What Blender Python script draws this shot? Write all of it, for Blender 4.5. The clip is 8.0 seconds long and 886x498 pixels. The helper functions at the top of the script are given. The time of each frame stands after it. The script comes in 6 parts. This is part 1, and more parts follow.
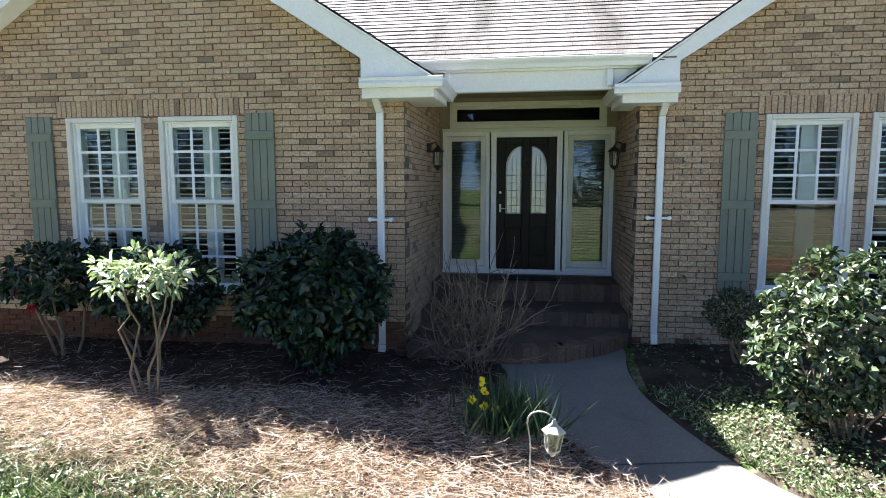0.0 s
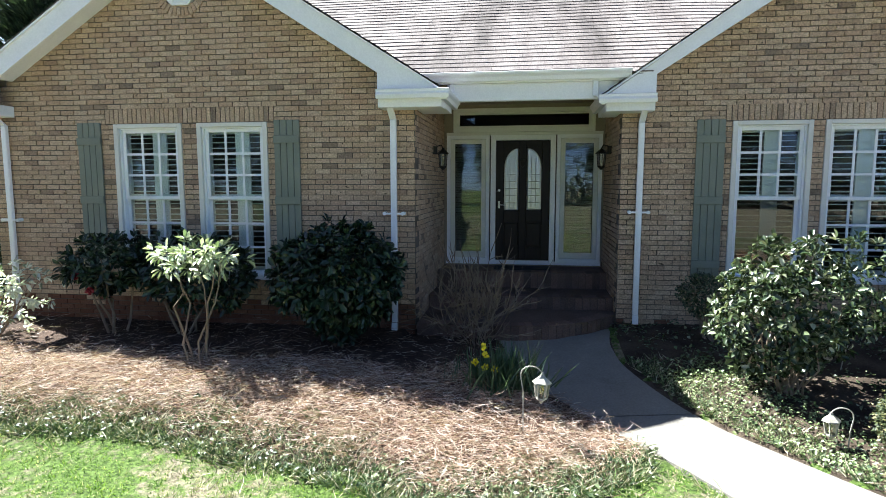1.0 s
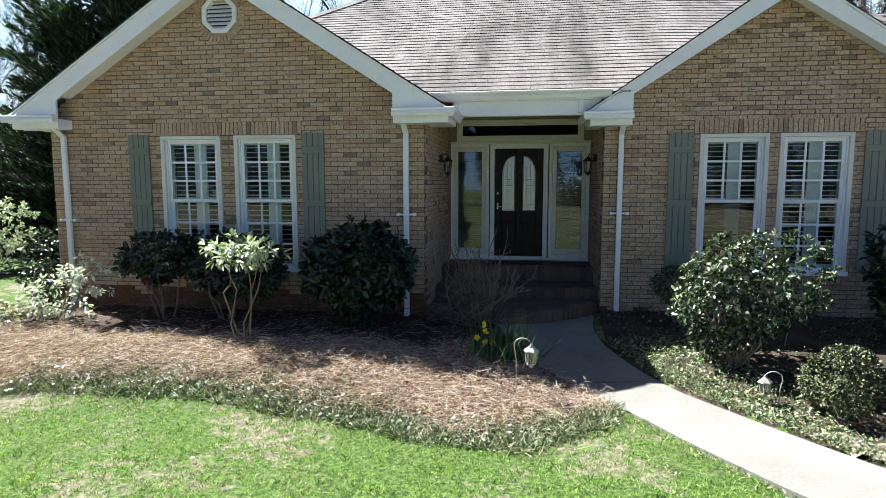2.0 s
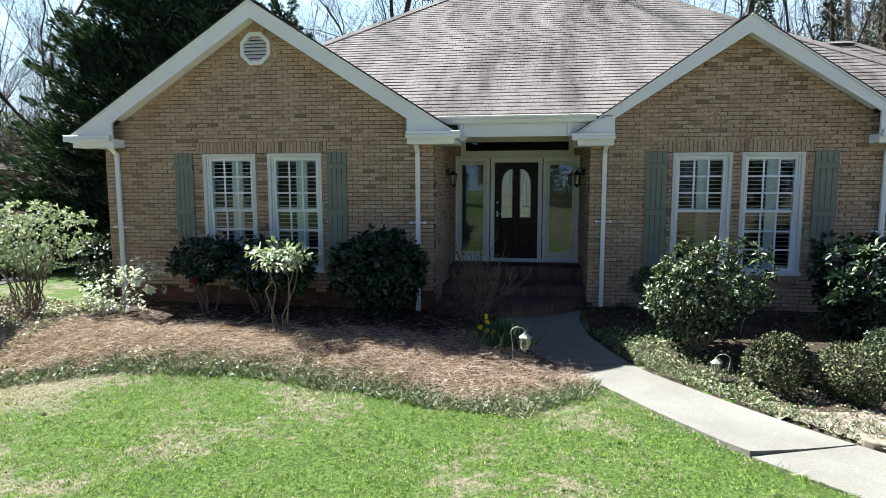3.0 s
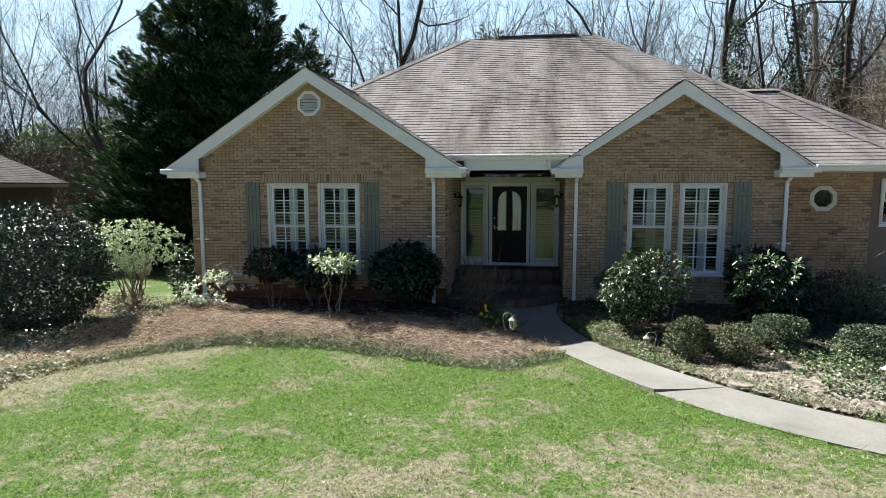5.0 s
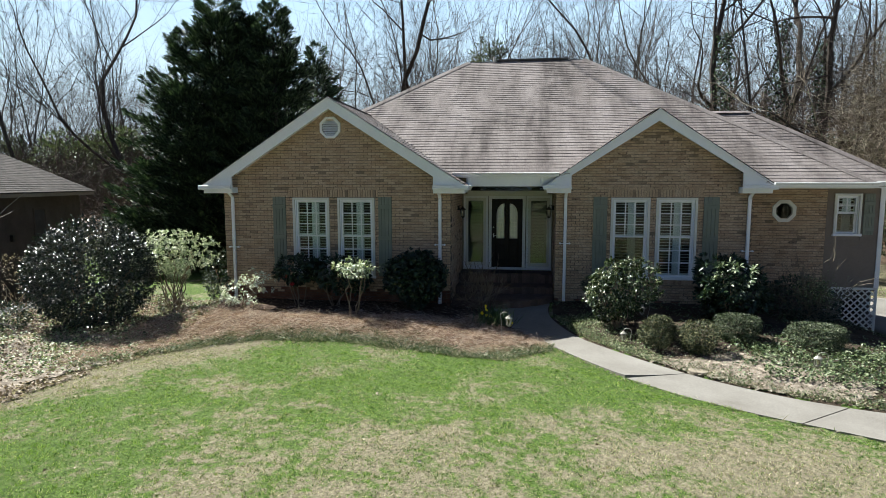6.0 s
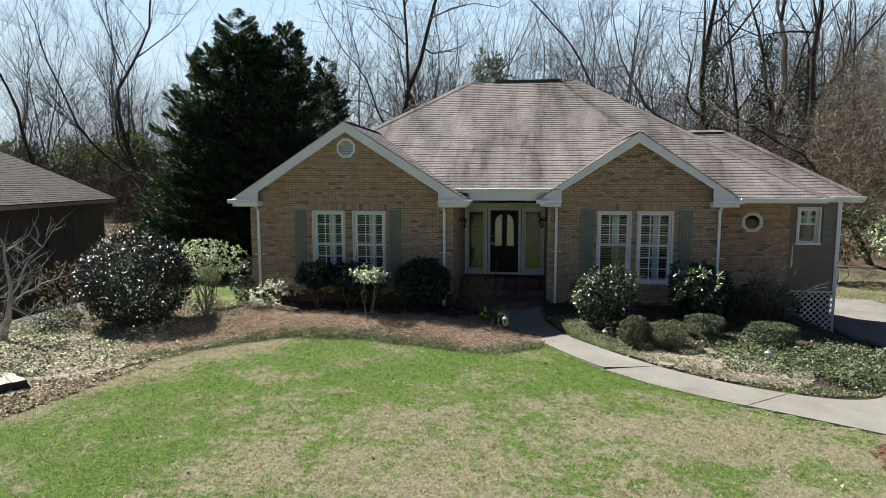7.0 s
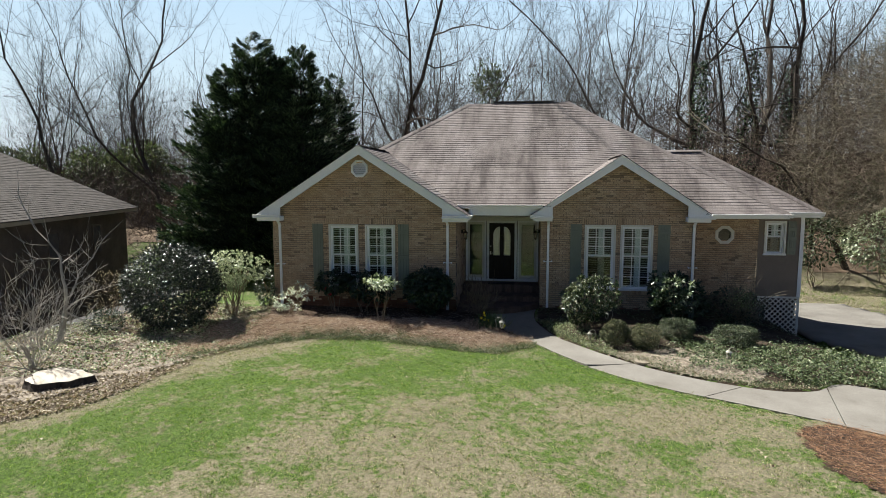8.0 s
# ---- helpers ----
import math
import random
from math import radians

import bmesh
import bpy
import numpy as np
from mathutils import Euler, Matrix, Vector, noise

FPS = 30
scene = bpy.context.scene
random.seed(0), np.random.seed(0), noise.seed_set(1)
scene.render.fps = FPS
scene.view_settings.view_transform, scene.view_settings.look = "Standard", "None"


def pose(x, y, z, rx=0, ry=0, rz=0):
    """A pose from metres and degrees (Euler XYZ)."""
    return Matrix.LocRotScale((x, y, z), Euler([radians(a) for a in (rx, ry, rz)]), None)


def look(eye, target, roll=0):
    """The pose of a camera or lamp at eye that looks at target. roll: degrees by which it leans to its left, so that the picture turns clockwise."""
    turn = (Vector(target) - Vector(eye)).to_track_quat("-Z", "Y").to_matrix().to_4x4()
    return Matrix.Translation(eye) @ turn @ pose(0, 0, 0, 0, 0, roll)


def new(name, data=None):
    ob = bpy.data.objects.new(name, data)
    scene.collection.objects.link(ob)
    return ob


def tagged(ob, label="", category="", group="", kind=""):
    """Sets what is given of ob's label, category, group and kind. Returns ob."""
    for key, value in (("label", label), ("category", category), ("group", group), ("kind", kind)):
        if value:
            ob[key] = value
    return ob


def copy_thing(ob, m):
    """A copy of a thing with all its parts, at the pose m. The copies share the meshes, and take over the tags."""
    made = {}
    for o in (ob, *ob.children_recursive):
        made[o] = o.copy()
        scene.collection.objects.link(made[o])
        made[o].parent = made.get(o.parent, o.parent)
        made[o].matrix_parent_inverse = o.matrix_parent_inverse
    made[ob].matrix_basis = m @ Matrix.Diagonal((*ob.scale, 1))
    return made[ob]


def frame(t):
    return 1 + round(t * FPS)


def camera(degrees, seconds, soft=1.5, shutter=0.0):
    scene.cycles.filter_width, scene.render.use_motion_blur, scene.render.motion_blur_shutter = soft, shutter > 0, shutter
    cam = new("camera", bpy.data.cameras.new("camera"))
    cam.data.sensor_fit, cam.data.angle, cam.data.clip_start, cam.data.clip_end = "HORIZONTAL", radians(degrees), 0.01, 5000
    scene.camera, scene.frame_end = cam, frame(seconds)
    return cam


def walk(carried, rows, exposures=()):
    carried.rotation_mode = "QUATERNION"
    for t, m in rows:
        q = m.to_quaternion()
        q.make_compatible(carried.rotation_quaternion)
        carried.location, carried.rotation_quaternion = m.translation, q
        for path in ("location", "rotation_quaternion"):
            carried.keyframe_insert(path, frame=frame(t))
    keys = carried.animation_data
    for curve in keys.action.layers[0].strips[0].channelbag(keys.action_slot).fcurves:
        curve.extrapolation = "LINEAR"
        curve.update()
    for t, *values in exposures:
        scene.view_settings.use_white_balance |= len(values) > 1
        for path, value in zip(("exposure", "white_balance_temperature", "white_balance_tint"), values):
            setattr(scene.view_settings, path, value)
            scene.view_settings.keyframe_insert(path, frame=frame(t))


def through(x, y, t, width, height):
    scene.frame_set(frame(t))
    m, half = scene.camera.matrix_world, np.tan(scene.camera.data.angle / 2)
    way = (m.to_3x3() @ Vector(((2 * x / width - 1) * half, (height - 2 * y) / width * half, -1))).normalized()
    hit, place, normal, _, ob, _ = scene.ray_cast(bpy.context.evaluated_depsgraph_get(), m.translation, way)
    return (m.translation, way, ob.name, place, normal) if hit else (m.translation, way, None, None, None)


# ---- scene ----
cam = camera(74.0, 8.0, soft=0.6)
# seconds, place of the eye, pitch, roll, yaw
ROWS = [
    (0, 0.065, -6.497, 1.921, -6.26, 0.01, 8.47),
    (0.5, 0.085, -6.928, 1.913, -6.26, 0.02, 8.45),
    (1, 0.123, -7.411, 1.899, -6.26, 0.02, 8.43),
    (1.5, 0.167, -7.966, 1.909, -6.26, 0.02, 8.42),
    (3, 0.274, -9.879, 2.175, -6.27, 0.03, 8.37),
    (3.5, 0.319, -10.604, 2.274, -6.27, 0.04, 8.35),
    (4, 0.384, -11.363, 2.384, -6.27, 0.04, 8.34),
    (4.5, 0.441, -12.143, 2.522, -6.27, 0.04, 8.32),
    (6, 0.614, -14.730, 3.053, -6.27, 0.05, 8.28),
    (6.5, 0.677, -15.609, 3.256, -6.27, 0.06, 8.26),
    (7, 0.747, -16.491, 3.464, -6.27, 0.06, 8.24),
    (7.5, 0.817, -17.407, 3.701, -6.27, 0.06, 8.23),
    (8, 0.896, -18.356, 4.001, -6.28, 0.07, 8.21),
]
walk(cam, [(t, pose(x, y, z, 90 + pitch, roll, yaw)) for t, x, y, z, pitch, roll, yaw in ROWS],
     exposures=[(0, 2.86, 5900, 6), (1.5, 2.38, 5900, 5), (3, 2.02, 5950, 4), (4.5, 1.74, 6050, 4), (6, 1.48, 6150, 5), (8, 1.25, 6450, 7)])

# ---- daylight: a clear spring sky, the sun behind the house and to its west side ----
SUN_AZ, SUN_EL = math.atan2(-0.79, 0.42), math.atan(1 / 0.895)
world = bpy.data.worlds.new("sky")
scene.world = world
world.use_nodes = True
wn = world.node_tree.nodes
sky = wn.new("ShaderNodeTexSky")
sky.sky_type = "NISHITA"
sky.sun_disc = False
sky.sun_elevation, sky.sun_rotation = SUN_EL, SUN_AZ
sky.air_density, sky.dust_density, sky.ozone_density = 0.28, 0.35, 1.0
wn["Background"].inputs["Strength"].default_value = 0.062
world.node_tree.links.new(sky.outputs["Color"], wn["Background"].inputs["Color"])

sun = new("sun", bpy.data.lights.new("sun", "SUN"))
sun.data.energy, sun.data.angle, sun.data.color = 5.0, radians(0.53), (1.0, 0.95, 0.87)
sun.matrix_world = look((-30, 10, 30), (-30 + 0.79, 10 - 0.42, 29))

# ---- materials ----
def nd(tree, kind, **values):
    n = tree.nodes.new(kind)
    for key, value in values.items():
        n.inputs[key.replace("_", " ")].default_value = value
    return n


def rgb(c):
    return (*c, 1.0)


def ramp(tree, fac, stops):
    r = tree.nodes.new("ShaderNodeValToRGB")
    els = r.color_ramp.elements
    while len(els) < len(stops):
        els.new(0.5)
    for e, (p, c) in zip(els, stops):
        e.position, e.color = p, rgb(c)
    tree.links.new(fac, r.inputs["Fac"])
    return r.outputs["Color"]


def noise_of(tree, scale, detail=4.0, rough=0.6, stretch=None):
    geo = tree.nodes.new("ShaderNodeNewGeometry")
    out = geo.outputs["Position"]
    if stretch:
        mp = tree.nodes.new("ShaderNodeMapping")
        mp.inputs["Scale"].default_value = stretch
        tree.links.new(out, mp.inputs["Vector"])
        out = mp.outputs["Vector"]
    n = nd(tree, "ShaderNodeTexNoise", Scale=scale, Detail=detail, Roughness=rough)
    tree.links.new(out, n.inputs["Vector"])
    return n.outputs["Fac"]


def each(tree):
    """A number for each loose piece: each object's and each island's own random number, added."""
    a, b = tree.nodes.new("ShaderNodeObjectInfo"), tree.nodes.new("ShaderNodeNewGeometry")
    s, f = tree.nodes.new("ShaderNodeMath"), tree.nodes.new("ShaderNodeMath")
    f.operation = "FRACT"
    tree.links.new(a.outputs["Random"], s.inputs[0])
    tree.links.new(b.outputs["Random Per Island"], s.inputs[1])
    tree.links.new(s.outputs[0], f.inputs[0])
    return f.outputs[0]


def mix(tree, fac, a, b, mode="MIX"):
    m = tree.nodes.new("ShaderNodeMix")
    m.data_type, m.blend_type = "RGBA", mode
    for sock, val in ((m.inputs["Factor"], fac), (m.inputs["A"], a), (m.inputs["B"], b)):
        if isinstance(val, (int, float)):
            sock.default_value = val
        elif isinstance(val, tuple):
            sock.default_value = rgb(val)
        else:
            tree.links.new(val, sock)
    return m.outputs["Result"]


def start(name, rough=0.7, metal=0.0, spec=0.5):
    m = bpy.data.materials.new(name)
    m.use_nodes = True
    t = m.node_tree
    p = t.nodes["Principled BSDF"]
    p.inputs["Roughness"].default_value, p.inputs["Metallic"].default_value = rough, metal
    p.inputs["Specular IOR Level"].default_value = spec
    return m, t, p


def bump(tree, p, height, dist, strength=1.0):
    b = nd(tree, "ShaderNodeBump", Strength=strength, Distance=dist)
    tree.links.new(height, b.inputs["Height"])
    tree.links.new(b.outputs["Normal"], p.inputs["Normal"])


def surface(name, stops, scale, fine=0.0, rough=0.7, metal=0.0, spec=0.5, per=None, per_amount=0.6, bump_at=0.0, bump_scale=80.0, stretch=None, pits=None):
    """Colours along a coarse noise, speckled by a fine one, and shifted piece by piece along the stops in per."""
    m, t, p = start(name, rough, metal, spec)
    col = ramp(t, noise_of(t, scale, 5, 0.65, stretch), stops)
    if per:
        col = mix(t, per_amount, col, ramp(t, each(t), per))
    if fine:
        grain = ramp(t, noise_of(t, scale * 14 + 30, 3, 0.7, stretch), [(0.3, (1 - fine,) * 3), (0.7, (1 + fine * 0.4,) * 3)])
        col = mix(t, 1.0, col, grain, "MULTIPLY")
    if pits:
        col = mix(t, 1.0, col, ramp(t, noise_of(t, pits[0], 3, 0.55, (0.7, 0.7, 1.3)), [(pits[1], (1, 1, 1)), (pits[1] + 0.03, (pits[2],) * 3)]), "MULTIPLY")
    t.links.new(col, p.inputs["Base Color"])
    if bump_at:
        bump(t, p, noise_of(t, bump_scale, 4, 0.7, stretch), bump_at)
    return m


def span(tree, sock, lo, hi, gain=1.0):
    """0 to gain, smoothly, as sock goes from lo to hi."""
    m = nd(tree, "ShaderNodeMapRange")
    m.interpolation_type = "SMOOTHSTEP"
    for key, value in (("From Min", lo), ("From Max", hi), ("To Min", 0.0), ("To Max", gain)):
        m.inputs[key].default_value = value
    tree.links.new(sock, m.inputs["Value"])
    return m.outputs["Result"]


def calc(tree, how, a, b):
    m = tree.nodes.new("ShaderNodeMath")
    m.operation = how
    for sock, val in zip(m.inputs, (a, b)):
        if isinstance(val, (int, float)):
            sock.default_value = val
        else:
            tree.links.new(val, sock)
    return m.outputs[0]


def patches(tree, lo, hi, mixed=0.0):
    """Where the lawn is dormant: blotches at three sizes, more of them to the street, along the west bed and beyond the drive."""
    geo, sep = tree.nodes.new("ShaderNodeNewGeometry"), tree.nodes.new("ShaderNodeSeparateXYZ")
    tree.links.new(geo.outputs["Position"], sep.inputs[0])
    x, y = sep.outputs["X"], sep.outputs["Y"]
    total = calc(tree, "MULTIPLY", noise_of(tree, 1.1, 5, 0.7), 1.15)
    for sock, gain in ((noise_of(tree, 7.5, 4, 0.75), 0.95), (noise_of(tree, 0.33, 2, 0.5), 0.45)):
        total = calc(tree, "ADD", total, calc(tree, "MULTIPLY", sock, gain))
    total = calc(tree, "SUBTRACT", total, 0.915)
    street = calc(tree, "MULTIPLY", span(tree, y, -5.6, -7.9, 0.16), span(tree, x, -4.8, -2.2))
    band = span(tree, calc(tree, "SUBTRACT", x, calc(tree, "MULTIPLY", y, 0.5)), -2.4, -4.1, 0.32)
    band = calc(tree, "MULTIPLY", band, span(tree, y, -2.0, -3.6))
    for sock in (street, band, span(tree, x, 9.0, 16.0, 0.25)):
        total = calc(tree, "ADD", total, sock)
    if mixed:
        total = calc(tree, "ADD", total, calc(tree, "MULTIPLY", calc(tree, "SUBTRACT", each(tree), 0.5), mixed))
    return ramp(tree, total, [(lo, (0, 0, 0)), (hi, (1, 1, 1))])


def leafy(name, per, rough=0.45, through=0.35, spec=0.5, patch=None, lush=False):
    """Leaves: a colour for each leaf, some light coming through."""
    m, t, p = start(name, rough, 0.0, spec)
    col = ramp(t, each(t), per)
    if patch:
        col = mix(t, patches(t, *patch[:2], 0.34), col, ramp(t, each(t), patch[2]))
    if lush:
        col = mix(t, 1.0, col, ramp(t, noise_of(t, 11.0, 5, 0.8), [(0.37, (0.17, 0.23, 0.17)), (0.47, (0.85, 0.88, 0.82)), (0.58, (1.22, 1.18, 1.1))]), "MULTIPLY")
    t.links.new(col, p.inputs["Base Color"])
    tr = t.nodes.new("ShaderNodeBsdfTranslucent")
    t.links.new(mix(t, 1.0, col, (1.25, 1.3, 0.75), "MULTIPLY"), tr.inputs["Color"])
    mx = t.nodes.new("ShaderNodeMixShader")
    mx.inputs["Fac"].default_value = through
    t.links.new(p.outputs[0], mx.inputs[1])
    t.links.new(tr.outputs[0], mx.inputs[2])
    t.links.new(mx.outputs[0], t.nodes["Material Output"].inputs["Surface"])
    return m


def glazing(name, gloss=0.08, tint=(0.9, 0.94, 0.93), rough=0.0):
    m, t, p = start(name)
    t.nodes.remove(p)
    clear, shine = t.nodes.new("ShaderNodeBsdfTransparent"), t.nodes.new("ShaderNodeBsdfGlossy")
    clear.inputs["Color"].default_value = rgb(tint)
    shine.inputs["Roughness"].default_value = rough
    fr, add = nd(t, "ShaderNodeFresnel", IOR=1.45), t.nodes.new("ShaderNodeMath")
    add.use_clamp = True
    add.inputs[1].default_value = gloss
    t.links.new(fr.outputs[0], add.inputs[0])
    geo = t.nodes.new("ShaderNodeNewGeometry")
    n = nd(t, "ShaderNodeTexNoise", Scale=2.2, Detail=1.0)
    b = nd(t, "ShaderNodeBump", Strength=0.1, Distance=0.01)
    t.links.new(geo.outputs["Position"], n.inputs["Vector"])
    t.links.new(n.outputs["Fac"], b.inputs["Height"])
    t.links.new(b.outputs["Normal"], shine.inputs["Normal"])
    mx = t.nodes.new("ShaderNodeMixShader")
    t.links.new(add.outputs[0], mx.inputs["Fac"])
    t.links.new(clear.outputs[0], mx.inputs[1])
    t.links.new(shine.outputs[0], mx.inputs[2])
    t.links.new(mx.outputs[0], t.nodes["Material Output"].inputs["Surface"])
    return m


M = {}
BUFF = [(0.0, (0.46, 0.320, 0.210)), (0.22, (0.53, 0.385, 0.258)), (0.5, (0.61, 0.46, 0.318)), (0.72, (0.52, 0.357, 0.235)), (0.9, (0.47, 0.314, 0.203)), (0.95, (0.32, 0.212, 0.146)), (0.985, (0.17, 0.122, 0.094)), (1.0, (0.11, 0.085, 0.066))]
M["brick"] = surface("buff_brick", [(0.35, (0.52, 0.378, 0.258)), (0.65, (0.64, 0.498, 0.355))], 1.1, 0.5, 0.9, spec=0.2, per=BUFF, per_amount=0.7, bump_at=0.008, bump_scale=45, pits=(17.0, 0.665, 0.28))
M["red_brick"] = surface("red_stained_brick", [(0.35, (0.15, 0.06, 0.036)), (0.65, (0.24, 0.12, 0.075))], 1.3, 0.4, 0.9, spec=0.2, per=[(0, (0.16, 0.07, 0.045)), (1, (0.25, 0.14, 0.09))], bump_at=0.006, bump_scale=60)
M["mortar"] = surface("mortar", [(0.35, (0.11, 0.09, 0.072)), (0.65, (0.20, 0.168, 0.138))], 2.6, 0.3, 0.95, spec=0.1, bump_at=0.004)
M["step_brick"] = surface("worn_step_brick", [(0.35, (0.11, 0.078, 0.064)), (0.65, (0.22, 0.158, 0.13))], 2.2, 0.4, 0.85, spec=0.2, per=[(0, (0.08, 0.06, 0.05)), (1, (0.22, 0.135, 0.105))], bump_at=0.004)
M["white"] = surface("white_trim_paint", [(0.3, (0.82, 0.825, 0.83)), (0.7, (0.89, 0.89, 0.89))], 1.5, 0.08, 0.45, bump_at=0.001)
M["cream"] = surface("cream_window_paint", [(0.3, (0.66, 0.64, 0.57)), (0.7, (0.76, 0.75, 0.69))], 1.5, 0.08, 0.45)
M["taupe"] = surface("taupe_porch_paint", [(0.3, (0.26, 0.22, 0.16)), (0.7, (0.33, 0.28, 0.21))], 1.4, 0.15, 0.7)
M["sage"] = surface("sage_shutter_paint", [(0.3, (0.165, 0.182, 0.142)), (0.7, (0.215, 0.232, 0.182))], 1.8, 0.12, 0.6, bump_at=0.001)
M["slat"] = surface("white_slat", [(0.3, (0.80, 0.80, 0.78)), (0.7, (0.87, 0.87, 0.85))], 2.0, 0.05, 0.5)
SHING = [(0.0, (0.15, 0.13, 0.122)), (0.5, (0.235, 0.208, 0.195)), (1.0, (0.32, 0.292, 0.275))]
M["shingle"] = surface("weathered_shingle", [(0.33, (0.07, 0.06, 0.058)), (0.46, (0.17, 0.147, 0.142)), (0.62, (0.25, 0.222, 0.216)), (0.75, (0.29, 0.263, 0.256))], 0.75, 0.4, 0.92, spec=0.25, per=SHING, per_amount=0.2, bump_at=0.004, bump_scale=220, stretch=(1.7, 0.32, 0.32))
M["dark_shingle"] = surface("dark_brown_shingle", [(0.3, (0.05, 0.043, 0.04)), (0.7, (0.095, 0.083, 0.078))], 0.75, 0.35, 0.92, spec=0.25, per=[(0, (0.045, 0.039, 0.036)), (1, (0.10, 0.088, 0.082))], bump_at=0.004, bump_scale=220)
M["roof_deck"] = surface("roof_underlay", [(0.3, (0.05, 0.045, 0.042)), (0.7, (0.09, 0.08, 0.075))], 2.0, 0.2, 0.95)
M["door_wood"] = surface("dark_stained_wood", [(0.3, (0.009, 0.006, 0.005)), (0.7, (0.018, 0.010, 0.008))], 6.0, 0.3, 0.5, spec=0.25, stretch=(6, 6, 0.5))
M["iron"] = surface("dark_bronze", [(0.3, (0.02, 0.018, 0.016)), (0.7, (0.05, 0.042, 0.034))], 6.0, 0.2, 0.5, metal=0.6)
M["chrome"] = surface("brushed_nickel", [(0.3, (0.45, 0.44, 0.42)), (0.7, (0.6, 0.59, 0.56))], 8.0, 0.1, 0.35, metal=0.9)
M["caming"] = surface("lead_caming", [(0.3, (0.28, 0.27, 0.25)), (0.7, (0.4, 0.39, 0.36))], 8.0, 0.1, 0.4, metal=0.7)
M["glass"] = glazing("window_glass", 0.0)
M["side_glass"] = glazing("coated_glass", 0.03, (0.55, 0.59, 0.57), 0.02)
M["frost"] = glazing("bevelled_glass", 0.3, (0.8, 0.82, 0.8), 0.28)
M["dark_room"] = surface("room_wall", [(0.3, (0.10, 0.09, 0.08)), (0.7, (0.14, 0.125, 0.11))], 1.0, 0.1, 0.9)
M["concrete"] = surface("weathered_concrete", [(0.25, (0.125, 0.113, 0.098)), (0.42, (0.19, 0.178, 0.16)), (0.6, (0.228, 0.216, 0.196)), (0.8, (0.262, 0.25, 0.23))], 0.8, 0.2, 0.9, spec=0.2, bump_at=0.003, bump_scale=90)
M["soil"] = surface("dark_soil", [(0.3, (0.03, 0.022, 0.017)), (0.7, (0.10, 0.078, 0.058))], 2.4, 0.5, 0.95, spec=0.1, bump_at=0.02, bump_scale=18)
# Mat kept dark, so that stretches bare of needles deepen the shade.
M["straw_bed"] = surface("pine_straw_mat", [(0.3, (0.042, 0.028, 0.021)), (0.7, (0.105, 0.072, 0.054))], 3.0, 0.6, 0.95, spec=0.1, bump_at=0.03, bump_scale=26)
STRAW = [(0.0, (0.12, 0.066, 0.047)), (0.35, (0.30, 0.19, 0.14)), (0.65, (0.49, 0.365, 0.29)), (1.0, (0.80, 0.71, 0.63))]
M["straw"] = leafy("pine_needles", STRAW, 0.7, 0.15, 0.3)
M["red_straw"] = leafy("fresh_pine_needles", [(0, (0.17, 0.08, 0.045)), (0.5, (0.33, 0.18, 0.105)), (1, (0.48, 0.31, 0.20))], 0.7, 0.15, 0.3)
GREEN = [(0.0, (0.03, 0.085, 0.015)), (0.4, (0.135, 0.255, 0.036)), (0.75, (0.30, 0.44, 0.09)), (0.9, (0.38, 0.48, 0.14)), (1.0, (0.56, 0.57, 0.33))]
DRY = [(0.0, (0.14, 0.11, 0.08)), (0.25, (0.30, 0.26, 0.19)), (0.36, (0.15, 0.22, 0.055)), (0.62, (0.19, 0.265, 0.075)), (0.74, (0.42, 0.375, 0.285)), (1.0, (0.72, 0.67, 0.55))]
M["grass"] = leafy("lawn_blades", GREEN, 0.55, 0.28, 0.3, lush=True, patch=(0.38, 0.55, DRY))
M["bark"] = surface("grey_bark", [(0.3, (0.035, 0.029, 0.025)), (0.7, (0.095, 0.08, 0.068))], 3.0, 0.4, 0.9, spec=0.15, bump_at=0.02, bump_scale=24, stretch=(3, 3, 0.7))
M["pale_bark"] = surface("pale_twig_bark", [(0.3, (0.15, 0.128, 0.095)), (0.7, (0.29, 0.25, 0.19))], 3.0, 0.3, 0.85, spec=0.2)
M["grey_twig"] = surface("pale_grey_twig_bark", [(0.3, (0.24, 0.22, 0.195)), (0.7, (0.42, 0.395, 0.36))], 3.0, 0.3, 0.85, spec=0.2)
M["twig"] = surface("fine_twig_bark", [(0.3, (0.06, 0.044, 0.037)), (0.7, (0.13, 0.10, 0.085))], 0.3, 0.3, 0.9, spec=0.15)
M["stem"] = surface("shrub_stem", [(0.3, (0.17, 0.125, 0.09)), (0.7, (0.31, 0.24, 0.17))], 6.0, 0.3, 0.85, spec=0.2)
M["cut_wood"] = surface("sawn_wood", [(0.3, (0.42, 0.36, 0.29)), (0.7, (0.62, 0.56, 0.47))], 4.0, 0.3, 0.85, bump_at=0.006)
M["rhodo"] = leafy("dark_glossy_leaves", [(0.0, (0.009, 0.02, 0.011)), (0.6, (0.02, 0.042, 0.02)), (1.0, (0.055, 0.09, 0.038))], 0.30, 0.06, 0.5)
M["holly"] = leafy("black_green_glossy_leaves", [(0.0, (0.005, 0.011, 0.007)), (0.6, (0.012, 0.024, 0.013)), (1.0, (0.04, 0.062, 0.03))], 0.32, 0.03, 0.5)
# Leaf colour raised towards white to carry the sun's highlights.
M["lit_leaf"] = leafy("sunlit_pale_leaves", [(0.0, (0.14, 0.21, 0.10)), (0.5, (0.40, 0.46, 0.30)), (1.0, (0.66, 0.69, 0.57))], 0.3, 0.14, 1.0)
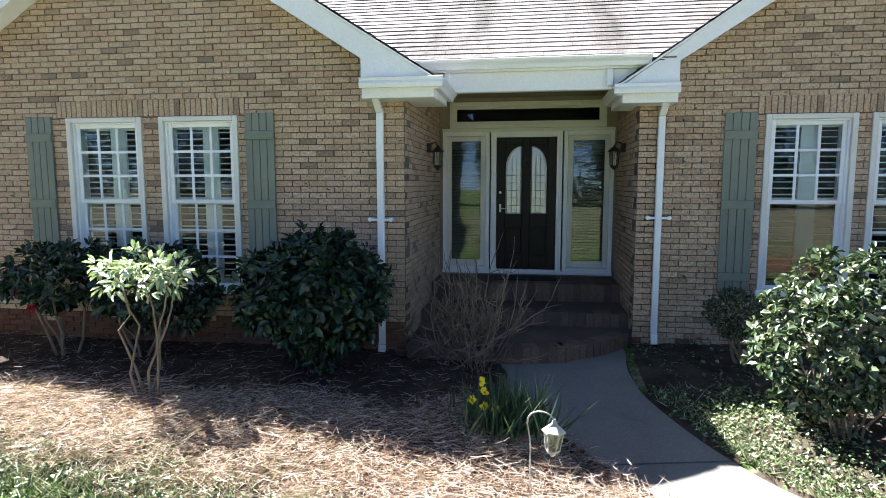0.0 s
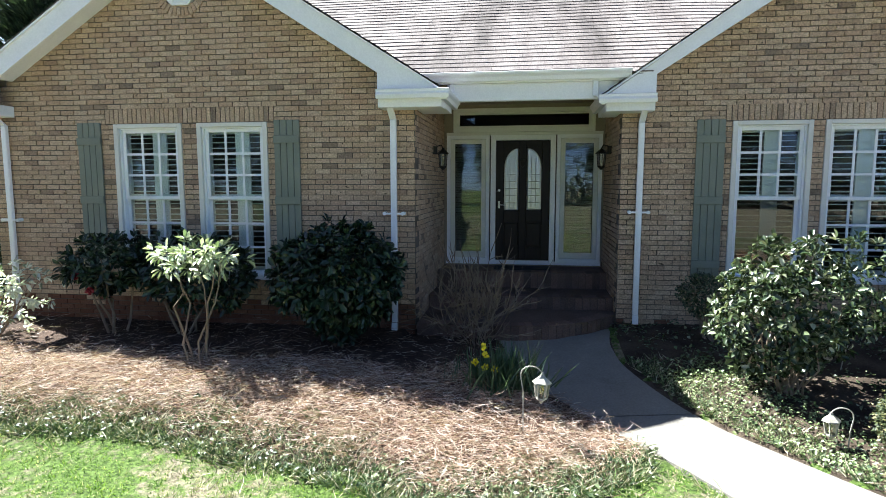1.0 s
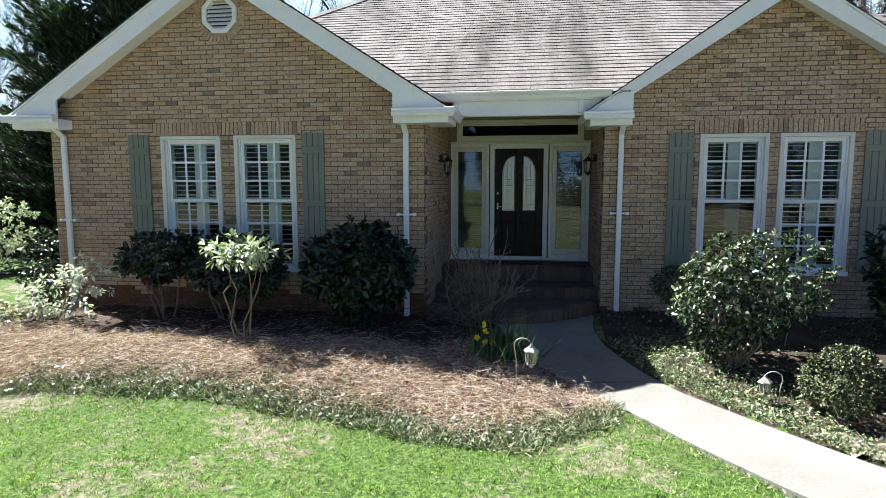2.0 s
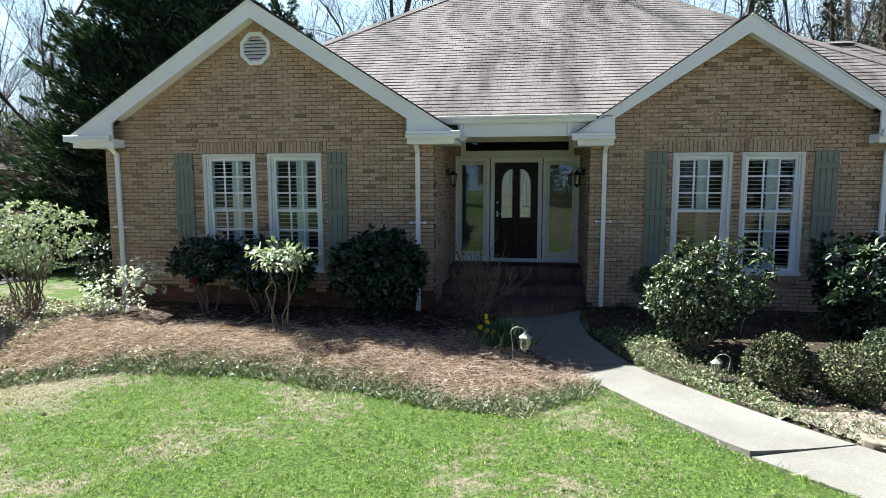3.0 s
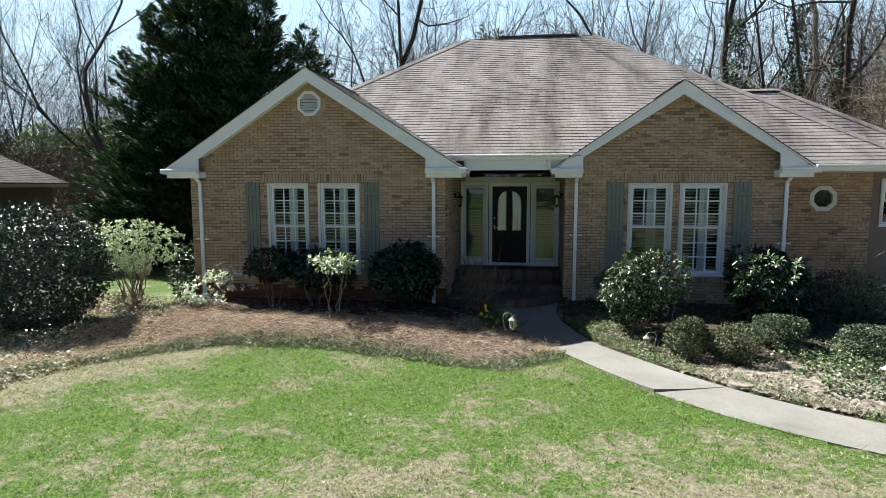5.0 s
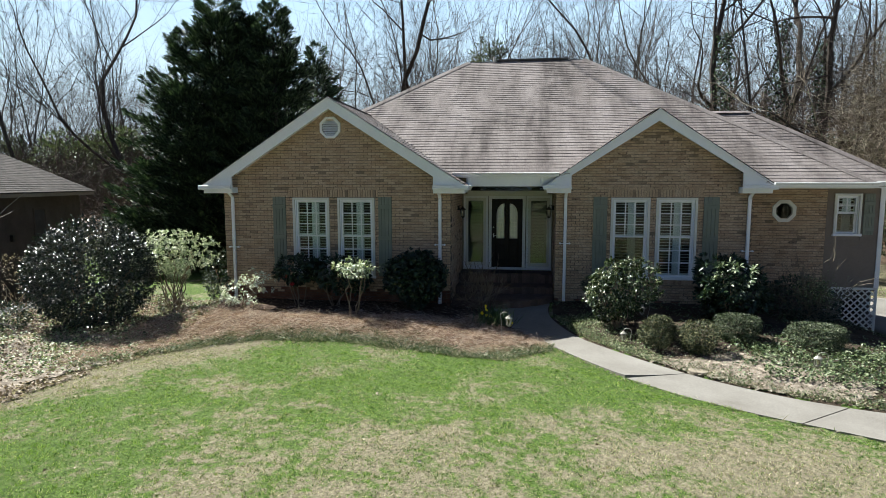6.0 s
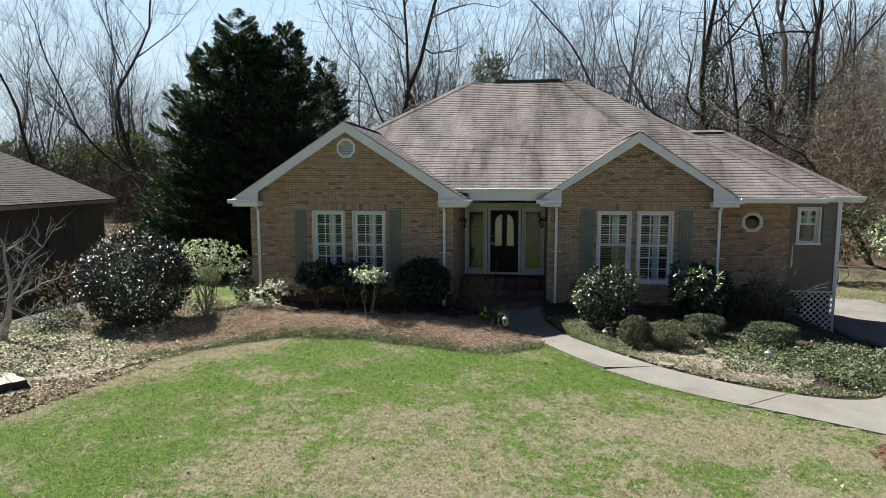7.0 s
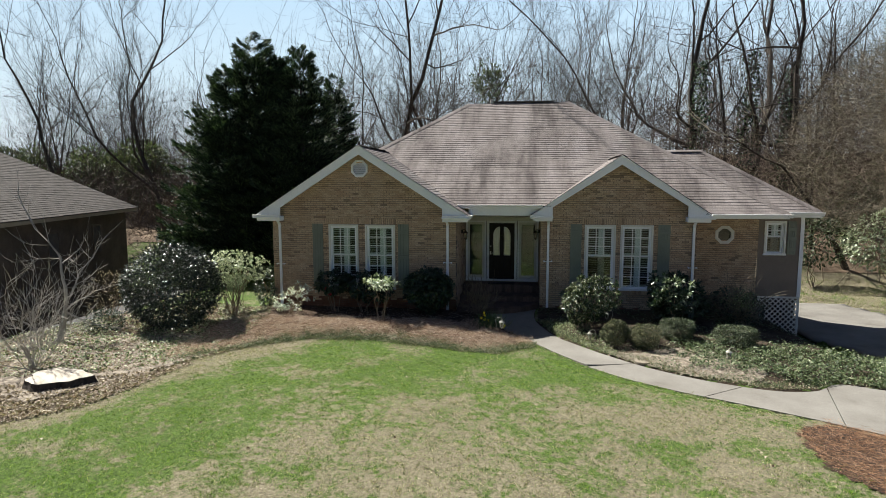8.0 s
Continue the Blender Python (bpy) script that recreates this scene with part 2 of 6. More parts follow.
# Pale leaves painted as the sunlit top of a dark shrub.
M["lit_top_leaf"] = leafy("sunlit_glossy_leaves", [(0.0, (0.06, 0.095, 0.045)), (0.5, (0.19, 0.24, 0.14)), (1.0, (0.46, 0.5, 0.38))], 0.28, 0.1, 0.8)
# The palest stop serves both cream leaf edges and painted glints.
M["variegated"] = leafy("variegated_glint_leaves", [(0.0, (0.018, 0.03, 0.014)), (0.6, (0.042, 0.066, 0.028)), (0.85, (0.14, 0.17, 0.085)), (1.0, (0.48, 0.49, 0.37))], 0.26, 0.08, 0.5)
# Silvery leaves, whitened further so that the colour holds the sunlight.
M["lit_silver"] = leafy("sunlit_silvery_leaves", [(0.0, (0.22, 0.26, 0.19)), (0.4, (0.55, 0.59, 0.52)), (1.0, (0.82, 0.84, 0.80))], 0.35, 0.18, 0.9)
M["box"] = leafy("boxwood_leaves", [(0.0, (0.016, 0.03, 0.013)), (0.5, (0.045, 0.068, 0.03)), (0.85, (0.11, 0.13, 0.065)), (1.0, (0.26, 0.28, 0.18))], 0.45, 0.03, 0.35)
M["olive_box"] = leafy("olive_boxwood_leaves", [(0.0, (0.018, 0.03, 0.012)), (0.5, (0.05, 0.066, 0.026)), (0.85, (0.13, 0.135, 0.055)), (1.0, (0.29, 0.26, 0.14))], 0.5, 0.03, 0.3)
M["leaf_mould"] = surface("tan_leaf_mould", [(0.32, (0.12, 0.097, 0.074)), (0.68, (0.46, 0.40, 0.33))], 7.0, 0.6, 0.95, spec=0.1, bump_at=0.03, bump_scale=30)
M["ivy"] = leafy("ivy_leaves", [(0.0, (0.02, 0.036, 0.016)), (0.45, (0.07, 0.105, 0.042)), (0.8, (0.15, 0.19, 0.09)), (1.0, (0.28, 0.31, 0.20))], 0.4, 0.10, 0.45)
# Lighter copy of the ivy colours, with sunlight put into the leaves.
M["lit_ivy"] = leafy("sunlit_ivy_leaves", [(0.0, (0.035, 0.06, 0.024)), (0.45, (0.15, 0.21, 0.085)), (0.8, (0.30, 0.36, 0.18)), (1.0, (0.52, 0.55, 0.38))], 0.5, 0.12, 0.4)
M["border"] = leafy("border_grass_blades", [(0.0, (0.02, 0.045, 0.016)), (0.45, (0.075, 0.125, 0.042)), (0.7, (0.21, 0.25, 0.12)), (0.85, (0.36, 0.31, 0.21)), (1.0, (0.66, 0.62, 0.49))], 0.5, 0.12, 0.45)
M["litter"] = leafy("leaf_litter", [(0.0, (0.11, 0.08, 0.058)), (0.5, (0.29, 0.225, 0.17)), (1.0, (0.58, 0.51, 0.43))], 0.8, 0.15, 0.3)
M["conifer"] = leafy("conifer_sprays", [(0.0, (0.007, 0.015, 0.009)), (0.6, (0.024, 0.046, 0.025)), (1.0, (0.10, 0.145, 0.075))], 0.6, 0.12, 0.25)
M["pine"] = leafy("pine_foliage", [(0.0, (0.045, 0.065, 0.035)), (1.0, (0.11, 0.13, 0.07))], 0.6, 0.2, 0.3)
M["red_petal"] = leafy("red_petals", [(0.0, (0.30, 0.02, 0.03)), (1.0, (0.45, 0.05, 0.07))], 0.5, 0.3)
M["yellow_petal"] = leafy("yellow_petals", [(0.0, (0.86, 0.68, 0.02)), (1.0, (0.9, 0.82, 0.06))], 0.5, 0.3)
M["blade"] = leafy("daffodil_blades", [(0.0, (0.025, 0.055, 0.03)), (1.0, (0.08, 0.125, 0.065))], 0.45, 0.25)
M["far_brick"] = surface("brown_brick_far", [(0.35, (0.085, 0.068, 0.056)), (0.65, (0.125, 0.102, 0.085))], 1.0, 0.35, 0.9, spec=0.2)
M["lamp_glass"] = glazing("clouded_lamp_glass", 0.12, (0.75, 0.72, 0.62), 0.3)
M["weathered_white"] = surface("weathered_white_metal", [(0.3, (0.26, 0.24, 0.20)), (0.7, (0.5, 0.48, 0.43))], 9.0, 0.25, 0.55)


# ---- building tools ----
class Geo:
    """Vertices and faces gathered into one mesh."""

    def __init__(self):
        self.v, self.f = [], []

    def box(self, x0, y0, z0, x1, y1, z1):
        n = len(self.v)
        self.v += [(x0, y0, z0), (x1, y0, z0), (x1, y1, z0), (x0, y1, z0), (x0, y0, z1), (x1, y0, z1), (x1, y1, z1), (x0, y1, z1)]
        self.f += [tuple(n + i for i in q) for q in ((0, 3, 2, 1), (4, 5, 6, 7), (0, 1, 5, 4), (1, 2, 6, 5), (2, 3, 7, 6), (3, 0, 4, 7))]
        return self

    def prism(self, pts, way):
        """A flat outline pushed along way; with way against the outline's normal the faces look outward."""
        n, k = len(self.v), len(pts)
        self.v += [tuple(p) for p in pts] + [tuple(Vector(p) + Vector(way)) for p in pts]
        self.f += [tuple(range(n, n + k)), tuple(range(n + 2 * k - 1, n + k - 1, -1))]
        self.f += [(n + i, n + k + i, n + k + (i + 1) % k, n + (i + 1) % k) for i in range(k)]
        return self

    def tube(self, pts, radii, sides=6, cap=True):
        n, k = len(self.v), len(pts)
        for i, p in enumerate(pts):
            a, b = Vector(pts[max(i - 1, 0)]), Vector(pts[min(i + 1, k - 1)])
            d = (b - a).normalized() if (b - a).length > 1e-9 else Vector((0, 0, 1))
            u = d.cross(Vector((0.31, 0.95, 0.05)) if abs(d.y) < 0.9 else Vector((1, 0, 0))).normalized()
            w = d.cross(u)
            r = radii[i] if isinstance(radii, (list, tuple)) else radii
            for s in range(sides):
                c = 2 * math.pi * s / sides
                q = Vector(p) + (u * math.cos(c) + w * math.sin(c)) * r
                self.v.append((q.x, q.y, q.z))
        for i in range(k - 1):
            for s in range(sides):
                a, b = n + i * sides + s, n + i * sides + (s + 1) % sides
                self.f.append((a, b, b + sides, a + sides))
        if cap and sides > 2:
            self.f += [tuple(range(n + sides - 1, n - 1, -1)), tuple(range(n + (k - 1) * sides, n + k * sides))]
        return self

    def lathe(self, c, profile, sides=16):
        """profile: radius and height pairs round the upright through c."""
        n = len(self.v)
        for r, h in profile:
            for s in range(sides):
                a = 2 * math.pi * s / sides
                self.v.append((c[0] + r * math.cos(a), c[1] + r * math.sin(a), c[2] + h))
        for i in range(len(profile) - 1):
            for s in range(sides):
                a, b = n + i * sides + s, n + i * sides + (s + 1) % sides
                self.f.append((a, b, b + sides, a + sides))
        m = n + (len(profile) - 1) * sides
        self.f += [tuple(range(n + sides - 1, n - 1, -1)), tuple(range(m, m + sides))]
        return self

    def mesh(self, name):
        me = bpy.data.meshes.new(name)
        me.from_pydata(self.v, [], self.f)
        me.validate()
        return me


def part(name, geo, material, parent=None, label="", bevel=0.0):
    me = geo if isinstance(geo, bpy.types.Mesh) else geo.mesh(name)
    if not me.materials:
        me.materials.append(material)
    ob = new(name, me)
    if parent is not None:
        ob.parent = parent
    if bevel:
        b = ob.modifiers.new("edge", "BEVEL")
        b.width, b.segments, b.limit_method = bevel, 1, "ANGLE"
    if label:
        ob["label"] = label
    return ob


def thing(name, label, category, group="", kind="", at=(0, 0, 0)):
    ob = new(name)
    ob.location = at
    ob.empty_display_size = 0.2
    return tagged(ob, label, category, group, kind)


def raw_mesh(name, verts, faces, material):
    """A mesh straight from arrays of vertices (n, 3) and equal faces (m, k)."""
    verts, faces = np.asarray(verts, dtype=np.float32), np.asarray(faces, dtype=np.int32)
    me = bpy.data.meshes.new(name)
    me.vertices.add(len(verts))
    me.vertices.foreach_set("co", verts.ravel())
    m, k = faces.shape
    me.loops.add(m * k)
    me.loops.foreach_set("vertex_index", faces.ravel())
    me.polygons.add(m)
    me.polygons.foreach_set("loop_start", np.arange(0, m * k, k, dtype=np.int32))
    me.update(calc_edges=True)
    me.validate()
    me.materials.append(material)
    return me


def smoothstep(a, b, x):
    t = np.clip((x - a) / (b - a), 0, 1)
    return t * t * (3 - 2 * t)


def unit(a):
    return a / np.maximum(np.linalg.norm(a, axis=-1, keepdims=True), 1e-9)


def leaf_mesh(name, base, along, up, length, width, material, fold=0.25, oval=False):
    """Leaves folded along the midrib, of two triangles or, oval, of two quads: base points, directions and sides, lengths, widths."""
    n = len(base)
    along = unit(along)
    side = unit(np.cross(along, up))
    nrm = np.cross(side, along)
    length, width = np.broadcast_to(length, n)[:, None], np.broadcast_to(width, n)[:, None]
    if oval:
        v = np.empty((n, 6, 3))
        v[:, 0], v[:, 3] = base, base + along * length - nrm * width * 0.5
        for k, s in ((1, 0.28), (2, 0.72)):
            m = base + along * length * s + nrm * width * (fold - 0.25 * s)
            v[:, k], v[:, 6 - k] = m + side * width * 0.5, m - side * width * 0.5
        k = np.arange(n)[:, None] * 6
        return raw_mesh(name, v.reshape(-1, 3), np.concatenate([k + np.array([[0, 1, 2, 3]]), k + np.array([[0, 3, 4, 5]])]), material)
    mid = base + along * length * 0.5 + nrm * width * fold
    v = np.empty((n, 4, 3))
    v[:, 0], v[:, 2] = base, base + along * length - nrm * width * fold * 0.5
    v[:, 1], v[:, 3] = mid + side * width * 0.5, mid - side * width * 0.5
    f = np.arange(n)[:, None] * 4 + np.array([[0, 1, 2]])
    g = np.arange(n)[:, None] * 4 + np.array([[0, 2, 3]])
    return raw_mesh(name, v.reshape(-1, 3), np.concatenate([f, g]), material)


def blade_mesh(name, base, along, length, width, material, rng, bend=0.35):
    """Thin blades or needles: one bent strip of three triangles each."""
    n = len(base)
    along = unit(along)
    side = unit(np.cross(along, unit(rng.normal(size=(n, 3)))))
    length, width = np.broadcast_to(length, n)[:, None], np.broadcast_to(width, n)[:, None]
    sag = unit(rng.normal(size=(n, 3))) * length * bend * 0.4
    v = np.empty((n, 5, 3))
    v[:, 0], v[:, 1] = base - side * width * 0.5, base + side * width * 0.5
    m = base + along * length * 0.55 + sag * 0.4
    v[:, 2], v[:, 3] = m + side * width * 0.4, m - side * width * 0.4
    v[:, 4] = base + along * length + sag * 1.2
    k = np.arange(n)[:, None] * 5
    f = np.concatenate([k + np.array([[0, 1, 2]]), k + np.array([[0, 2, 3]]), k + np.array([[3, 2, 4]])])
    return raw_mesh(name, v.reshape(-1, 3), f, material)


# ---- ground: one sheet out to the horizon ----
WALK_L = [(-0.35, 0.15), (-0.13, -0.45), (-0.10, -0.85), (0.18, -1.23), (0.60, -1.80), (1.30, -2.70), (1.85, -3.55), (2.36, -4.25), (3.2, -5.05), (4.12, -5.63), (5.1, -6.1), (6.24, -6.68), (7.4, -7.35), (9.4, -8.5)]
WALK_R = [(1.22, 0.60), (1.13, 0.0), (1.14, -0.35), (1.23, -0.80), (1.62, -1.62), (2.25, -2.45), (2.85, -3.15), (3.5, -3.8), (4.2, -4.35), (5.04, -4.84), (6.19, -5.2), (7.1, -5.05), (7.85, -4.45), (8.8, -4.75)]
DRIVE = [(8.8, -4.75), (10.6, -4.5), (11.4, -3.4), (10.5, -0.9), (9.85, 1.2), (9.8, 7.0), (13.4, 7.0), (15.5, 1.0), (17.0, -6.0), (17.0, -12.0), (12.0, -10.5), (9.4, -8.5)]
NEXT_DRIVE = [(-34.0, -6.6), (-13.4, -4.2), (-11.2, -2.9), (-11.0, -2.3), (-13.4, -2.9), (-34.0, -4.2)]
BED_LEFT = [(-7.4, -5.2), (-6.78, -4.3), (-5.94, -3.45), (-4.9, -3.0), (-3.1, -2.95), (-1.64, -3.3), (-0.69, -3.6), (0.17, -3.6), (0.9, -3.0), (1.1, -2.55), (0.55, -1.8), (0.12, -1.25), (-0.15, -0.85), (-0.2, -0.3), (-0.4, 0.4), (-1.4, 0.4), (-1.4, 0.05), (-7.6, 0.05), (-10.5, 1.5), (-12.5, -1.0), (-13.4, -3.8), (-12.5, -7.2), (-9.0, -6.8)]
BED_RIGHT = [(1.2, 0.9), (1.2, -0.6), (1.65, -1.6), (2.3, -2.45), (2.9, -3.15), (3.55, -3.8), (4.25, -4.35), (5.05, -4.8), (6.2, -5.15), (7.1, -5.0), (7.85, -4.4), (8.8, -4.7), (10.6, -4.45), (11.3, -3.4), (10.4, -0.9), (9.8, 1.2), (9.7, 1.9), (6.0, 1.9), (6.0, 0.8), (1.3, 0.8)]


def inside(poly, x, y):
    x, y = np.asarray(x, float), np.asarray(y, float)
    hit = np.zeros(np.broadcast(x, y).shape, bool)
    for (ax, ay), (bx, by) in zip(poly, poly[1:] + poly[:1]):
        if ay != by:
            hit ^= ((ay > y) != (by > y)) & (x < (bx - ax) * (y - ay) / (by - ay) + ax)
    return hit


def wavy(x, y, s=1.0):
    return (np.sin(1.7 * s * x + 0.6) * np.cos(1.3 * s * y + 1.1) + 0.6 * np.sin(3.1 * s * x + 2.2 * s * y) + 0.4 * np.cos(5.3 * s * y - 4.1 * s * x)) / 2.0


def walk_z(x, y):
    return np.interp(y, [-4, -2, -1.3, 0.1], [-0.35, -0.31, -0.22, -0.03]) - 0.02 * np.clip(np.asarray(x, float) - 2, 0, 8)


WALK_POLY = WALK_L + WALK_R[::-1]


def off_line(line, x, y):
    """The distance from a line of points."""
    best = np.full(np.broadcast(x, y).shape, 1e9)
    for (ax, ay), (bx, by) in zip(line, line[1:]):
        t = np.clip(((x - ax) * (bx - ax) + (y - ay) * (by - ay)) / ((bx - ax) ** 2 + (by - ay) ** 2), 0, 1)
        best = np.minimum(best, np.hypot(x - ax - t * (bx - ax), y - ay - t * (by - ay)))
    return best


def fall(x, y):
    """How far the east side lies below the front yard."""
    return 0.62 * smoothstep(8.5, 9.7, x) * smoothstep(-3.4, 0.8, y) * smoothstep(24, 12, y)


def drive_z(x, y):
    return walk_z(x, y) - fall(x, y)


def gz(x, y):
    """The ground's height."""
    x, y = np.asarray(x, float), np.asarray(y, float)
    g = -0.30 + 0.15 * np.exp(-((x + 0.8) / 6) ** 2 - ((y + 8.8) / 4) ** 2)
    g = g + 0.29 * smoothstep(-3.7, -1.7, y) * smoothstep(0.9, -0.4, x) * smoothstep(-9.0, -6.8, x)
    g = g + 0.30 * smoothstep(-3.4, 0.2, y) * smoothstep(1.0, 1.8, x) * smoothstep(8.5, 5.5, x)
    g = g - 0.15 * smoothstep(6.0, 10.0, x) - fall(x, y)
    g = g - 2.0 * smoothstep(-13.2, -17.0, x) * smoothstep(-7.0, -1.0, y) * smoothstep(22.0, 12.0, y)
    hill = np.clip(y - 12, 0, 34)
    g = g + hill * hill / (hill + 5) * (0.08 + 0.17 * smoothstep(-6, 8, x))
    g = g + 0.02 * wavy(x, y)
    g = np.where((x > -1.45) & (x < 1.45) & (y > -0.25) & (y < 6), np.minimum(g, -0.07), g)
    away = np.minimum(off_line(WALK_L, x, y), off_line(WALK_R, x, y))
    k = smoothstep(0.75, 0.2, away)
    g = g * (1 - k) + (walk_z(x, y) + 0.004) * k
    return np.where(inside(WALK_POLY, x, y) | inside(DRIVE, x, y), drive_z(x, y) - 0.06, g)


def grid_mesh(name, xs, ys, height, material, keep=None):
    gx, gy = np.meshgrid(xs, ys)
    v = np.stack([gx, gy, height(gx, gy)], -1).reshape(-1, 3)
    nx = len(xs)
    i, j = np.meshgrid(np.arange(nx - 1), np.arange(len(ys) - 1))
    a = (j * nx + i).ravel()
    f = np.stack([a, a + 1, a + nx + 1, a + nx], 1)
    if keep is not None:
        c = v[f].mean(1)
        f = f[keep(c[:, 0], c[:, 1])]
        used, back = np.unique(f, return_inverse=True)
        v, f = v[used], back.reshape(f.shape)
    me = raw_mesh(name, v, f, material)
    me.polygons.foreach_set("use_smooth", np.ones(len(f), bool))
    return me


def lawn_material():
    m, t, p = start("lawn_ground", 0.95, 0, 0.1)
    dry = patches(t, 0.38, 0.55)
    # Dark flecks paint the shade between grass blades into the ground.
    green = ramp(t, noise_of(t, 26, 5, 0.8), [(0.38, (0.018, 0.034, 0.008)), (0.62, (0.12, 0.18, 0.045))])
    tan = ramp(t, noise_of(t, 20, 5, 0.8), [(0.36, (0.08, 0.068, 0.045)), (0.64, (0.28, 0.25, 0.175))])
    t.links.new(mix(t, dry, green, tan), p.inputs["Base Color"])
    bump(t, p, noise_of(t, 30, 4, 0.7), 0.03)
    return m


M["lawn"] = lawn_material()
# Glowing shell added far behind the woods to brighten the low sky.
haze = bpy.data.materials.new("sky_glow")
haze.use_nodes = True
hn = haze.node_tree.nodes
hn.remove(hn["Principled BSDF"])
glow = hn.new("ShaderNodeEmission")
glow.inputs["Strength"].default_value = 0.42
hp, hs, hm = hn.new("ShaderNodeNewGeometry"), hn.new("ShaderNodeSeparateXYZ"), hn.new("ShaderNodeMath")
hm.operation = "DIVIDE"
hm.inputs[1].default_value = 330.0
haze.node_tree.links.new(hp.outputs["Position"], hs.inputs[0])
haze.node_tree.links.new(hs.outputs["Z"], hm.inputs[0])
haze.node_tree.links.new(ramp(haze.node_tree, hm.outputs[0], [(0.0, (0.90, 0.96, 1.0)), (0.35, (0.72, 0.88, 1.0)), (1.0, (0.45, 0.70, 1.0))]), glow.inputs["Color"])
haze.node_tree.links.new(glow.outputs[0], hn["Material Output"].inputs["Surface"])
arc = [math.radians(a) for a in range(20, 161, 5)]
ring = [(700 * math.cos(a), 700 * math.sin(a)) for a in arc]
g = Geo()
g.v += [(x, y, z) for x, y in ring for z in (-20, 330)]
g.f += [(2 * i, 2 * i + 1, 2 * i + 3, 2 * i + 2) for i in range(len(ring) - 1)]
tagged(part("backdrop", g, haze), "glowing sky backdrop added far beyond the woods", "sky", kind="structure")
far_x = [-900, -500, -260, -140, -80, -50, -36, -26, -20, -16]
far_y = [-200, -100, -60, -40, -30]
xs = np.array(far_x + list(np.arange(-14, 14.01, 0.2)) + [-a for a in far_x[::-1]])
ys = np.array(far_y + list(np.arange(-24, 8.01, 0.2)) + [9, 10, 11, 12, 13, 14, 15, 16, 18, 20, 22, 25, 28, 32, 36, 41, 46, 55, 70, 100, 160, 300, 600, 1200])
tagged(part("ground", grid_mesh("ground", xs, ys, gz, M["lawn"]), M["lawn"]), "early spring lawn, patchy green and straw coloured", "ground", kind="structure")


def sheet(name, poly, material, lift, label, category, step=0.07, tuck=False):
    """A bed laid on the ground; tuck: it runs on under the east edge of the front walk."""
    px, py = [p[0] for p in poly], [p[1] for p in poly]
    me = grid_mesh(name, np.arange(min(px) - 0.2, max(px) + 0.2, step), np.arange(min(py) - 0.2, max(py) + 0.2, step),
                   lambda x, y: np.where(inside(WALK_POLY, x, y) | (tuck & (off_line(WALK_R, x, y) < 0.09)), walk_z(x, y) - 0.012, gz(x, y) + lift + 0.012 * wavy(x, y, 4)), material, lambda x, y: inside(poly, x + 0.12 * wavy(x, y, 3), y + 0.12 * wavy(y, x, 3)) & ~inside(WALK_POLY, x, y) | (tuck & (off_line(WALK_R, x, y) < 0.17)))
    return tagged(part(name, me, material), label, category, kind="structure")


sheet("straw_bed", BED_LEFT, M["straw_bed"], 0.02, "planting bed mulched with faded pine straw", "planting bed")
# Dark sheet: the shade on this sunken drive is put into its colour.
sheet("neighbour_drive", [(-17.2, -4.0), (-12.4, -2.6), (-13.2, 9.5), (-17.0, 15.0), (-21.5, 12.5)], surface("shade_dark_asphalt", [(0.3, (0.03, 0.03, 0.03)), (0.7, (0.055, 0.053, 0.05))], 2.0, 0.4, 0.9, bump_at=0.004), 0.03, "asphalt drive beside the next house, darkened for the shade on it", "driveway", 0.25)
sheet("ivy_bed", BED_RIGHT, M["soil"], 0.02, "planting bed of dark soil under ivy", "planting bed", tuck=True)
WOODS = [(-60, 13), (-24, 20), (-19, 13.5), (-15.5, 4.5), (-13.2, 1.5), (-9.5, 1.8), (-7.9, 2.5), (-7.9, 13), (11, 17), (16, 15.5), (60, 14), (60, 70), (-60, 70)]
tagged(part("woodland_floor", grid_mesh("woodland_floor", np.arange(-60, 60, 1.0), np.arange(7, 70, 1.0), lambda x, y: gz(x, y) + 0.05, surface("leaf_floor", [(0.3, (0.12, 0.085, 0.06)), (0.7, (0.27, 0.205, 0.15))], 0.8, 0.5, 0.95, spec=0.1, bump_at=0.05, bump_scale=8), lambda x, y: inside(WOODS, x, y)), None), "woodland floor covered in brown fallen leaves", "woodland floor", kind="structure")


# ---- front walk of poured slabs, and the driveways ----
def curve(points, n):
    """n points along a smooth curve through the given ones."""
    p = [Vector((*q, 0)) for q in points]
    out = []
    for s in np.linspace(0, len(p) - 1.0001, n):
        i = int(s)
        t = s - i
        a, b, c, d = p[max(i - 1, 0)], p[i], p[i + 1], p[min(i + 2, len(p) - 1)]
        q = 0.5 * (2 * b + (c - a) * t + (2 * a - 5 * b + 4 * c - d) * t * t + (3 * b - a - 3 * c + d) * t ** 3)
        out.append((q.x, q.y))
    return out


